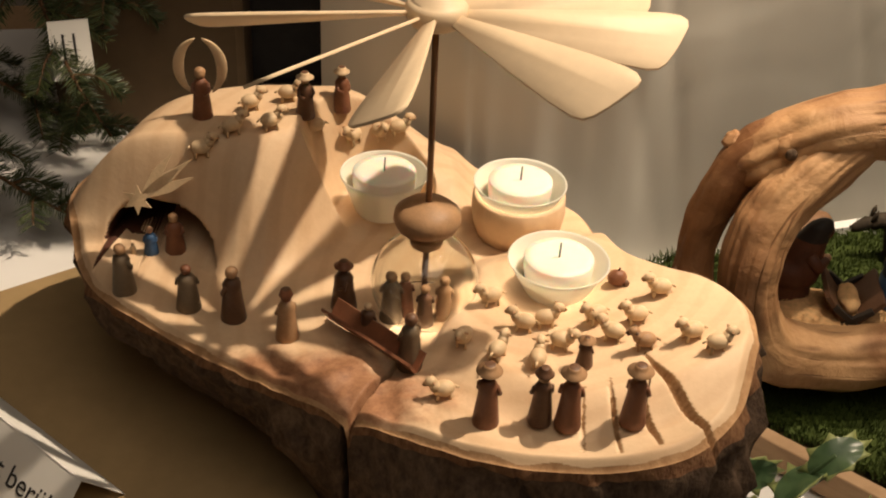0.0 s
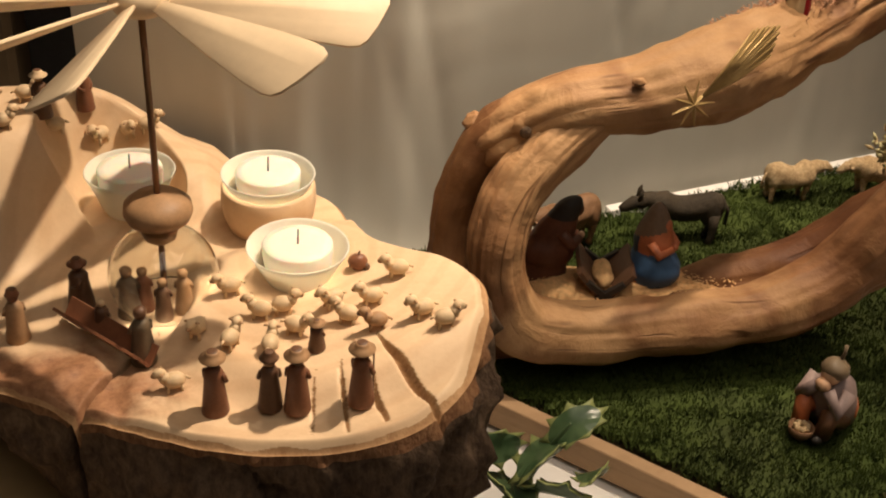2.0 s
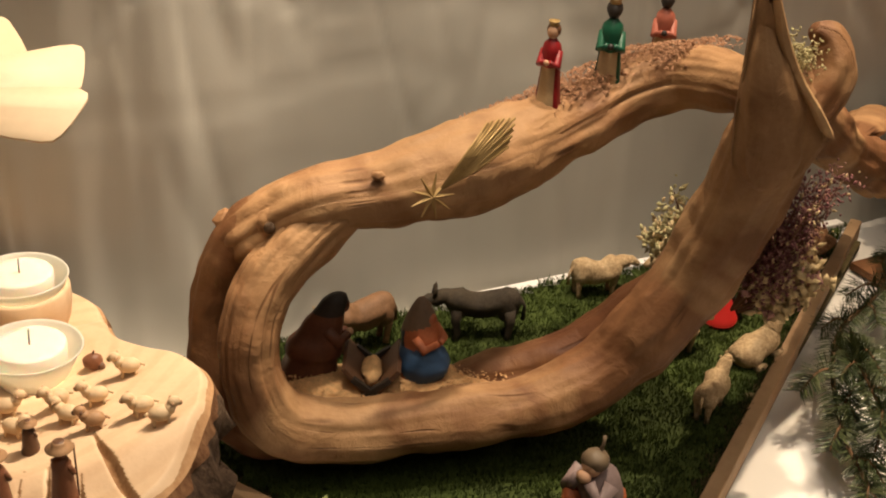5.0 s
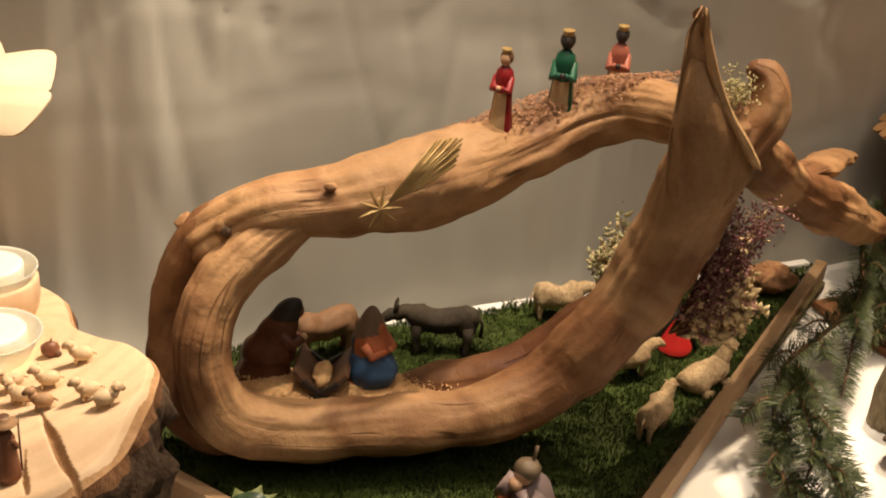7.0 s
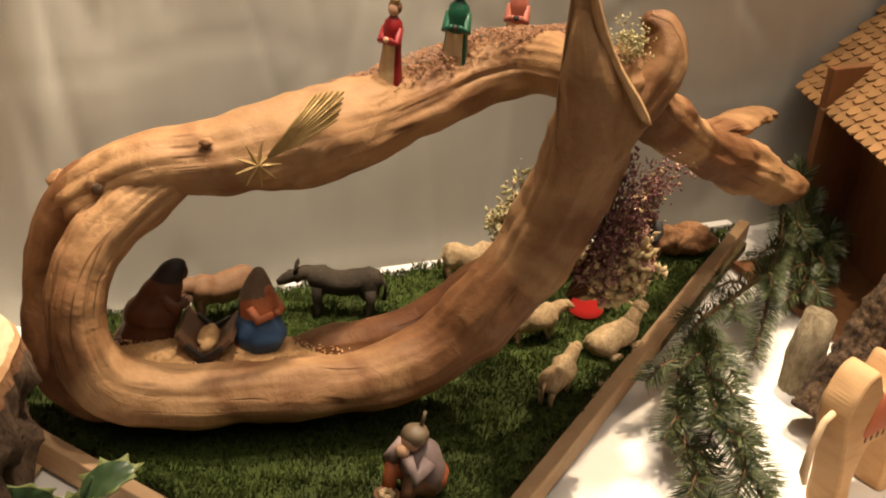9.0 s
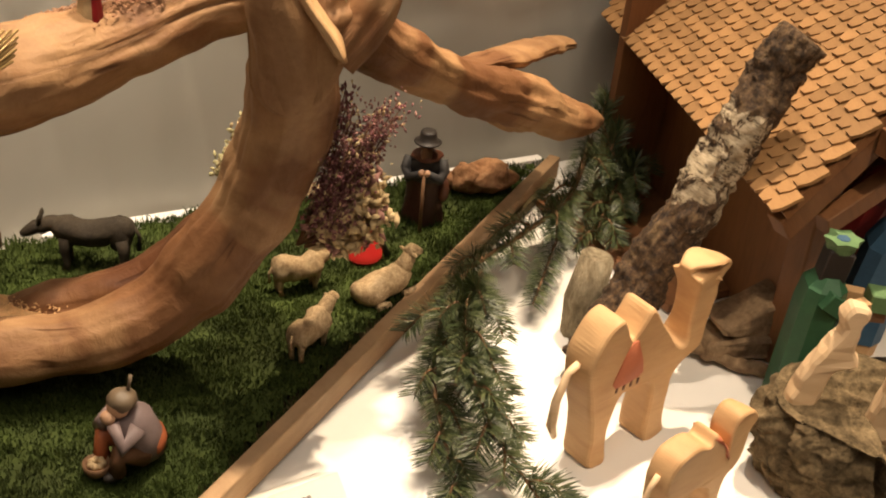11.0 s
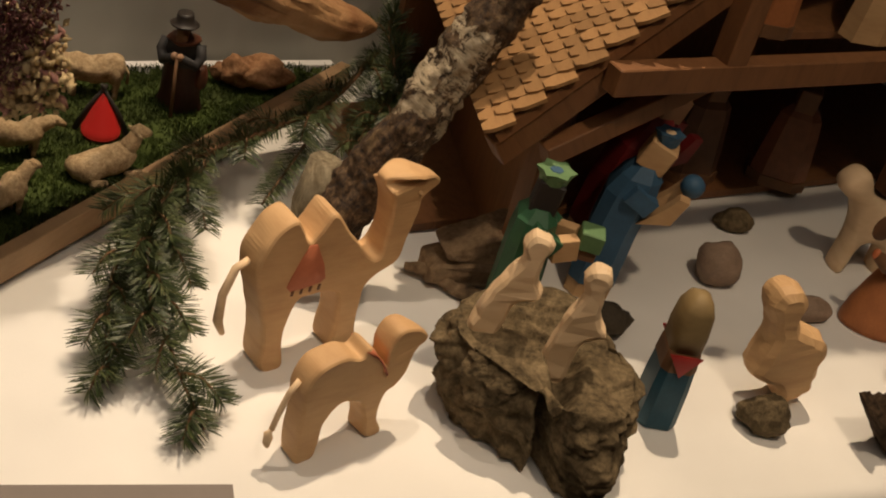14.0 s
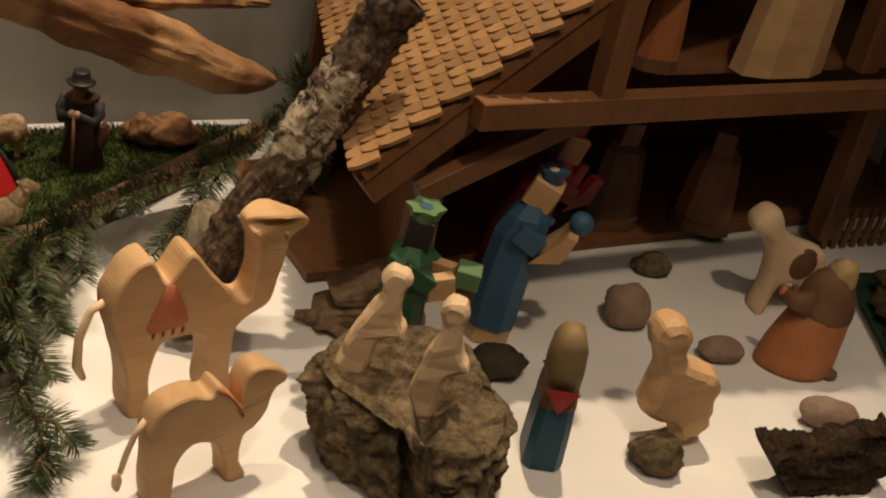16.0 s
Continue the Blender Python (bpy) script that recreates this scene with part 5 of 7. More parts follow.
VEIL = painted("taupe_veil_paint", (0.17, 0.11, 0.07), 0.6, 0.35, 70, 0.2)
NAVY = painted("navy_paint", (0.02, 0.03, 0.05), 0.5, 0.3, 70, 0.2)
thing("mary_figure", "carved kneeling woman in orange with blue cloth and taupe veil", "figurine", pose(0.275, 0.600, 0.0565, 0, 0, 318), wrapped(0.0665, 3))

thing("joseph_figure", "carved kneeling figure in a dark rust-brown hooded cloak", "figurine", pose(0.2075, 0.609, 0.058, 0, 6, 8), hooded(0.064, [(0, 0.5, RUST), (0.5, 0.8, RUST), (0.8, 1.0, DARK)], 0.2, 0.74, 9, RUST))
cb = Shape()
for sy in (-1, 1):
    cb.box((0, sy * 0.006, 0.011), (0.026, 0.0022, 0.019), FIGDARK, turn=(sy * -38, 0, 0))
    cb.box((0.013 * sy, 0, 0.008), (0.0025, 0.02, 0.0025), DARK, turn=(38, 0, 0))
    cb.box((0.013 * sy, 0, 0.008), (0.0025, 0.02, 0.0025), DARK, turn=(-38, 0, 0))
cb.ball((0, 0, 0.011), (0.010, 0.0045, 0.004), SAND, 14, lump=0.3)
thing("manger_figure", "small dark carved manger with straw", "figurine", pose(0.246, 0.598, 0.0585, 0, 0, 84) @ Matrix.Scale(1.4, 4), cb)


def beast(L, mat, head=None, horns=False, ears=False, tail=True, graze=0.0, slim=1.0, snout=None, woolly=0.0):
    """A carved four-footed animal, facing +x, L long over the trunk."""
    s = Shape()
    w = 0.2 * L * slim
    zb = 0.5 * L
    body = spline([(-0.51 * L, 0, zb + 0.03 * L, 0.07 * L), (-0.46 * L, 0, zb + 0.03 * L, 0.155 * L), (-0.34 * L, 0, zb + 0.03 * L, 0.2 * L), (-0.1 * L, 0, zb - 0.03 * L, 0.195 * L), (0.1 * L, 0, zb - 0.04 * L, 0.2 * L), (0.28 * L, 0, zb + 0.02 * L, 0.205 * L), (0.4 * L, 0, zb + 0.05 * L, 0.165 * L), (0.48 * L, 0, zb + 0.06 * L, 0.08 * L)], 26)
    s.tube([p[:3] for p in body], [p[3] * slim for p in body], mat, 22, woolly, 3.2 / L)
    for sy in (-1, 1):
        s.ball((-0.33 * L, sy * 0.07 * L * slim, zb - 0.02 * L), (0.15 * L, 0.13 * L * slim, 0.21 * L), mat, 16, lump=woolly, seed=1)
        s.ball((0.28 * L, sy * 0.07 * L * slim, zb - 0.02 * L), (0.13 * L, 0.13 * L * slim, 0.2 * L), mat, 16, lump=woolly, seed=4)
    hx, hz = 0.66 * L, zb + (0.24 - 0.62 * graze) * L
    neck = spline([(0.32 * L, 0, zb + 0.04 * L, 0.15 * L), (0.48 * L, 0, zb + (0.16 - 0.2 * graze) * L, 0.12 * L), (hx - 0.04 * L, 0, hz, 0.10 * L)], 8)
    s.tube([p[:3] for p in neck], [p[3] * slim for p in neck], mat, 14, woolly * 0.6, 3.2 / L)
    hd = head or mat
    s.tube([(hx - 0.09 * L, 0, hz + 0.045 * L), (hx, 0, hz + 0.03 * L), (hx + 0.1 * L, 0, hz - 0.04 * L), (hx + 0.17 * L, 0, hz - 0.085 * L)], [0.07 * L, 0.088 * L, 0.068 * L, 0.04 * L], hd, 12)
    for sy in (-1, 1):
        if ears:
            s.tube([(hx - 0.04 * L, sy * 0.05 * L, hz + 0.08 * L), (hx - 0.07 * L, sy * 0.07 * L, hz + 0.19 * L), (hx - 0.08 * L, sy * 0.07 * L, hz + 0.25 * L)], [0.02 * L, 0.032 * L, 0.006 * L], hd, 8)
        else:
            s.ball((hx - 0.04 * L, sy * 0.1 * L, hz + 0.04 * L), (0.025 * L, 0.055 * L, 0.018 * L), hd, 10)
        if horns:
            s.tube([(hx - 0.02 * L, sy * 0.06 * L, hz + 0.09 * L), (hx, sy * 0.13 * L, hz + 0.12 * L), (hx + 0.03 * L, sy * 0.14 * L, hz + 0.18 * L)], [0.022 * L, 0.017 * L, 0.005 * L], IVORY, 8)
        for fx, k in ((0.3, 1), (-0.36, -1)):
            s.tube([(fx * L, sy * 0.1 * L * slim, zb - 0.05 * L), (fx * L + 0.02 * k * L, sy * 0.105 * L, 0.26 * L), (fx * L - 0.01 * L, sy * 0.1 * L, 0.1 * L), (fx * L + 0.01 * L, sy * 0.1 * L, 0)], [0.095 * L, 0.06 * L, 0.042 * L, 0.052 * L], mat, 10)
    if tail:
        s.tube([(-0.49 * L, 0, zb + 0.08 * L), (-0.56 * L, 0, zb - 0.04 * L), (-0.55 * L, 0, zb - 0.24 * L)], [0.03 * L, 0.022 * L, 0.03 * L], mat, 8)
    return s


thing("donkey_figure", "carved dark grey donkey standing on the moss", "figurine", pose(0.332, 0.720, 0.020, 0, 0, 176) @ Matrix.Diagonal((1, 1, 1.02, 1)), beast(0.056, ASSHIDE, ears=True, graze=0.4, slim=0.82, woolly=0.2))
thing("ox_figure", "carved light brown ox standing on the moss", "figurine", pose(0.246, 0.712, 0.020, 0, 0, 205), beast(0.050, OXHIDE, horns=True, graze=0.3, slim=1.05, woolly=0.22))
for x, y, a, L, gz, lab in ((0.474, 0.622, 52, 0.037, -0.05, "carved cream sheep standing on the moss"), (0.432, 0.782, 10, 0.042, 0.2, "carved cream sheep at the back of the moss"),
                            (0.470, 0.694, 20, 0.038, 0.1, "carved brown and cream lamb under the root"), (0.507, 0.792, 187, 0.044, 0.3, "carved cream sheep behind the campfire lamp")):
    thing("sheep_figure", lab, "figurine", pose(x, y, 0.019, 0, 0, a), beast(L, FLEECE, woolly=0.22, graze=gz, slim=1.12), "sheep on the moss")


def lying(L, mat, lump=0.25):
    s = Shape()
    b = spline([(-0.55 * L, 0, 0.2 * L, 0.1 * L), (-0.42 * L, 0, 0.24 * L, 0.23 * L), (0, 0, 0.25 * L, 0.26 * L), (0.3 * L, 0, 0.28 * L, 0.22 * L), (0.45 * L, 0, 0.34 * L, 0.12 * L)], 14)
    s.tube([p[:3] for p in b], [p[3] for p in b], mat, 16, lump, 3 / L, 0.9)
    s.tube([(0.3 * L, 0, 0.34 * L), (0.45 * L, 0, 0.5 * L), (0.5 * L, 0, 0.6 * L)], [0.16 * L, 0.12 * L, 0.1 * L], mat, 12, lump * 0.5, 3 / L)
    s.tube([(0.42 * L, 0, 0.66 * L), (0.52 * L, 0, 0.66 * L), (0.64 * L, 0, 0.6 * L), (0.72 * L, 0, 0.57 * L)], [0.08 * L, 0.11 * L, 0.08 * L, 0.045 * L], mat, 12)
    for sy in (-1, 1):
        s.ball((0.46 * L, sy * 0.13 * L, 0.65 * L), (0.03 * L, 0.07 * L, 0.025 * L), mat, 8)
        s.tube([(0.25 * L, sy * 0.2 * L, 0.08 * L), (0.5 * L, sy * 0.16 * L, 0.05 * L)], [0.06 * L, 0.05 * L], mat, 8)
        s.tube([(-0.35 * L, sy * 0.24 * L, 0.1 * L), (-0.1 * L, sy * 0.27 * L, 0.06 * L)], [0.09 * L, 0.05 * L], mat, 8)
    return s


thing("sheep_figure", "carved cream sheep lying on the moss", "figurine", pose(0.528, 0.685, 0.018, 0, 0, 36), lying(0.046, FLEECE), "sheep on the moss")
def chipped_hide(sh):
    """Fine knife marks on a rough hide."""
    sh.v = [tuple(Vector(p) * (1 + 0.05 * noise.noise(Vector(p) * 260)) + noise.noise_vector(Vector(p) * 160) * 0.0012) for p in sh.v]
    return sh


HIDE = bark_mat("rough_hide", (0.12, 0.05, 0.025), (0.32, 0.16, 0.075), (0.5, 0.3, 0.16), 70, 0.8, (1, 1, 1))
dg = Shape()
dg.ball((0, 0, 0.014), (0.030, 0.016, 0.015), HIDE, 40, lump=0.35, seed=2)
dg.ball((0.020, 0.002, 0.016), (0.014, 0.013, 0.014), HIDE, 26, lump=0.35, seed=5)
dg.ball((0.032, -0.003, 0.013), (0.010, 0.008, 0.008), HIDE, 22, lump=0.3, seed=7)
dg.tube([(0.012, -0.014, 0.006), (0.030, -0.014, 0.004), (0.037, -0.013, 0.003)], [0.006, 0.0045, 0.003], HIDE, 10)
thing("dog_figure", "carved reddish brown animal lying behind the old shepherd", "figurine", pose(0.626, 0.845, 0.018, 0, 0, 195) @ Matrix.Scale(0.86, 4), chipped_hide(dg))


def sitter():
    s = Shape()
    s.tube([(-0.006, 0, 0.006), (-0.004, 0, 0.016), (0.0, 0, 0.028), (0.004, 0, 0.035)], [0.014, 0.0135, 0.0125, 0.007], LILAC, 20)
    s.ball((-0.009, 0, 0.012), (0.011, 0.013, 0.011), ORANGE, 16, lump=0.15)
    s.ball((0.007, 0, 0.041), (0.0065, 0.006, 0.0075), SKIN, 14)
    s.ball((0.005, 0, 0.044), (0.0085, 0.0082, 0.0062), FIGGREY, 16, lump=0.15)
    s.tube([(0.001, 0, 0.049), (0.0005, 0.001, 0.054), (-0.001, 0, 0.058)], [0.0012, 0.001, 0.0012], FIGGREY, 8)
    for sy in (-1, 1):
        s.tube([(-0.002, sy * 0.008, 0.008), (0.013, sy * 0.009, 0.017), (0.014, sy * 0.008, 0.003)], [0.0068, 0.0058, 0.005], BROWN if sy > 0 else ORANGE, 12)
        s.ball((0.017, sy * 0.008, 0.0025), (0.0055, 0.0035, 0.003), DARK, 10)
        s.tube([(0.002, sy * 0.011, 0.031), (0.012, sy * 0.012, 0.022), (0.013, sy * 0.004, 0.034)], [0.0052, 0.0046, 0.0036], LILAC, 12)
    s.ball((0.0135, 0, 0.036), (0.004, 0.005, 0.004), SKIN, 10)
    return s


thing("sitting_shepherd_figure", "carved seated shepherd with grey cap and lilac shirt", "figurine", pose(0.372, 0.520, 0.019, 0, 0, 215), sitter())
bk = Shape().lathe([(0.0055, 0), (0.0072, 0.003), (0.0078, 0.007), (0.007, 0.0072), (0.006, 0.0045), (0.001, 0.004)], OXHIDE, seg=16)
for q in range(7):
    bk.ball((0.0032 * math.cos(q * 0.9), 0.0032 * math.sin(q * 0.9), 0.0065), 0.0022, IVORY, 8)
thing("basket_figure", "tiny carved basket filled with loaves on the moss", "figurine", pose(0.354, 0.510, 0.019), bk)


def old_shepherd():
    """A bent old man: long flaring coat, scarf, beard, narrow-brimmed hat, both fists on a staff."""
    h = 0.078
    s = Shape()
    rows = spline([(0.0, 0.20), (0.03, 0.21), (0.18, 0.185), (0.34, 0.165), (0.46, 0.165), (0.56, 0.172), (0.65, 0.168), (0.72, 0.135), (0.78, 0.075), (0.82, 0.05)], 40)
    loops = []
    for z, r in rows:
        ring = []
        for k in range(36):
            a = 2 * math.pi * k / 36
            q = 1 + (0.09 * math.sin(a * 5 + z * 4) + 0.05 * math.sin(a * 11 - z * 6)) * (1 - z) ** 1.5 + 0.06 * noise.noise(Vector((math.cos(a) * 2, math.sin(a) * 2, z * 4)))
            ring.append((h * (r * q * math.cos(a) * 0.8 + 0.10 * z * z), h * r * q * math.sin(a), h * z))
        loops.append(ring)
    cut = next(i for i, row in enumerate(rows) if row[0] > 0.47)
    s.rings(loops[:cut + 1], COAT, True, (True, False))
    s.rings(loops[cut:], JACKET, True, (False, True))
    s.ball((0.075 * h, 0, 0.745 * h), (0.125 * h, 0.145 * h, 0.055 * h), RUST, 18, lump=0.3, seed=3)
    s.ball((0.11 * h, 0, 0.85 * h), (0.068 * h, 0.066 * h, 0.08 * h), UMBERISH, 16)
    s.ball((0.165 * h, 0, 0.80 * h), (0.045 * h, 0.055 * h, 0.075 * h), UMBERISH, 14, lump=0.3)
    s.lathe([(0.06 * h, 0.885 * h), (0.125 * h, 0.890 * h), (0.135 * h, 0.903 * h), (0.125 * h, 0.912 * h), (0.085 * h, 0.920 * h), (0.080 * h, 0.985 * h), (0.070 * h, 1.015 * h), (0.04 * h, 1.008 * h), (0.01 * h, 1.005 * h)], DARK, (0.105 * h, 0, 0), 26)
    for sy in (-1, 1):
        s.tube([(0.05 * h, sy * 0.155 * h, 0.70 * h), (0.10 * h, sy * 0.185 * h, 0.60 * h), (0.16 * h, sy * 0.15 * h, 0.53 * h), (0.24 * h, sy * 0.04 * h, 0.62 * h)], [0.055 * h, 0.056 * h, 0.05 * h, 0.036 * h], JACKET, 14, 0.15, 40)
        s.ball((0.255 * h, sy * 0.025 * h, 0.635 * h), (0.035 * h, 0.035 * h, 0.038 * h), SKIN, 10)
    s.tube([(0.30 * h, 0.01 * h, 0.0), (0.262 * h, 0, 0.66 * h)], 0.017 * h, OXHIDE, 8)
    s.ball((0.02 * h, 0.19 * h, 0.36 * h), (0.09 * h, 0.06 * h, 0.13 * h), RUST, 14, lump=0.25, seed=6)
    return s


COAT = painted("dark_brown_coat_paint", (0.06, 0.026, 0.015), 0.6, 0.45, 70, 0.3)
JACKET = painted("dark_jacket_paint", (0.032, 0.030, 0.029), 0.65, 0.4, 90, 0.3)
thing("old_shepherd_figure", "carved old shepherd in a dark hat leaning on a staff", "figurine", pose(0.569, 0.798, 0.017, 0, 0, 258), old_shepherd())

# the campfire lantern: a red glowing cone between dark sticks
m, t, b = nodes_of("red_lamp_shade")
b.inputs["Base Color"].default_value = (0.28, 0.008, 0.008, 1)
b.inputs["Roughness"].default_value = 0.35
b.inputs["Emission Color"].default_value = (1.0, 0.05, 0.03, 1)
b.inputs["Emission Strength"].default_value = 0.32
fire = thing("campfire_lamp", "small glowing red campfire lamp under dark sticks", "lamp", pose(0.5195, 0.741, 0.018) @ Matrix.Diagonal((0.98, 0.98, 1.06, 1)))
part("shade", Shape().lathe([(0.0128, 0), (0.0138, 0.0015), (0.0138, 0.004), (0.0122, 0.0065), (0.0110, 0.0095), (0.0078, 0.0165), (0.0042, 0.0235), (0.0018, 0.028), (0.0005, 0.0292)], m, seg=28), fire, "glowing red cone")
for a in (0.1, 1.571, 3.04):
    part("stick", Shape().tube([(0.0185 * math.cos(a), 0.0185 * math.sin(a), 0), (0.0105 * math.cos(a), 0.0105 * math.sin(a), 0.016), (-0.002 * math.cos(a), -0.002 * math.sin(a), 0.036)], [0.0024, 0.0021, 0.0013], DARK, 7, 0.2, 200), fire)


PURPLE = painted("dried_purple", (0.22, 0.085, 0.088), 0.85, 0.5, 200, 0.4)
MAUVE = painted("dried_mauve", (0.38, 0.2, 0.17), 0.85, 0.4, 200, 0.4)
CREAMY = painted("dried_cream", (0.6, 0.46, 0.25), 0.85, 0.3, 200, 0.4)
LICHEN = painted("pale_lichen", (0.5, 0.45, 0.24), 0.9, 0.35, 200, 0.5)


def floret(sh, p, along, ln, wd, mat):
    """A tiny pointed bud: a six-sided spindle."""
    u = along.normalized()
    a = u.orthogonal().normalized()
    b = u.cross(a)
    v = [p - u * ln * 0.5] + [p + a * wd * math.cos(q) + b * wd * math.sin(q) for q in (0, 1.57, 3.14, 4.71)] + [p + u * ln * 0.5]
    sh.add(v, [(0, 2, 1), (0, 3, 2), (0, 4, 3), (0, 1, 4), (5, 1, 2), (5, 2, 3), (5, 3, 4), (5, 4, 1)], mat)


def hung_bunch(name, label, base, tips, mats, seed, n, size):
    """Dried sprigs stuck behind the root, each with its own stem."""
    r = random.Random(seed)
    t = thing(name, label, "dried flowers", pose(*base))
    bl = [Shape() for _ in mats]
    for tip in tips:
        tip = Vector(tip) - Vector(base)
        for _ in range(4):
            e = tip + Vector((r.gauss(0, 0.005), r.gauss(0, 0.006), r.gauss(0, 0.005)))
            part("stem", Shape().tube([(0, 0, 0), e * 0.5 + Vector((0.004, 0, -0.003)), e], [0.0009, 0.0007, 0.0004], BROWN, 5), t)
            for _ in range(n):
                u = r.uniform(0.42, 1.02)
                p = e * u + Vector((r.gauss(0, 0.004), r.gauss(0, 0.004), r.gauss(0, 0.004)))
                i = r.randrange(len(mats))
                sz = r.uniform(0.0005, 0.0011) * size
                floret(bl[i], p, Vector((r.gauss(0, 1), r.gauss(0, 1), r.gauss(0.4, 1))) + e * 8, sz * r.uniform(2.2, 4.2), sz * 0.8, mats[i])
    for q in bl:
        tagged(part("blossoms", q, t), kind="stuff")
    return t


hung_bunch("heather_bunch", "bunch of dried purple heather stuck behind the root", (0.462, 0.588, 0.118),
           [(0.485, 0.58, 0.214), (0.501, 0.58, 0.189), (0.507, 0.585, 0.203), (0.493, 0.575, 0.206), (0.494, 0.58, 0.176), (0.484, 0.578, 0.164), (0.489, 0.58, 0.152)], [PURPLE, PURPLE, MAUVE, PURPLE, MAUVE, PURPLE, CREAMY], 3, 125, 1.2)
hung_bunch("dried_flower_bunch", "dried cream blossoms below the heather on the root", (0.466, 0.586, 0.118),
           [(0.500, 0.583, 0.158), (0.504, 0.587, 0.148), (0.497, 0.585, 0.150), (0.494, 0.586, 0.140), (0.502, 0.590, 0.138), (0.507, 0.588, 0.154)], [CREAMY, CREAMY, CREAMY, CREAMY, MAUVE], 8, 60, 3.2)
hung_bunch("lichen_tuft", "pale yellowish lichen tuft wedged behind the root", (0.437, 0.604, 0.132),
           [(0.428, 0.628, 0.158), (0.433, 0.630, 0.164), (0.424, 0.626, 0.149), (0.430, 0.634, 0.151)], [LICHEN, LICHEN, CREAMY], 21, 60, 2.2)
lich = Shape()
r5 = random.Random(9)
for _ in range(330):
    floret(lich, Vector((0.474 + r5.gauss(0, 0.005), 0.585 + r5.gauss(0, 0.005), 0.280 + r5.gauss(0, 0.005))), Vector((r5.gauss(0, 1), r5.gauss(0, 1), r5.gauss(0.5, 1))), r5.uniform(0.002, 0.0045), r5.uniform(0.0004, 0.0009), LICHEN)
thing("lichen_tuft", "pale lichen wedged between the horn and burl of the root", "lichen", shape=lich)

# the gilded comet on the root
comet = thing("gilded_comet", "gilded straw comet with a long tail fixed to the root", "star", pose(0.274, 0.570, 0.203, -8, 0, 14))
for k in range(9):
    a = 2 * math.pi * k / 9
    part("star_ray", Shape().tube([(0, 0, 0), (0.013 * math.cos(a), 0, 0.013 * math.sin(a))], [0.0018, 0.0003], GOLD, 4, smooth=False), comet)
for k in range(11):
    a = radians(40 + (k - 5) * 2.2)
    ln = 0.062 - 0.0016 * abs(k - 5) * 1.5
    part("straw", Shape().tube([(0.004, 0.0, 0.003), (ln * 0.55 * math.cos(a), -0.003, ln * 0.55 * math.sin(a)), (ln * math.cos(a), -0.001 + 0.0005 * (k % 2), ln * math.sin(a))], [0.0006, 0.0011, 0.0009], GOLD, 5), comet)
# ---- carved animals and kings on the white cloth ----


def outline(rows, n=5):
    """A closed smooth outline through corner points."""
    pts = [np.array(p, float) for p in rows]
    out = []
    k = len(pts)
    for i in range(k):
        a, b, c, d = pts[i - 1], pts[i], pts[(i + 1) % k], pts[(i + 2) % k]
        for j in range(n):
            u = j / n
            q = 0.5 * (2 * b + (c - a) * u + (2 * a - 5 * b + 4 * c - d) * u * u + (3 * b - a - 3 * c + d) * u ** 3)
            out.append((float(q[0]), float(q[1])))
    return out


SADDLE = painted("red_ochre_paint", (0.5, 0.16, 0.08), 0.6, 0.15, 90, 0.1)
CAMEL = [(-0.0185, 0.0), (-0.033, 0.0), (-0.035, 0.024), (-0.041, 0.05), (-0.047, 0.078), (-0.038, 0.098), (-0.025, 0.105), (-0.0145, 0.089), (-0.001, 0.105), (0.014, 0.088), (0.03, 0.068), (0.039, 0.067),
         (0.042, 0.084), (0.040, 0.103), (0.0345, 0.1165), (0.048, 0.1205), (0.064, 0.1165), (0.0755, 0.1105), (0.0770, 0.1050), (0.0645, 0.0985), (0.0590, 0.077), (0.052, 0.060), (0.033, 0.047), (0.031, 0.018), (0.035, 0.0), (0.0165, 0.0),
         (0.0155, 0.026), (0.011, 0.046), (-0.006, 0.049), (-0.0165, 0.046), (-0.0212, 0.022)]
CALF = [(-0.0175, 0.0), (-0.030, 0.0), (-0.0315, 0.036), (-0.032, 0.053), (-0.025, 0.065), (-0.01, 0.068), (0.0, 0.0645), (0.006, 0.069), (0.015, 0.059), (0.02, 0.052), (0.0195, 0.064), (0.025, 0.0735), (0.035, 0.073),
        (0.049, 0.0625), (0.0495, 0.0565), (0.042, 0.054), (0.0385, 0.043), (0.031, 0.034), (0.024, 0.029), (0.0235, 0.012), (0.028, 0.0), (0.0165, 0.0), (0.0135, 0.015), (0.007, 0.030), (-0.007, 0.034), (-0.016, 0.023)]


def chipped(sh, amount, freq, seed, smooth=False):
    """Knife facets: pushes the vertices about a little."""
    sh.v = [tuple(Vector(p) + Vector((noise.noise(Vector(p) * freq + Vector((seed, 0, 0))), noise.noise(Vector(p) * freq + Vector((0, seed, 5))), noise.noise(Vector(p) * freq + Vector((3, 0, seed))))) * amount) for p in sh.v]
    sh.s = [smooth] * len(sh.s)
    return sh


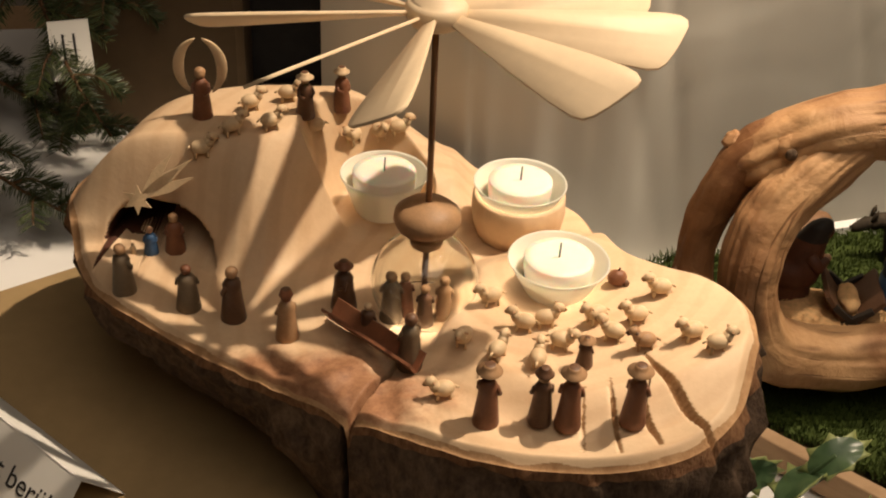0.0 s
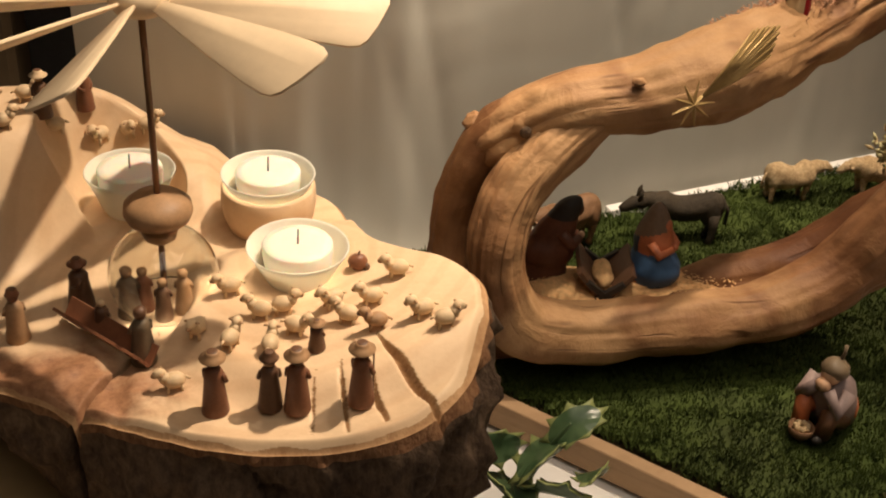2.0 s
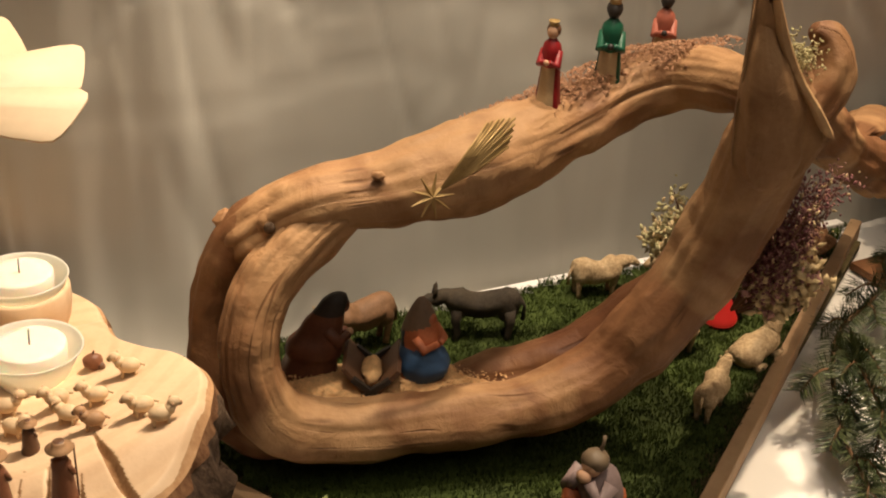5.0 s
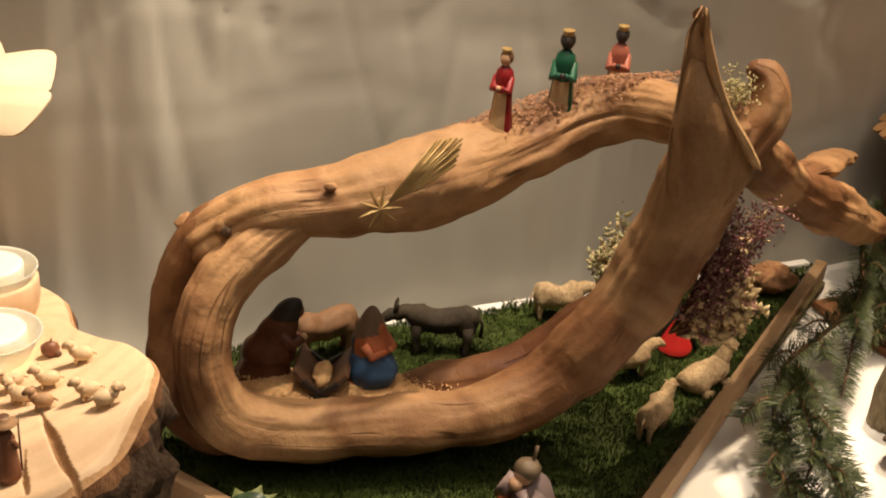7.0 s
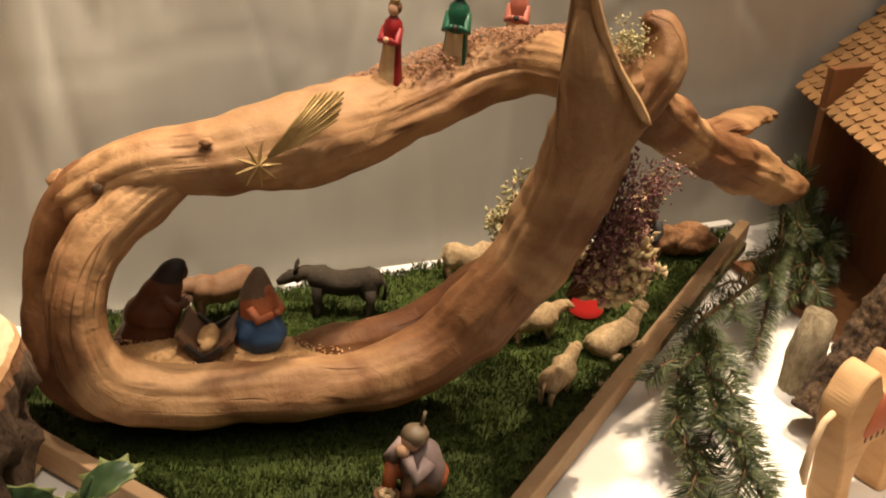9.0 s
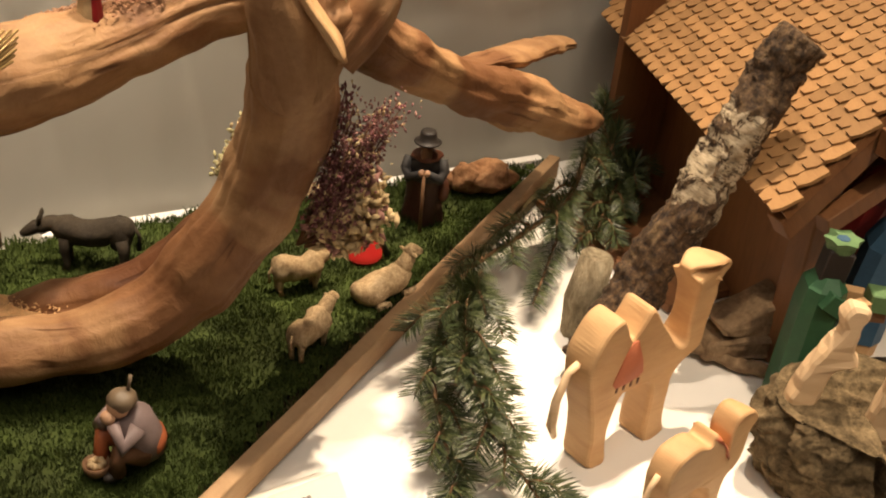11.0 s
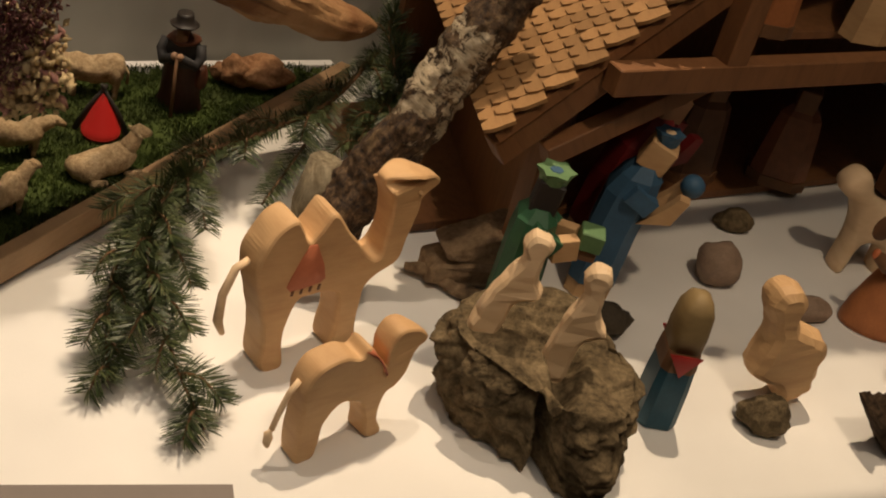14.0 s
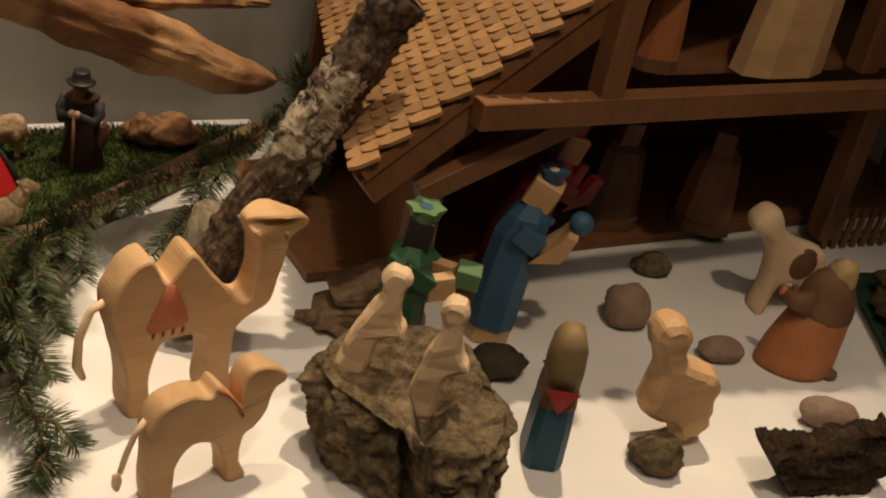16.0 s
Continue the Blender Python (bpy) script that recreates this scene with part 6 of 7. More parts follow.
def big_camel():
    s = Shape()
    chipped(s.slab(outline(CAMEL, 9), 0.0225, CARVED, round_=0.28, smooth=False), 0.0008, 75, 3)
    # the muzzle narrows like a leaf, the neck is thinned
    s.v = [(x, y * (1 - 0.72 * smooth01((x - 0.052) / 0.028) * smooth01((z - 0.09) / 0.01)) * (1 - 0.6 * smooth01((0.050 - x) / 0.018) * smooth01((z - 0.110) / 0.004)) * (1 - 0.22 * smooth01((x - 0.03) / 0.01) * smooth01((0.108 - z) / 0.01) * smooth01((z - 0.06) / 0.02)), z) for x, y, z in s.v]
    # saddle cloths on both flanks with a fringe, and the girth over the back
    for sy in (-1, 1):
        m = Matrix.Translation((0, sy * 0.0113, 0))
        s.slab([(-0.0155, 0.087), (-0.0105, 0.087), (-0.003, 0.071), (-0.0005, 0.061), (-0.004, 0.0585), (-0.016, 0.057), (-0.0235, 0.057), (-0.0265, 0.061), (-0.0225, 0.071)], 0.0012, SADDLE, m, round_=0.3)
        for k in range(4):
            s.slab([(-0.0225 + 0.006 * k, 0.0575), (-0.0205 + 0.006 * k, 0.0575), (-0.021 + 0.006 * k, 0.0535), (-0.0225 + 0.006 * k, 0.0535)], 0.0012, BROWN, m, round_=0.2)
    s.tube([(-0.0462, 0, 0.077), (-0.054, 0, 0.073), (-0.060, 0, 0.056), (-0.0605, 0, 0.038), (-0.0565, 0, 0.028)], [0.0024, 0.0024, 0.0026, 0.003, 0.0018], CARVEDPALE, 8)
    s.ball((0.0605, 0, 0.1045), (0.002, 0.0107, 0.0022), CARVED, 8)
    return s


def small_camel():
    s = Shape()
    chipped(s.slab(outline(CALF, 9), 0.0165, CARVED, round_=0.34, smooth=False), 0.0008, 75, 8)
    s.v = [(x, y * (1 - 0.45 * smooth01((x - 0.032) / 0.018)), z) for x, y, z in s.v]
    s.slab([(0.0035, 0.0665), (0.008, 0.0675), (0.017, 0.056), (0.0225, 0.045), (0.0205, 0.046), (0.014, 0.0575)], 0.0182, SADDLE, round_=0.3)
    s.tube([(-0.0315, 0, 0.054), (-0.037, 0, 0.047), (-0.0415, 0, 0.034), (-0.044, 0, 0.024)], [0.002, 0.0017, 0.0017, 0.0016], CARVEDPALE, 8)
    s.ball((-0.0455, 0, 0.019), (0.0028, 0.0025, 0.006), CARVEDPALE, 8, lump=0.5)
    return s


thing("camel_figure", "carved lime wood two-humped camel with a red painted saddle cloth", "figurine", pose(0.660, 0.5515, 0, 0, 0, 31), big_camel())
thing("camel_figure", "small carved lime wood camel foal with a thin tail", "figurine", pose(0.678, 0.4755, 0, 0, 0, 32.6), small_camel())

DOG = [(-0.030, -0.002), (-0.026, 0.012), (-0.020, 0.03), (-0.011, 0.046), (-0.004, 0.058), (-0.006, 0.066), (0.0, 0.0725), (0.008, 0.071), (0.0105, 0.064), (0.007, 0.057), (0.006, 0.044), (0.0095, 0.034), (0.004, 0.031), (-0.004, 0.026), (-0.010, 0.006), (-0.017, -0.003)]


def carved_sheep(rows, thick, mat, seed, amount=0.0016, smooth=False, steps=5):
    return chipped(Shape().slab(outline(rows, steps), thick, mat, round_=0.75), amount, 130, seed, smooth)


thing("lamb_figure", "pale chip-carved lamb climbing on the brown rock", "figurine", pose(0.778, 0.519, 0.049, 0, -5, -8) @ Matrix.Diagonal((1.05, 0.95, 1.04, 1)), carved_sheep(DOG, 0.014, CARVEDPALE, 2, 0.0017, False, 3), "lambs on the rock")
thing("lamb_figure", "pale chip-carved lamb standing against the brown rock", "figurine", pose(0.817, 0.494, 0.042, 0, -11, -14) @ Matrix.Diagonal((1.0, 0.95, 1.12, 1)), carved_sheep(DOG, 0.014, CARVEDPALE, 7, 0.0017, False, 3), "lambs on the rock")
BIG = [(0.004, 0), (0.018, 0.005), (0.022, 0.0255), (0.0255, 0.041), (0.019, 0.050), (0.007, 0.058), (0.001, 0.066), (0.003, 0.080), (0.001, 0.090), (-0.007, 0.0955), (-0.017, 0.093), (-0.0215, 0.084), (-0.0185, 0.0705), (-0.017, 0.057), (-0.023, 0.040), (-0.0265, 0.031), (-0.023, 0.0255), (-0.015, 0.020), (-0.008, 0.015), (-0.003, 0.001)]
thing("sheep_figure", "chip-carved wooden sheep seen from behind on the white cloth", "figurine", pose(0.977, 0.554, 0.002, 0, -13, 8), carved_sheep(BIG, 0.026, CARVED, 4, 0.0017, False, 4))
LAMB = [(0.004, 0.0), (-0.006, 0.0), (-0.004, 0.025), (-0.006, 0.045), (-0.014, 0.062), (-0.029, 0.072), (-0.032, 0.082), (-0.022, 0.092), (-0.01, 0.09), (0.0, 0.074), (0.018, 0.064), (0.040, 0.058), (0.046, 0.045), (0.045, 0.02), (0.046, 0.0), (0.034, 0.0), (0.03, 0.024), (0.01, 0.026)]
lm = Shape().slab(outline(LAMB, 3), 0.024, CARVEDPALE, round_=0.7)
lm.ball((0.022, -0.0100, 0.047), (0.014, 0.0042, 0.015), BROWN, 14, turn=(0, 25, 0))
lm.ball((-0.024, -0.0105, 0.083), 0.0012, DARK, 8)
thing("goat_figure", "smooth pale carved sheep with a brown patch", "figurine", pose(1.090, 0.724, 0, 0, 0, 6) @ Matrix.Diagonal((0.92, 0.92, 0.97, 1)), lm)


def cloaked(h, w, d, mats, nod=0.0):
    """A blocky carved figure with a long cloak: front narrower than the sides, head bent."""
    s = Shape()
    body, trim, face, hair = mats
    prof = [(1.0, 0.0), (0.98, 0.03), (0.9, 0.3), (0.78, 0.55), (0.7, 0.68), (0.45, 0.76), (0.28, 0.79)]
    loops = []
    for k, z in prof:
        loops.append([(k * d * x + nod * z * h, k * w * y, z * h) for x, y in ((0.5, -0.28), (0.5, 0.28), (0.28, 0.5), (-0.28, 0.5), (-0.5, 0.28), (-0.5, -0.28), (-0.28, -0.5), (0.28, -0.5))])
    s.rings(loops, body, False)
    s.rings([[(x * 1.02, y * 1.02, z) for x, y, z in loops[0]], [(x * 1.03, y * 1.03, z + 0.1 * h) for x, y, z in loops[0]]], trim, False)
    s.box((nod * h * 0.9 + 0.004, 0, h * 0.85), (0.018, 0.017, 0.024), face, turn=(0, 12, 0))
    return s


BLACKISH = painted("dark_skin_stain", (0.025, 0.02, 0.02), 0.5, 0.3, 90, 0.2)
LEAFGREEN = painted("leaf_green_stain", (0.032, 0.105, 0.05), 0.55, 0.3, 60, 0.15)
SLATE = painted("slate_blue_stain", (0.045, 0.11, 0.19), 0.55, 0.3, 60, 0.15)
TEAL = painted("dark_teal_stain", (0.02, 0.075, 0.11), 0.5, 0.3, 60, 0.15)
TERRA = painted("terracotta_stain", (0.42, 0.155, 0.055), 0.6, 0.25, 50, 0.15)
UMBER = painted("umber_stain", (0.17, 0.085, 0.04), 0.6, 0.25, 50, 0.15)
STRAW = wood("straw_stained_wood", (0.45, 0.32, 0.15), (0.3, 0.19, 0.08), 14, (1, 1, 4), 0.6, 0.15)


def facets(s, rows, mat):
    """Flat-cut rings: each row is z, centre x, half depth, half width."""
    cut = ((1, -0.5), (1, 0.5), (0.55, 1), (-0.5, 1), (-1, 0.6), (-1, -0.6), (-0.5, -1), (0.55, -1))
    return s.rings([[(x + dx * u, dy * v, z) for u, v in cut] for z, x, dx, dy in rows], mat, False)


def star_crown(s, c, r, h, mat, hole, turn=0.0):
    """A cut crown: a band that widens into points, open in the middle."""
    def ring(k0, k1, z):
        return [(c[0] + (k0 if i % 2 else k1) * r * math.cos(math.pi * i / 6 + turn), c[1] + (k0 if i % 2 else k1) * r * math.sin(math.pi * i / 6 + turn), c[2] + z) for i in range(12)]
    s.rings([ring(0.86, 0.88, 0), ring(0.92, 1.0, h * 0.5), ring(0.95, 1.28, h), ring(0.60, 0.62, h * 0.94)], mat, False)
    s.lathe([(r * 0.45, h * 0.94), (r * 0.42, h * 1.0), (r * 0.05, h * 1.0)], hole, c, 6, False)


def green_king():
    s = Shape()
    facets(s, [(0, 0.001, 0.0165, 0.018), (0.004, 0.001, 0.0165, 0.018), (0.05, 0.001, 0.0148, 0.017), (0.082, 0.0015, 0.014, 0.017), (0.098, 0.002, 0.0125, 0.0155), (0.106, 0.003, 0.007, 0.009)], LEAFGREEN)
    s.box((0.004, 0, 0.113), (0.0165, 0.016, 0.024), BLACKISH, turn=(0, 6, 0))
    star_crown(s, (0.005, 0, 0.1235), 0.0100, 0.0085, PALEGREEN, SLATE)
    for sy in (-1, 1):
        s.box((0.008, sy * 0.0145, 0.090), (0.022, 0.009, 0.012), LEAFGREEN, turn=(0, 32, sy * -14))
        s.box((0.0225, sy * 0.0085, 0.083), (0.017, 0.0085, 0.016), CARVED, turn=(0, -8, sy * -24))
    s.box((0.038, 0, 0.090), (0.015, 0.016, 0.013), PALEGREEN, turn=(0, 4, 0))
    s.box((0.038, 0, 0.080), (0.011, 0.012, 0.009), UMBER)
    return s


def bowed_king(robe, gift, cap, nod, hood=None, sleeve=None):
    """A robed king leaning forward, forearms raised to a round gift."""
    s = Shape()
    facets(s, [(0.0, 0, 0.0155, 0.017), (0.012, 0.001, 0.0155, 0.017)], CARVED)
    facets(s, [(0.012, 0.001, 0.0162, 0.0178), (0.06, 0.003 + nod * 0.3, 0.0165, 0.0180), (0.088, 0.006 + nod * 0.6, 0.0168, 0.0185), (0.102, 0.009 + nod * 0.8, 0.0135, 0.016), (0.112, 0.011 + nod * 0.9, 0.008, 0.009)], robe)
    hx = 0.014 + nod
    s.box((hx, 0, 0.119), (0.020, 0.019, 0.021), CARVED if hood is None else hood, turn=(0, 18, 0))
    star_crown(s, (hx + 0.003, 0, 0.1285), 0.0083, 0.0090, cap, CARVEDPALE)
    ax = 0.011 + nod * 0.8
    for sy in (-1, 1):
        s.box((ax + 0.002, sy * 0.0165, 0.090), (0.020, 0.009, 0.014), robe, turn=(0, 30, sy * -12))
        s.rings([[(ax + p[0], sy * 0.0115 + q, p[1]) for p in ((0.004, 0.071), (0.026, 0.078), (0.033, 0.098), (0.026, 0.099), (0.019, 0.088))] for q in (-0.0045, 0.0045)], sleeve or CARVED, False)
    if gift:
        s.ball((ax + 0.032, 0, 0.1035), (0.0085, 0.0085, 0.0085), gift, 10)
    return s


PALEGREEN = painted("pale_green_stain", (0.12, 0.22, 0.095), 0.55, 0.3, 60, 0.15)
WINE = painted("wine_red_stain", (0.14, 0.010, 0.010), 0.5, 0.3, 60, 0.15)
thing("king_figure", "carved king in a green cloak with a pale green crown", "figurine", pose(0.790, 0.587, 0, 0, 0, -12) @ Matrix.Diagonal((1, 1, 0.97, 1)), green_king())
thing("king_figure", "tall carved king bowing in a slate blue cloak and crown", "figurine", pose(0.866, 0.653, 0, 0, 0, -20) @ Matrix.Diagonal((1, 1, 0.97, 1)), bowed_king(SLATE, SLATE, SLATE, 0.001))
thing("king_figure", "carved king bowing in a wine red cloak", "figurine", pose(0.882, 0.722, 0, 0, 0, 14) @ Matrix.Diagonal((1, 1, 0.95, 1)), bowed_king(WINE, None, WINE, 0.018, UMBER, WINE))


OLIVE = wood("olive_stained_wood", (0.27, 0.19, 0.085), (0.17, 0.11, 0.05), 14, (1, 1, 4), 0.6, 0.15)


def child():
    s = Shape()
    out = [(0.0145, -0.012), (0.0145, 0.012), (0.009, 0.017), (-0.009, 0.017), (-0.0145, 0.012), (-0.0145, -0.012), (-0.009, -0.017), (0.009, -0.017)]

    def ring(z, k, dx=0.0):
        return [(x * k + dx, y * k, z) for x, y in out]
    s.rings([ring(0, 1.0), ring(0.004, 1.03), ring(0.03, 0.98), ring(0.046, 0.9)], TEAL, False)
    s.rings([ring(0.044, 0.94), ring(0.056, 0.88), ring(0.06, 0.8)], UMBER, False)
    s.rings([ring(0.057, 0.84), ring(0.07, 0.86), ring(0.084, 0.78), ring(0.092, 0.55), ring(0.095, 0.2)], OLIVE, True)
    s.slab([(-0.0125, 0.058), (0.0125, 0.058), (0.0, 0.042)], 0.0016, RED, Matrix.Translation((0, -0.0168, 0)) , round_=0.2)
    s.slab([(-0.0125, 0.058), (0.0125, 0.058), (0.0, 0.042)], 0.0016, RED, Matrix.Translation((0, 0.0168, 0)), round_=0.2)
    return s


thing("child_figure", "carved kneeling child in a dark teal coat with a red scarf", "figurine", pose(0.8825, 0.524, 0, 0, 0, -6) @ Matrix.Diagonal((0.82, 0.9, 1, 1)), child())

wm = Shape()


def bent_ring(k, z, dx, dy=0.0, n=28):
    return [(k * 0.043 * math.cos(a) + dx, k * 0.027 * math.sin(a) * (1 + 0.05 * math.sin(a * 3)) + dy, z) for a in (2 * math.pi * i / n for i in range(n))]


wm.rings([bent_ring(1.0, 0, 0), bent_ring(1.0, 0.004, 0), bent_ring(0.95, 0.02, 0.002), bent_ring(0.85, 0.04, 0.006), bent_ring(0.74, 0.058, 0.010)], TERRA, True)
wm.rings([bent_ring(0.77, 0.052, 0.010), bent_ring(0.76, 0.062, 0.010), bent_ring(0.66, 0.078, 0.009), bent_ring(0.45, 0.090, 0.008), bent_ring(0.2, 0.096, 0.007)], UMBER, True)
wm.ball((0.018, 0.004, 0.088), (0.018, 0.015, 0.018), STRAW, 18, lump=0.15)
wm.tube([(-0.010, -0.014, 0.070), (-0.028, -0.012, 0.066), (-0.038, -0.006, 0.070)], [0.010, 0.008, 0.005], UMBER, 12)
wm.ball((-0.039, -0.005, 0.071), (0.005, 0.005, 0.005), ORANGE, 10)
wm.ball((0.037, -0.012, 0.004), (0.010, 0.008, 0.005), UMBER, 10)
thing("woman_figure", "carved kneeling figure in a terracotta skirt and brown shawl", "figurine", pose(1.093, 0.649, 0, 0, 0, -8) @ Matrix.Diagonal((0.67, 0.75, 0.86, 1)), wm)


def rough_stone(c, r, seed, mat, detail=0.35, seg=28, sharp=1.0):
    s = Shape()
    loops = []
    n = seg // 2
    for a in range(n + 1):
        th = math.pi * (0.01 + 0.98 * a / n)
        ring = []
        for k in range(seg):
            ph = 2 * math.pi * k / seg
            p = Vector((math.sin(th) * math.cos(ph), math.sin(th) * math.sin(ph), -math.cos(th)))
            q = 1 + detail * noise.noise(p * 1.3 + Vector((seed, 0, 0))) + detail * 0.5 * abs(noise.noise(p * 3.1 + Vector((0, seed, 0)))) + detail * 0.3 * sharp * noise.noise(p * 7.5 + Vector((0, 0, seed)))
            v = Vector((p.x * r[0], p.y * r[1], p.z * r[2])) * q
            v.z = max(v.z, -r[2] * 0.86)
            ring.append(Vector(c) + v)
        loops.append(ring)
    return s.rings(loops, mat, True)


def big_rock():
    """A slaty block: a tilted flat top, steep rough sides and a deep slanting cleft."""
    s = Shape()
    loops = []
    na, nz = 170, 90
    foot = [(0.734, 0.516), (0.748, 0.490), (0.775, 0.464), (0.80, 0.442), (0.825, 0.440), (0.843, 0.462), (0.853, 0.492), (0.846, 0.525), (0.831, 0.552), (0.80, 0.562), (0.765, 0.556), (0.740, 0.540)]
    ring0 = spline([(*p,) for p in foot + foot[:1]], na + 1)[:na]
    cx, cy = 0.797, 0.508
    for j in range(nz + 1):
        u = j / nz
        ring = []
        for p in ring0:
            d = Vector((p[0] - cx, p[1] - cy, 0))
            bev = 1 - 0.10 * smooth01((u - 0.42) / 0.2)
            if u < 0.6:
                k, z = (0.97 + 0.05 * math.sin(u * 5.2)) * bev, 0.058 * (1 - (1 - u / 0.6) ** 1.15)
            else:
                w = (u - 0.6) / 0.4
                k, z = 0.971 * bev * (1 - w), 0.058
            q = Vector((cx + d.x * k, cy + d.y * k, z))
            q.z *= 1.0 - 1.7 * max(0, q.x - 0.80) + 1.0 * (q.y - 0.50) - 0.35 * max(0, 0.77 - q.x)
            side = smooth01((0.64 - u) / 0.1)
            cells, _ = noise.voronoi(Vector((q.x * 42, q.y * 42, q.z * 60)))
            n = noise.fractal(q * 30, 0.75, 2.2, 6) * 0.0075 + 0.0025 * noise.noise(q * 130)
            led = 0.010 * noise.noise(Vector((q.x * 9, q.y * 9, round(q.z * 85 + 2 * noise.noise(q * 30)) * 1.7)))
            out = d.normalized() if d.length > 1e-6 else Vector((0, 0, 0))
            q += out * (n + led + 0.008 * min(0.6, cells[1] - cells[0]) - 0.004) * side * smooth01((0.62 - u) / 0.08)
            q.z += (1 - side) * (n * 0.3 + 0.0035 * round(noise.noise(Vector((q.x * 22, q.y * 30, 4))) * 2.4))
            # the cleft slants from the middle of the top down to the front
            cl = (q.x - 0.806) - 0.35 * (q.y - 0.49) + 0.12 * (q.z - 0.03) + 0.005 * noise.noise(q * 60)
            if q.y < 0.525:
                g = smooth01(1 - abs(cl) / 0.013) * smooth01((0.53 - q.y) / 0.03)
                q += Vector((-0.1, 1, 0)) * 0.024 * g * side
                q.z -= 0.016 * g * (1 - side)
            q.z = max(0.0005, q.z)
            ring.append(q)
        loops.append(ring)
    s.rings(loops, ROCK, True)
    return thing("brown_rock", "large rough brown rock with ledges and a dark cleft", "rock", shape=s)


big_rock()
for x, y, r, sd, mt, lab in ((0.972, 0.682, (0.017, 0.016, 0.017), 3, STONE, "round grey-brown pebble on the white cloth"), (1.012, 0.760, (0.014, 0.010, 0.009), 8, ROCK, "small dark stone near the stable"),
                             (0.954, 0.520, (0.016, 0.013, 0.013), 12, ROCK, "rough brown stone on the white cloth"), (1.036, 0.648, (0.016, 0.011, 0.009), 15, STONE, "flat oval grey pebble on the white cloth"),
                             (1.092, 0.580, (0.021, 0.012, 0.011), 21, STONE, "brown speckled stone on the white cloth"), (0.866, 0.604, (0.018, 0.012, 0.011), 27, ASSHIDE, "dark flat stone at the kings' feet")):
    thing("stone", lab, "stone", shape=rough_stone((x, y, r[2] * 0.85), r, sd, mt, 0.17 if mt is STONE else 0.32, 34, 0.9))


def slab_stone(c, side, thick, yaw, tip, seed):
    """A broken slab of stone with a cut side profile, rough faces and worn edges."""
    sh = Shape().slab(outline_of(side, 5), thick, SLABSTONE, round_=0.35, smooth=False)
    k = Vector((seed, 2.0 * seed, 0.5 * seed))
    sh.v = [tuple(Vector(p) + noise.noise_vector(Vector(p) * 45 + k) * 0.0028 + noise.noise_vector(Vector(p) * 140 + k) * 0.0010) for p in sh.v]
    m = pose(*c, 0, tip, yaw)
    sh.v = [tuple(m @ Vector(p)) for p in sh.v]
    return sh


SLABSTONE = bark_mat("grey_brown_slab_stone", (0.11, 0.07, 0.042), (0.27, 0.185, 0.11), (0.43, 0.31, 0.195), 46, 0.7, (1, 1, 1))
for c, side, thick, yaw, tip, sd in (((0.780, 0.646, 0.003), [(-0.036, 0.0), (-0.012, -0.001), (0.034, 0.0), (0.037, 0.014), (0.012, 0.018), (-0.032, 0.017)], 0.032, 10, 0, 3),
                                     ((0.788, 0.650, 0.021), [(-0.036, 0.003), (-0.014, -0.001), (0.028, 0.0), (0.033, 0.012), (0.022, 0.025), (0.008, 0.026), (-0.014, 0.018), (-0.036, 0.010)], 0.030, 16, 0, 8)):
    thing("flat_stone", "flat broken brown stone stacked beside the stable", "stone", shape=slab_stone(c, side, thick, yaw, tip, sd), group="stacked stones")

stick = spline([(0.732, 0.642, 0.006, 0.003), (0.742, 0.639, 0.008, 0.0045), (0.753, 0.634, 0.007, 0.005), (0.763, 0.624, 0.006, 0.0045), (0.778, 0.617, 0.006, 0.0055), (0.79, 0.612, 0.005, 0.003)], 40)
thing("driftwood_stick", "thin bent piece of grey driftwood before the stones", "driftwood", shape=Shape().tube([p[:3] for p in stick], [p[3] for p in stick], SLABSTONE, 16, 0.3, 70))


def bark_piece():
    """A thick slab of bark on its long edge: deep furrows along it and a jagged top."""
    s = Shape()
    loops = []
    u, w = Vector((0.985, 0.17, 0)), Vector((0.17, -0.985, 0))
    for i in range(91):
        a = i / 90
        c = Vector((1.015, 0.507, 0)) + u * (0.093 * a)
        top = 0.030 + 0.012 * (a - 0.42) ** 2 / 0.3 + 0.004 * a + 0.006 * noise.noise(Vector((a * 6, 1, 1))) + 0.0025 * noise.noise(Vector((a * 22, 4, 1)))
        top *= min(1.0, 0.9 + a * 3, 0.7 + (1 - a) * 7)
        low = 0.029 * max(0, 1 - a * 4.2) + 0.026 * max(0, (a - 0.84) / 0.16) ** 1.3
        ring = []
        for k in range(36):
            q = k / 36
            if q < 0.5:
                f, side = q / 0.5, 1
            else:
                f, side = 1 - (q - 0.5) / 0.5, -1
            h = low + (top - low) * f
            furrow = 0.0035 * noise.noise(Vector((a * 5, h * 260, side))) + 0.002 * noise.noise(Vector((a * 30, h * 420, side * 3)))
            th = 0.0095 * (1 - 0.45 * f ** 3)
            ring.append(c + w * (side * th + furrow - 0.012 * f) + Vector((0, 0, max(0.0004, h))))
        loops.append(ring)
    s.rings(loops, BARKDARK, True)
    return thing("bark_piece", "dark ragged piece of tree bark lying on the cloth", "bark", shape=s)


bark_piece()

# ---- the birch log ----


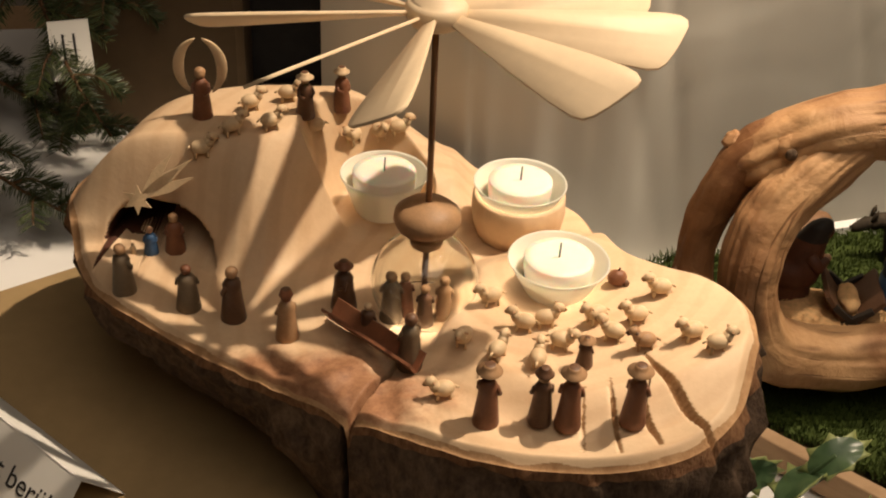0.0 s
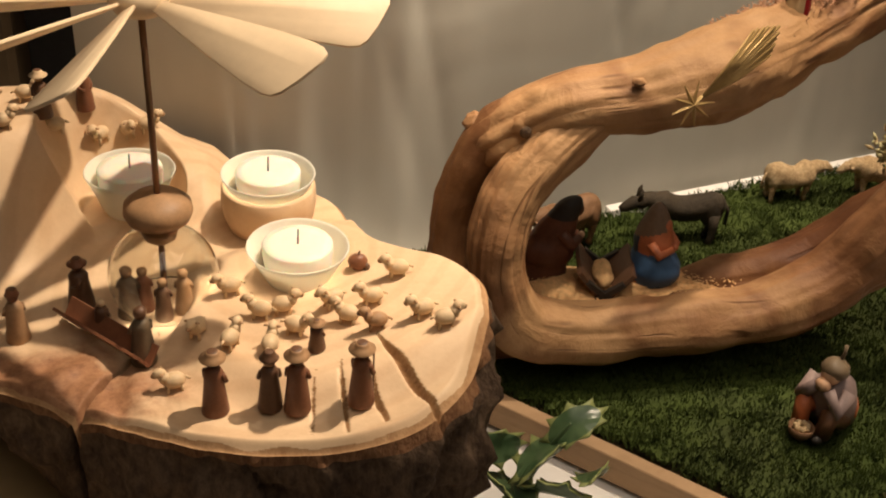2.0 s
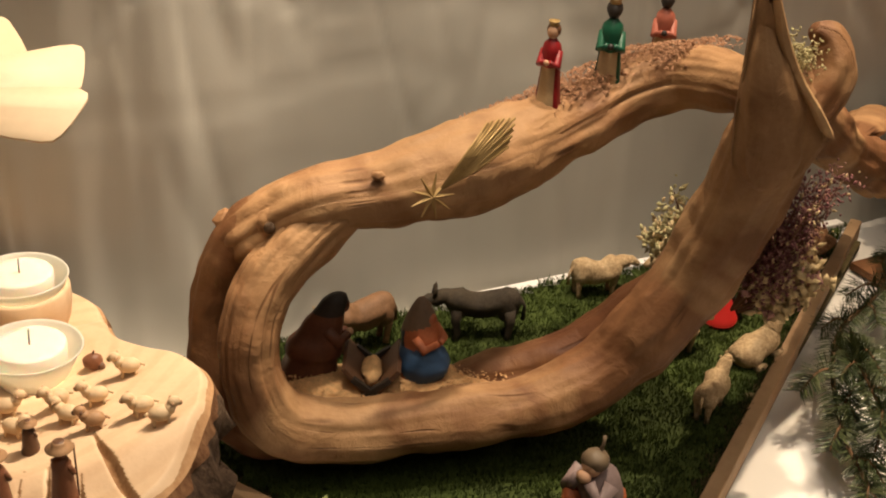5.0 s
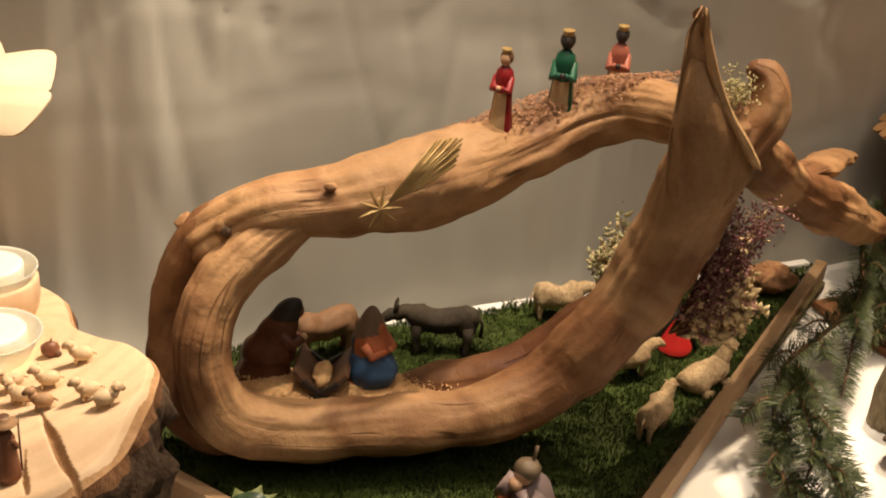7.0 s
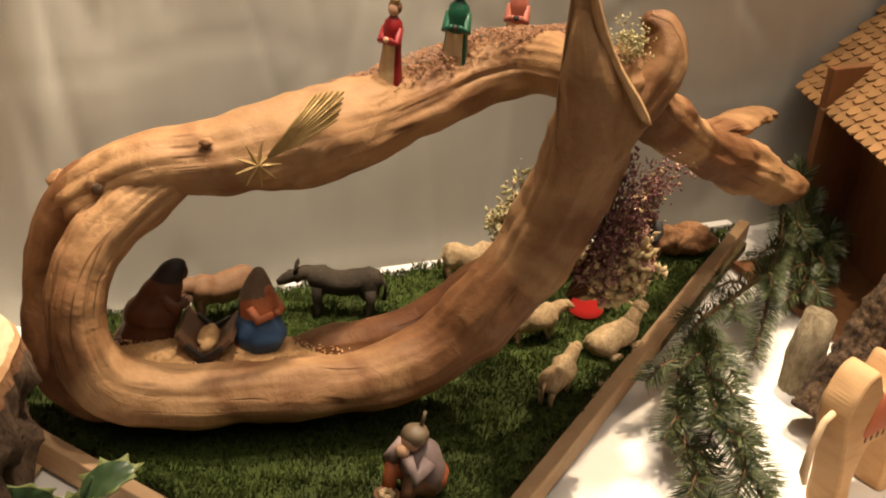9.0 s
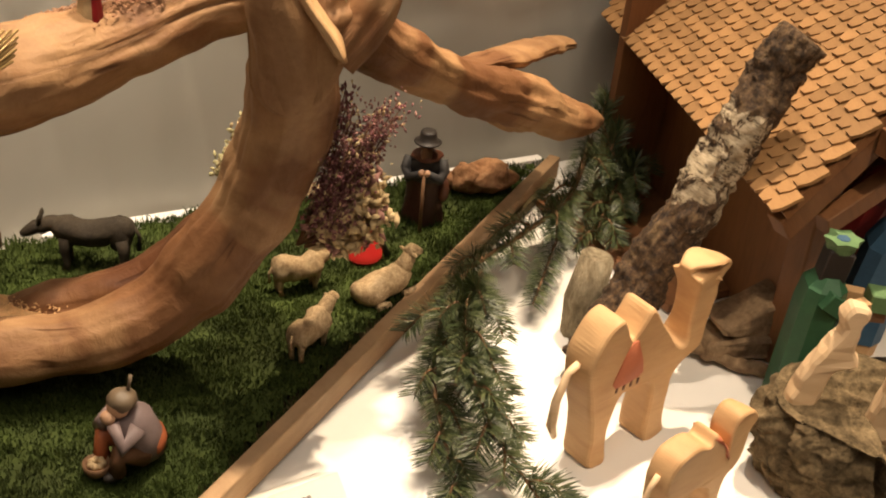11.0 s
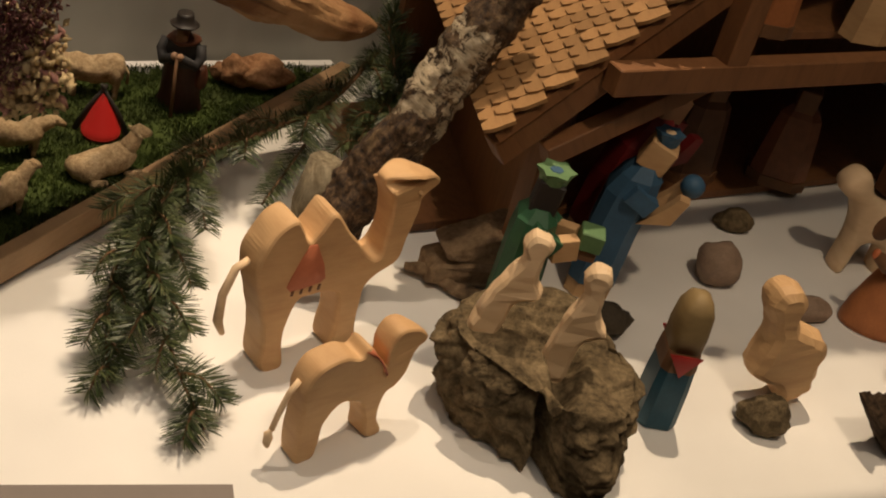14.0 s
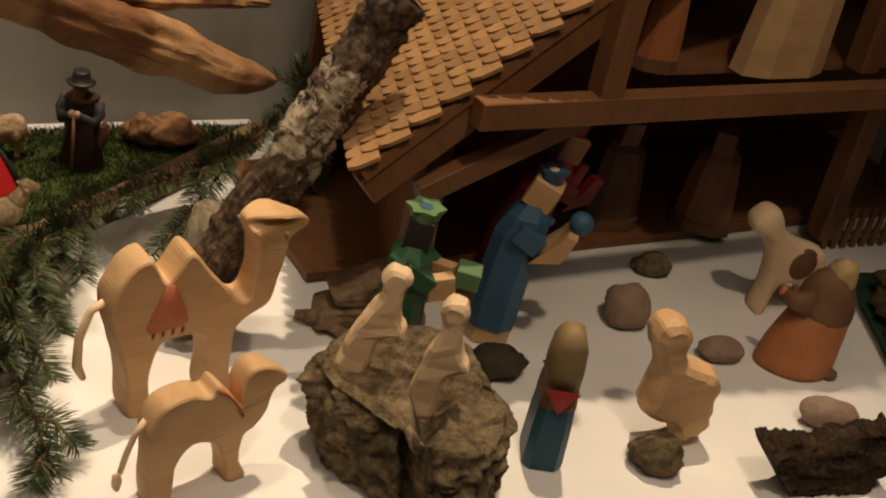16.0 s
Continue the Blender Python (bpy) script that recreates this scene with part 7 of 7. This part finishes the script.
def birch_mat():
    """Dark lichened bark with a torn white patch, cracked across."""
    m, t, b = nodes_of("birch_bark")
    v = coords(t)
    ax = t.nodes.new("ShaderNodeMapping")
    ax.inputs["Scale"].default_value = (0.8, 0.8, 3)
    t.links.new(v, ax.inputs[0])
    n1, n2, n3 = noise_tex(t, v, 62, 6, 0.72, 0.8), noise_tex(t, ax.outputs[0], 95, 5, 0.75, 0.8), noise_tex(t, v, 300, 5, 0.75)
    n4 = noise_tex(t, v, 120, 5, 0.7)
    dark = ramp(t, n3, [(0.40, (0.012, 0.006, 0.003)), (0.52, (0.085, 0.046, 0.022)), (0.66, (0.27, 0.175, 0.085))])
    dark = mixed(t, 0.45, dark, ramp(t, n4, [(0.40, (0.014, 0.008, 0.004)), (0.52, (0.10, 0.056, 0.026)), (0.66, (0.26, 0.175, 0.085))]))
    white = ramp(t, n2, [(0.36, (0.05, 0.038, 0.025)), (0.46, (0.40, 0.32, 0.21)), (0.7, (0.62, 0.53, 0.39))])
    wob = t.nodes.new("ShaderNodeMath")
    wob.operation = "MULTIPLY_ADD"
    sx = t.nodes.new("ShaderNodeSeparateXYZ")
    t.links.new(v, sx.inputs[0])
    t.links.new(noise_tex(t, v, 22, 4, 0.6), wob.inputs[0])
    wob.inputs[1].default_value = 0.12
    t.links.new(sx.outputs["Z"], wob.inputs[2])
    band = ramp(t, wob.outputs[0], [(0.165, (0, 0, 0)), (0.19, (1, 1, 1)), (0.235, (1, 1, 1)), (0.255, (0, 0, 0))])
    n1c = ramp(t, n1, [(0.36, (0, 0, 0)), (0.62, (1, 1, 1))])
    fac = ramp(t, mixed(t, 0.42, n1c, band), [(0.62, (0, 0, 0)), (0.70, (1, 1, 1))])
    t.links.new(mixed(t, fac, dark, white), b.inputs["Base Color"])
    b.inputs["Roughness"].default_value = 0.85
    bump(t, b, mixed(t, 0.5, n3, n2), 1.0, 0.004)
    return m


BIRCHM = birch_mat()
b0, b1 = Vector((0.6585, 0.6157, 0.012)), Vector((0.769, 0.6553, 0.231))
dd = b1 - b0
q = dd.to_track_quat("Z", "Y").to_matrix().to_4x4()
L = dd.length
bs = Shape()
bs.tube([(0.0015 * math.sin(k * 0.23), 0.001 * math.cos(k * 0.33), L * k / 100) for k in range(101)], [0.0168 - 0.0010 * k / 100 for k in range(101)], BIRCHM, 80, 0.16, 60, ridge=0.04)
bs.v = [tuple(Vector(p) + Vector((p[0], p[1], 0)).normalized() * (0.0022 * noise.noise(Vector(p) * 170) + 0.0016 * noise.noise(Vector(p) * 380) + 0.0024 * abs(noise.noise(Vector((p[0] * 60, p[1] * 60, p[2] * 110)))))) for p in bs.v]
bs.lathe([(0.0138, 0), (0.004, 0.0004), (0.001, 0.0004)], CARVED, (0, 0, L + 0.0012), 24)
thing("birch_log", "birch log with peeling white and dark bark leaning on the roof", "log", Matrix.Translation(b0) @ q, bs)
st = Shape().tube([(0.668, 0.668, 0.0), (0.666, 0.668, 0.03), (0.67, 0.667, 0.064)], [0.0135, 0.0130, 0.0105], GREYBARK, 40, 0.22, 60, ridge=0.06)
thing("birch_stub", "short piece of greyish birch bark standing behind the camel", "log", shape=st)

# ---- fir twigs ----
m, t, b = nodes_of("fir_needles")
g = t.nodes.new("ShaderNodeNewGeometry")
t.links.new(ramp(t, g.outputs["Random Per Island"], [(0, (0.02, 0.034, 0.010)), (0.5, (0.045, 0.063, 0.021)), (1, (0.105, 0.12, 0.045))]), b.inputs["Base Color"])
b.inputs["Roughness"].default_value = 0.45
FIRN = m
TWIG = painted("fir_twig", (0.16, 0.085, 0.04), 0.8, 0.3, 200, 0.4)


def fir_branch(label, axes, seed, length=0.016, step=0.00105, wide=0.95):
    """A fir branch: woody twigs with combs of flat blunt needles on both sides and above."""
    r = random.Random(seed)
    t = thing("fir_branch", label, "fir branch")
    V, F = [], []
    for rows, rad in axes:
        pts = [Vector(p) for p in spline(rows, max(12, 8 * len(rows)))]
        part("twig", Shape().tube(pts, [rad * (1 - 0.6 * k / len(pts)) for k in range(len(pts))], TWIG, 6), t)
        for k in range(len(pts) - 1):
            a, bb = pts[k], pts[k + 1]
            d = (bb - a)
            dn = d.normalized()
            side = dn.cross(Vector((0, 0, 1))).normalized()
            up = side.cross(dn)
            n = max(1, round(d.length / step))
            for q in range(n):
                p = a + d * ((q + r.uniform(0.2, 0.8)) / n)
                fade = 1.0 - 0.35 * ((k + q / n) / len(pts)) ** 3
                for base in (0.0, math.pi, 0.55, math.pi - 0.55, 1.2, math.pi - 1.2):
                    if r.random() < (0.12 if base in (0.0, math.pi) else 0.5):
                        continue
                    ang = base + r.gauss(0, 0.14)
                    o = side * math.cos(ang) + up * math.sin(ang)
                    tip = (dn * r.uniform(0.5, 0.85) + o).normalized() * length * fade * r.uniform(0.82, 1.1)
                    w = tip.cross(up + side * 0.25)
                    w = (w.normalized() if w.length > 1e-6 else side) * 0.00048 * wide
                    mid = p + tip * 0.55 + up * 0.0007
                    i = len(V)
                    V += [p - w * 0.6, p + w * 0.6, mid + w, p + tip + w * 0.25, p + tip - w * 0.25, mid - w]
                    F += [(i, i + 1, i + 2, i + 5), (i + 5, i + 2, i + 3, i + 4)]
    me = bpy.data.meshes.new("needles")
    me.from_pydata([tuple(p) for p in V], [], F)
    me.materials.append(FIRN)
    nd = new("needles", me)
    nd.parent = t
    tagged(nd, kind="stuff")
    return t


def offshoots(rows, count, ln, seed, droop=0.25, spread=0.75, last=0.95):
    """A main axis with twigs on both sides."""
    r = random.Random(seed)
    out = [(rows, 0.0024)]
    pts = [Vector(p) for p in spline(rows, 60)]
    for k in range(count):
        u = 0.12 + (last - 0.12) * k / max(1, count - 1)
        i = int(u * 58)
        d = (pts[i + 1] - pts[i]).normalized()
        side = d.cross(Vector((0, 0, 1))).normalized() * (1 if k % 2 else -1)
        q = (d * r.uniform(0.6, 0.9) + side * spread * r.uniform(0.75, 1.15)).normalized()
        l2 = ln * (1 - 0.45 * u) * r.uniform(0.8, 1.2)
        a = pts[i]
        e = a + q * l2
        mid = a + q * l2 * 0.5 + Vector((0, 0, 0.005))
        e.z = max(0.006, e.z - droop * l2 * 0.4)
        mid.z = max(0.006, mid.z)
        out.append(([tuple(a), tuple(mid), tuple(e)], 0.0013))
    return out


TAIL = [(0.5929, 0.6775, 0.045), (0.5751, 0.6139, 0.04), (0.5716, 0.5661, 0.032), (0.5857, 0.5076, 0.022), (0.6071, 0.462, 0.010)]
MAINFIR = [(0.7201, 0.8764, 0.05), (0.6778, 0.778, 0.05), (0.6312, 0.7247, 0.047), (0.5859, 0.6801, 0.045), (0.5607, 0.6306, 0.04), (0.5479, 0.5753, 0.03), (0.5488, 0.5275, 0.02), (0.5535, 0.4934, 0.010)]
SIDE = [(0.6787, 0.7787, 0.047), (0.6577, 0.7301, 0.032), (0.6334, 0.6792, 0.016)]
MIDDLE = [(0.5865, 0.665, 0.046), (0.570, 0.61, 0.056), (0.5655, 0.56, 0.052), (0.5735, 0.512, 0.036)]
fir_branch("long forked green fir branch lying along the moss tray", [(MAINFIR, 0.0026), (TAIL, 0.002), (SIDE, 0.0016), (MIDDLE, 0.0018)]
           + offshoots(MIDDLE, 6, 0.034, 15, spread=0.5)[1:] + offshoots(TAIL, 8, 0.040, 5, spread=0.5)[1:] + offshoots(MAINFIR[3:], 8, 0.034, 2, spread=0.45)[1:] + offshoots(MAINFIR[:4], 6, 0.042, 8, spread=0.6)[1:], 2)
fir_branch("dark green fir branch behind the birch log", offshoots([(0.765, 0.885, 0.03), (0.745, 0.845, 0.04), (0.718, 0.80, 0.035), (0.70, 0.765, 0.02)], 8, 0.04, 9, spread=0.6), 12)
fir_branch("dark fir branch standing against the stable wall", offshoots([(0.745, 0.81, 0.01), (0.738, 0.83, 0.035), (0.728, 0.855, 0.06), (0.722, 0.87, 0.08)], 6, 0.040, 31, spread=0.8, droop=0.1), 33)
for k, rows in enumerate(([(-0.36, 0.92, 0.16), (-0.32, 0.87, 0.12), (-0.285, 0.82, 0.08), (-0.25, 0.785, 0.05)], [(-0.42, 0.80, 0.08), (-0.36, 0.765, 0.05), (-0.31, 0.735, 0.035), (-0.265, 0.715, 0.025)], [(-0.36, 0.98, 0.10), (-0.32, 0.93, 0.12), (-0.285, 0.90, 0.12), (-0.26, 0.88, 0.11)], [(-0.42, 0.92, 0.04), (-0.37, 0.89, 0.035), (-0.32, 0.87, 0.02), (-0.29, 0.85, 0.014)])):
    fir_branch("dark green fir branch lying behind the carved log", offshoots(rows, 7, 0.05, 40 + k, spread=0.8), 50 + k)

# ---- holly ----
m, t, b = nodes_of("holly_leaf")
v = coords(t)
t.links.new(ramp(t, noise_tex(t, v, 70, 3), [(0.3, (0.035, 0.075, 0.03)), (0.7, (0.10, 0.16, 0.07))]), b.inputs["Base Color"])
b.inputs["Roughness"].default_value = 0.28
HOLLY = m
HOLLYRIM = painted("cream_leaf_margin", (0.3, 0.34, 0.12), 0.4, 0.25, 200, 0.1)


def holly_leaf(L):
    s = Shape()
    n = 36
    rim, inn, mid = [], [], []
    for k in range(n):
        a = 2 * math.pi * k / n
        sp = 1.0 + (0.24 if k % 4 == 0 else (-0.09 if k % 4 == 2 else 0.0))
        x, y = 0.5 * L * math.cos(a), 0.27 * L * math.sin(a)
        f = lambda px, py: 0.25 * L * (abs(py) / L) ** 1.2 - 0.5 * L * (px / L) ** 2
        for lst, q in ((rim, sp), (inn, 0.9), (mid, 0.4)):
            wob = 0.05 * L * (1 if k % 4 == 0 else -0.4) if q == sp else 0
            lst.append((x * q, y * q, f(x * q, y * q) + wob))
    s.add(rim + inn, [(k, (k + 1) % n, n + (k + 1) % n, n + k) for k in range(n)], HOLLYRIM)
    s.add(inn + mid, [(k, (k + 1) % n, n + (k + 1) % n, n + k) for k in range(n)], HOLLY)
    s.add(mid, [tuple(range(n))], HOLLY)
    low = [(x, y, z - 0.0007) for x, y, z in rim]
    s.add(rim + low, [(k, n + k, n + (k + 1) % n, (k + 1) % n) for k in range(n)], HOLLYRIM)
    s.add(low, [tuple(reversed(range(n)))], HOLLY)
    return s


hol = thing("holly_sprig", "variegated holly sprig with spiny cream-edged leaves", "holly")
part("stem", Shape().tube([(0.185, 0.475, 0.0), (0.187, 0.466, 0.03), (0.192, 0.455, 0.06), (0.2, 0.447, 0.085)], [0.0016, 0.0015, 0.0013, 0.001], HOLLY, 8), hol, "thin green stem")
for p, rot, ln in (((0.188, 0.450, 0.064), (-28, -16, 35), 0.040), ((0.204, 0.456, 0.076), (22, -30, 15), 0.034), ((0.164, 0.453, 0.064), (70, 8, 10), 0.034), ((0.170, 0.446, 0.045), (-30, 10, -50), 0.03),
                   ((0.196, 0.436, 0.052), (-40, 0, -20), 0.036), ((0.212, 0.438, 0.06), (-35, 30, 60), 0.03), ((0.178, 0.436, 0.042), (-20, -20, 90), 0.03)):
    part("leaf", holly_leaf(ln), hol, "", pose(*p, *rot))

# ---- cards with writing ----


def writing(text, size, mat, parent, m):
    c = bpy.data.curves.new("text", "FONT")
    c.body, c.size, c.extrude = text, size, 0.00012
    tmp = bpy.data.objects.new("text", c)
    me = bpy.data.meshes.new_from_object(tmp)
    bpy.data.objects.remove(tmp)
    me.materials.clear()
    me.materials.append(mat)
    ob = new("lettering", me)
    ob.parent = parent
    ob.matrix_basis = m
    return ob


def tent_card(label, w, h, m, lean=28):
    t = thing("label_card", label, "sign", m)
    k, d = math.tan(radians(lean)), 0.0004
    for sg in (1, -1):
        s = Shape()
        y0, y1 = -h * math.sin(radians(lean)) * sg, 0.0
        zt = h * math.cos(radians(lean))
        q = [(-w / 2, y0, 0.0005), (w / 2, y0, 0.0005), (w / 2, y1, zt), (-w / 2, y1, zt)]
        s.add(q + [(x, y + d * sg, z) for x, y, z in q], [(0, 1, 2, 3), (7, 6, 5, 4), (0, 1, 5, 4), (1, 2, 6, 5), (2, 3, 7, 6), (3, 0, 4, 7)], PAPER, False)
        part("card_side", s, t)
    return t, pose(0, -h * math.sin(radians(lean)) - 0.0003, 0, 90 - lean, 0, 0)


card, face = tent_card("folded white card with small printed writing on the cloth", 0.078, 0.029, pose(0.4495, 0.490, 0, 0, 0, 26), 50)
writing("Weihnachtskrippe", 0.0058, INK, card, face @ pose(-0.024, 0.0195, 0.0002))
writing("Gestaltung von", 0.0054, INK, card, face @ pose(-0.019, 0.0125, 0.0002))
part("lettering", Shape().box((0.0, 0.0, 0.0), (0.026, 0.0028, 0.0003), INK), card, "", face @ pose(-0.003, 0.0072, 0.0002))
part("lettering", Shape().box((0.0, 0.0, 0.0), (0.048, 0.0004, 0.0003), INK), card, "", face @ pose(-0.001, 0.0184, 0.0002))
card, face = tent_card("white folded card asking visitors not to touch", 0.16, 0.042, pose(-0.246, 0.503, 0, 0, 0, -38), 40)
writing("nicht berühren", 0.0175, INK, card, face @ pose(-0.008, 0.014, 0.0002))
card, face = tent_card("small folded white tag hanging among the fir branches", 0.03, 0.045, pose(-0.292, 0.845, 0.075, 0, 0, 20), 30)
for k in range(2):
    part("lettering", Shape().box((0, 0, 0), (0.0018, 0.022, 0.0003), INK), card, "", face @ pose(-0.005 + 0.008 * k, 0.024, 0.0002))

# the box behind the log, and the dark of the gap beside it
CARTON = painted("brown_carton", (0.14, 0.09, 0.045), 0.7, 0.2, 14, 0.1)
bx = thing("brown_box", "plain brown box standing in shade behind the log", "box", pose(-0.25, 0.94, 0, 0, 0, 4))
part("box_body", Shape().box((0, 0, 0.095), (0.155, 0.1, 0.19), CARTON), bx)
part("lid", Shape().box((0, 0, 0.2055), (0.159, 0.104, 0.03), CARTON), bx)
# dark board with a foot, added to give the gap its shade
pn = thing("dark_panel", "added dark board for the shaded gap behind the log", "panel", pose(-0.115, 0.985, 0, 0, 0, 10))
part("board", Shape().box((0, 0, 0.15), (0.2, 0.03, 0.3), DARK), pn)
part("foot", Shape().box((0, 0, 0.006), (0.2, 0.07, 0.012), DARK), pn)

# ---- things in the stable ----
for x, y, z, mt, h, a, lab in ((1.074, 0.838, 0.008, FIGRED, 0.095, 250, "carved figure in a reddish robe in the dark stable"), (0.985, 0.825, 0.008, FIGDARK, 0.10, 280, "carved dark brown figure in the dark stable")):
    thing("stable_figure", lab, "figurine", pose(x, y, z, 0, 0, a), cloaked(h, 0.05, 0.04, (mt, UMBER, UMBER, UMBER)))
lf = Shape().rings([[(0.037 * k * cx + 0.006 * z, 0.014 * k * cy, 0.11 * z) for cx, cy in ((1, -0.5), (1, 0.5), (0.5, 1), (-0.5, 1), (-1, 0.5), (-1, -0.5), (-0.5, -1), (0.5, -1))] for k, z in ((1, 0), (1, 0.03), (0.9, 0.5), (0.7, 0.9), (0.4, 1))], CARVED, False)
thing("loft_angel_figure", "smooth carved light wood figure standing in the loft", "figurine", pose(1.043, 0.726, 0.1917, 0, 0, 22), lf)
thing("loft_figure", "carved reddish figure standing in the loft", "figurine", pose(0.945, 0.700, 0.1917, 0, 0, 270), cloaked(0.09, 0.03, 0.026, (TERRA, UMBER, UMBER, UMBER)))
mt = Shape()
r8 = random.Random(77)
for _ in range(26):
    a, d = r8.uniform(0, 6.28), r8.uniform(0, 0.03)
    mt.ball((1.215 + d * math.cos(a) * 0.9, 0.70 + d * math.sin(a) * 1.9, 0.012 + r8.uniform(0, 0.012)), (r8.uniform(0.012, 0.022), r8.uniform(0.012, 0.022), 0.009), SOIL, 10, lump=0.5, seed=r8.random() * 9)
thing("moss_clump", "dark mossy clump on green cloth at the side of the stable", "moss", shape=mt)
thing("sheep_figure", "pale carved sheep resting on the dark mossy clump", "figurine", pose(1.21, 0.70, 0.02, 0, 0, 190), lying(0.045, CARVEDPALE, 0.1))
gc = Shape()
loops = []
for i in range(20):
    loops.append([(1.165 + 0.11 * j / 19 + 0.02 * i / 19, 0.60 + 0.18 * i / 19 + 0.02 * j / 19, 0.004 + 0.004 * (1 + noise.noise(Vector((i * 0.35, j * 0.35, 1))))) for j in range(20)])
gc.rings(loops, painted("dark_green_cloth", (0.012, 0.045, 0.018), 0.9, 0.4, 40, 0.4), True, (False, False), closed=False)
thing("green_cloth", "rumpled dark green cloth under the mossy clump", "cloth", shape=gc)
fn = thing("picket_fence", "small brown wooden fence beside the stable", "fence", pose(1.19, 0.835, 0, 0, 0, 17))
for k in range(8):
    part("picket", Shape().box((0, 0, 0), (0.005, 0.003, 0.04), BEAM), fn, "", pose(0.011 * k, 0, 0.02))
for z in (0.012, 0.03):
    part("rail", Shape().box((0, 0, 0), (0.09, 0.003, 0.004), BEAM), fn, "", pose(0.038, 0.003, z))

# grey sheet at the table's edge
gs = Shape().box((0, 0, 0.0012), (0.16, 0.06, 0.0016), painted("grey_card", (0.2, 0.17, 0.15), 0.7, 0.1, 20, 0.1))
thing("grey_sheet", "grey sheet of card at the front of the table", "paper", pose(0.548, 0.392, 0.0012, 0, 0, 6.5), gs)

# ---- shingles, last ----


def shingles():
    w, ex, th = 0.0126, 0.0108, 0.0024
    base = Shape()
    o = [(-ex * 0.95, -w * 0.27), (-ex * 0.42, -w * 0.485), (ex * 0.9, -w * 0.485), (ex * 0.9, w * 0.485), (-ex * 0.42, w * 0.485), (-ex * 0.95, w * 0.27)]
    base.rings([[(x, y, 0) for x, y in o], [(x, y, th) for x, y in o]], ROOFWOOD, False)
    me = base.mesh("shingle")
    rng = random.Random(6)
    rows = int(ROOFLEN * ROOFH / ex) + 1
    cols = int(EAVELEN / w)
    spots = []
    for i in range(rows):
        x = ex * (i + 0.45)
        for j in range(cols + 1):
            y = x * ROOFK / ROOFH + w * (j + (0.75 if i % 2 else 0.25))
            m = pose(x, y, 0.0008 + rng.uniform(0, 0.0005), rng.uniform(-1.5, 1.5), 7.5 + rng.uniform(-1.5, 1.5), rng.uniform(-1.8, 1.8))
            spots.append((i, j, m))
    rest = Shape()
    keep = {(s[0], s[1]) for s in spots[:300]}
    for i, j, m in spots:
        if (i, j) in keep:
            ob = new("shingle", me)
            ob.parent, ob.matrix_basis = ROOFPART, m
        else:
            rest.rings([[(x, y, 0) for x, y in o], [(x, y, th) for x, y in o]], ROOFWOOD, False, m=m)
    up = part("upper_shingles", rest, ROOFPART, "rows of wooden shingles near the ridge")
    tagged(up, kind="stuff")


shingles()
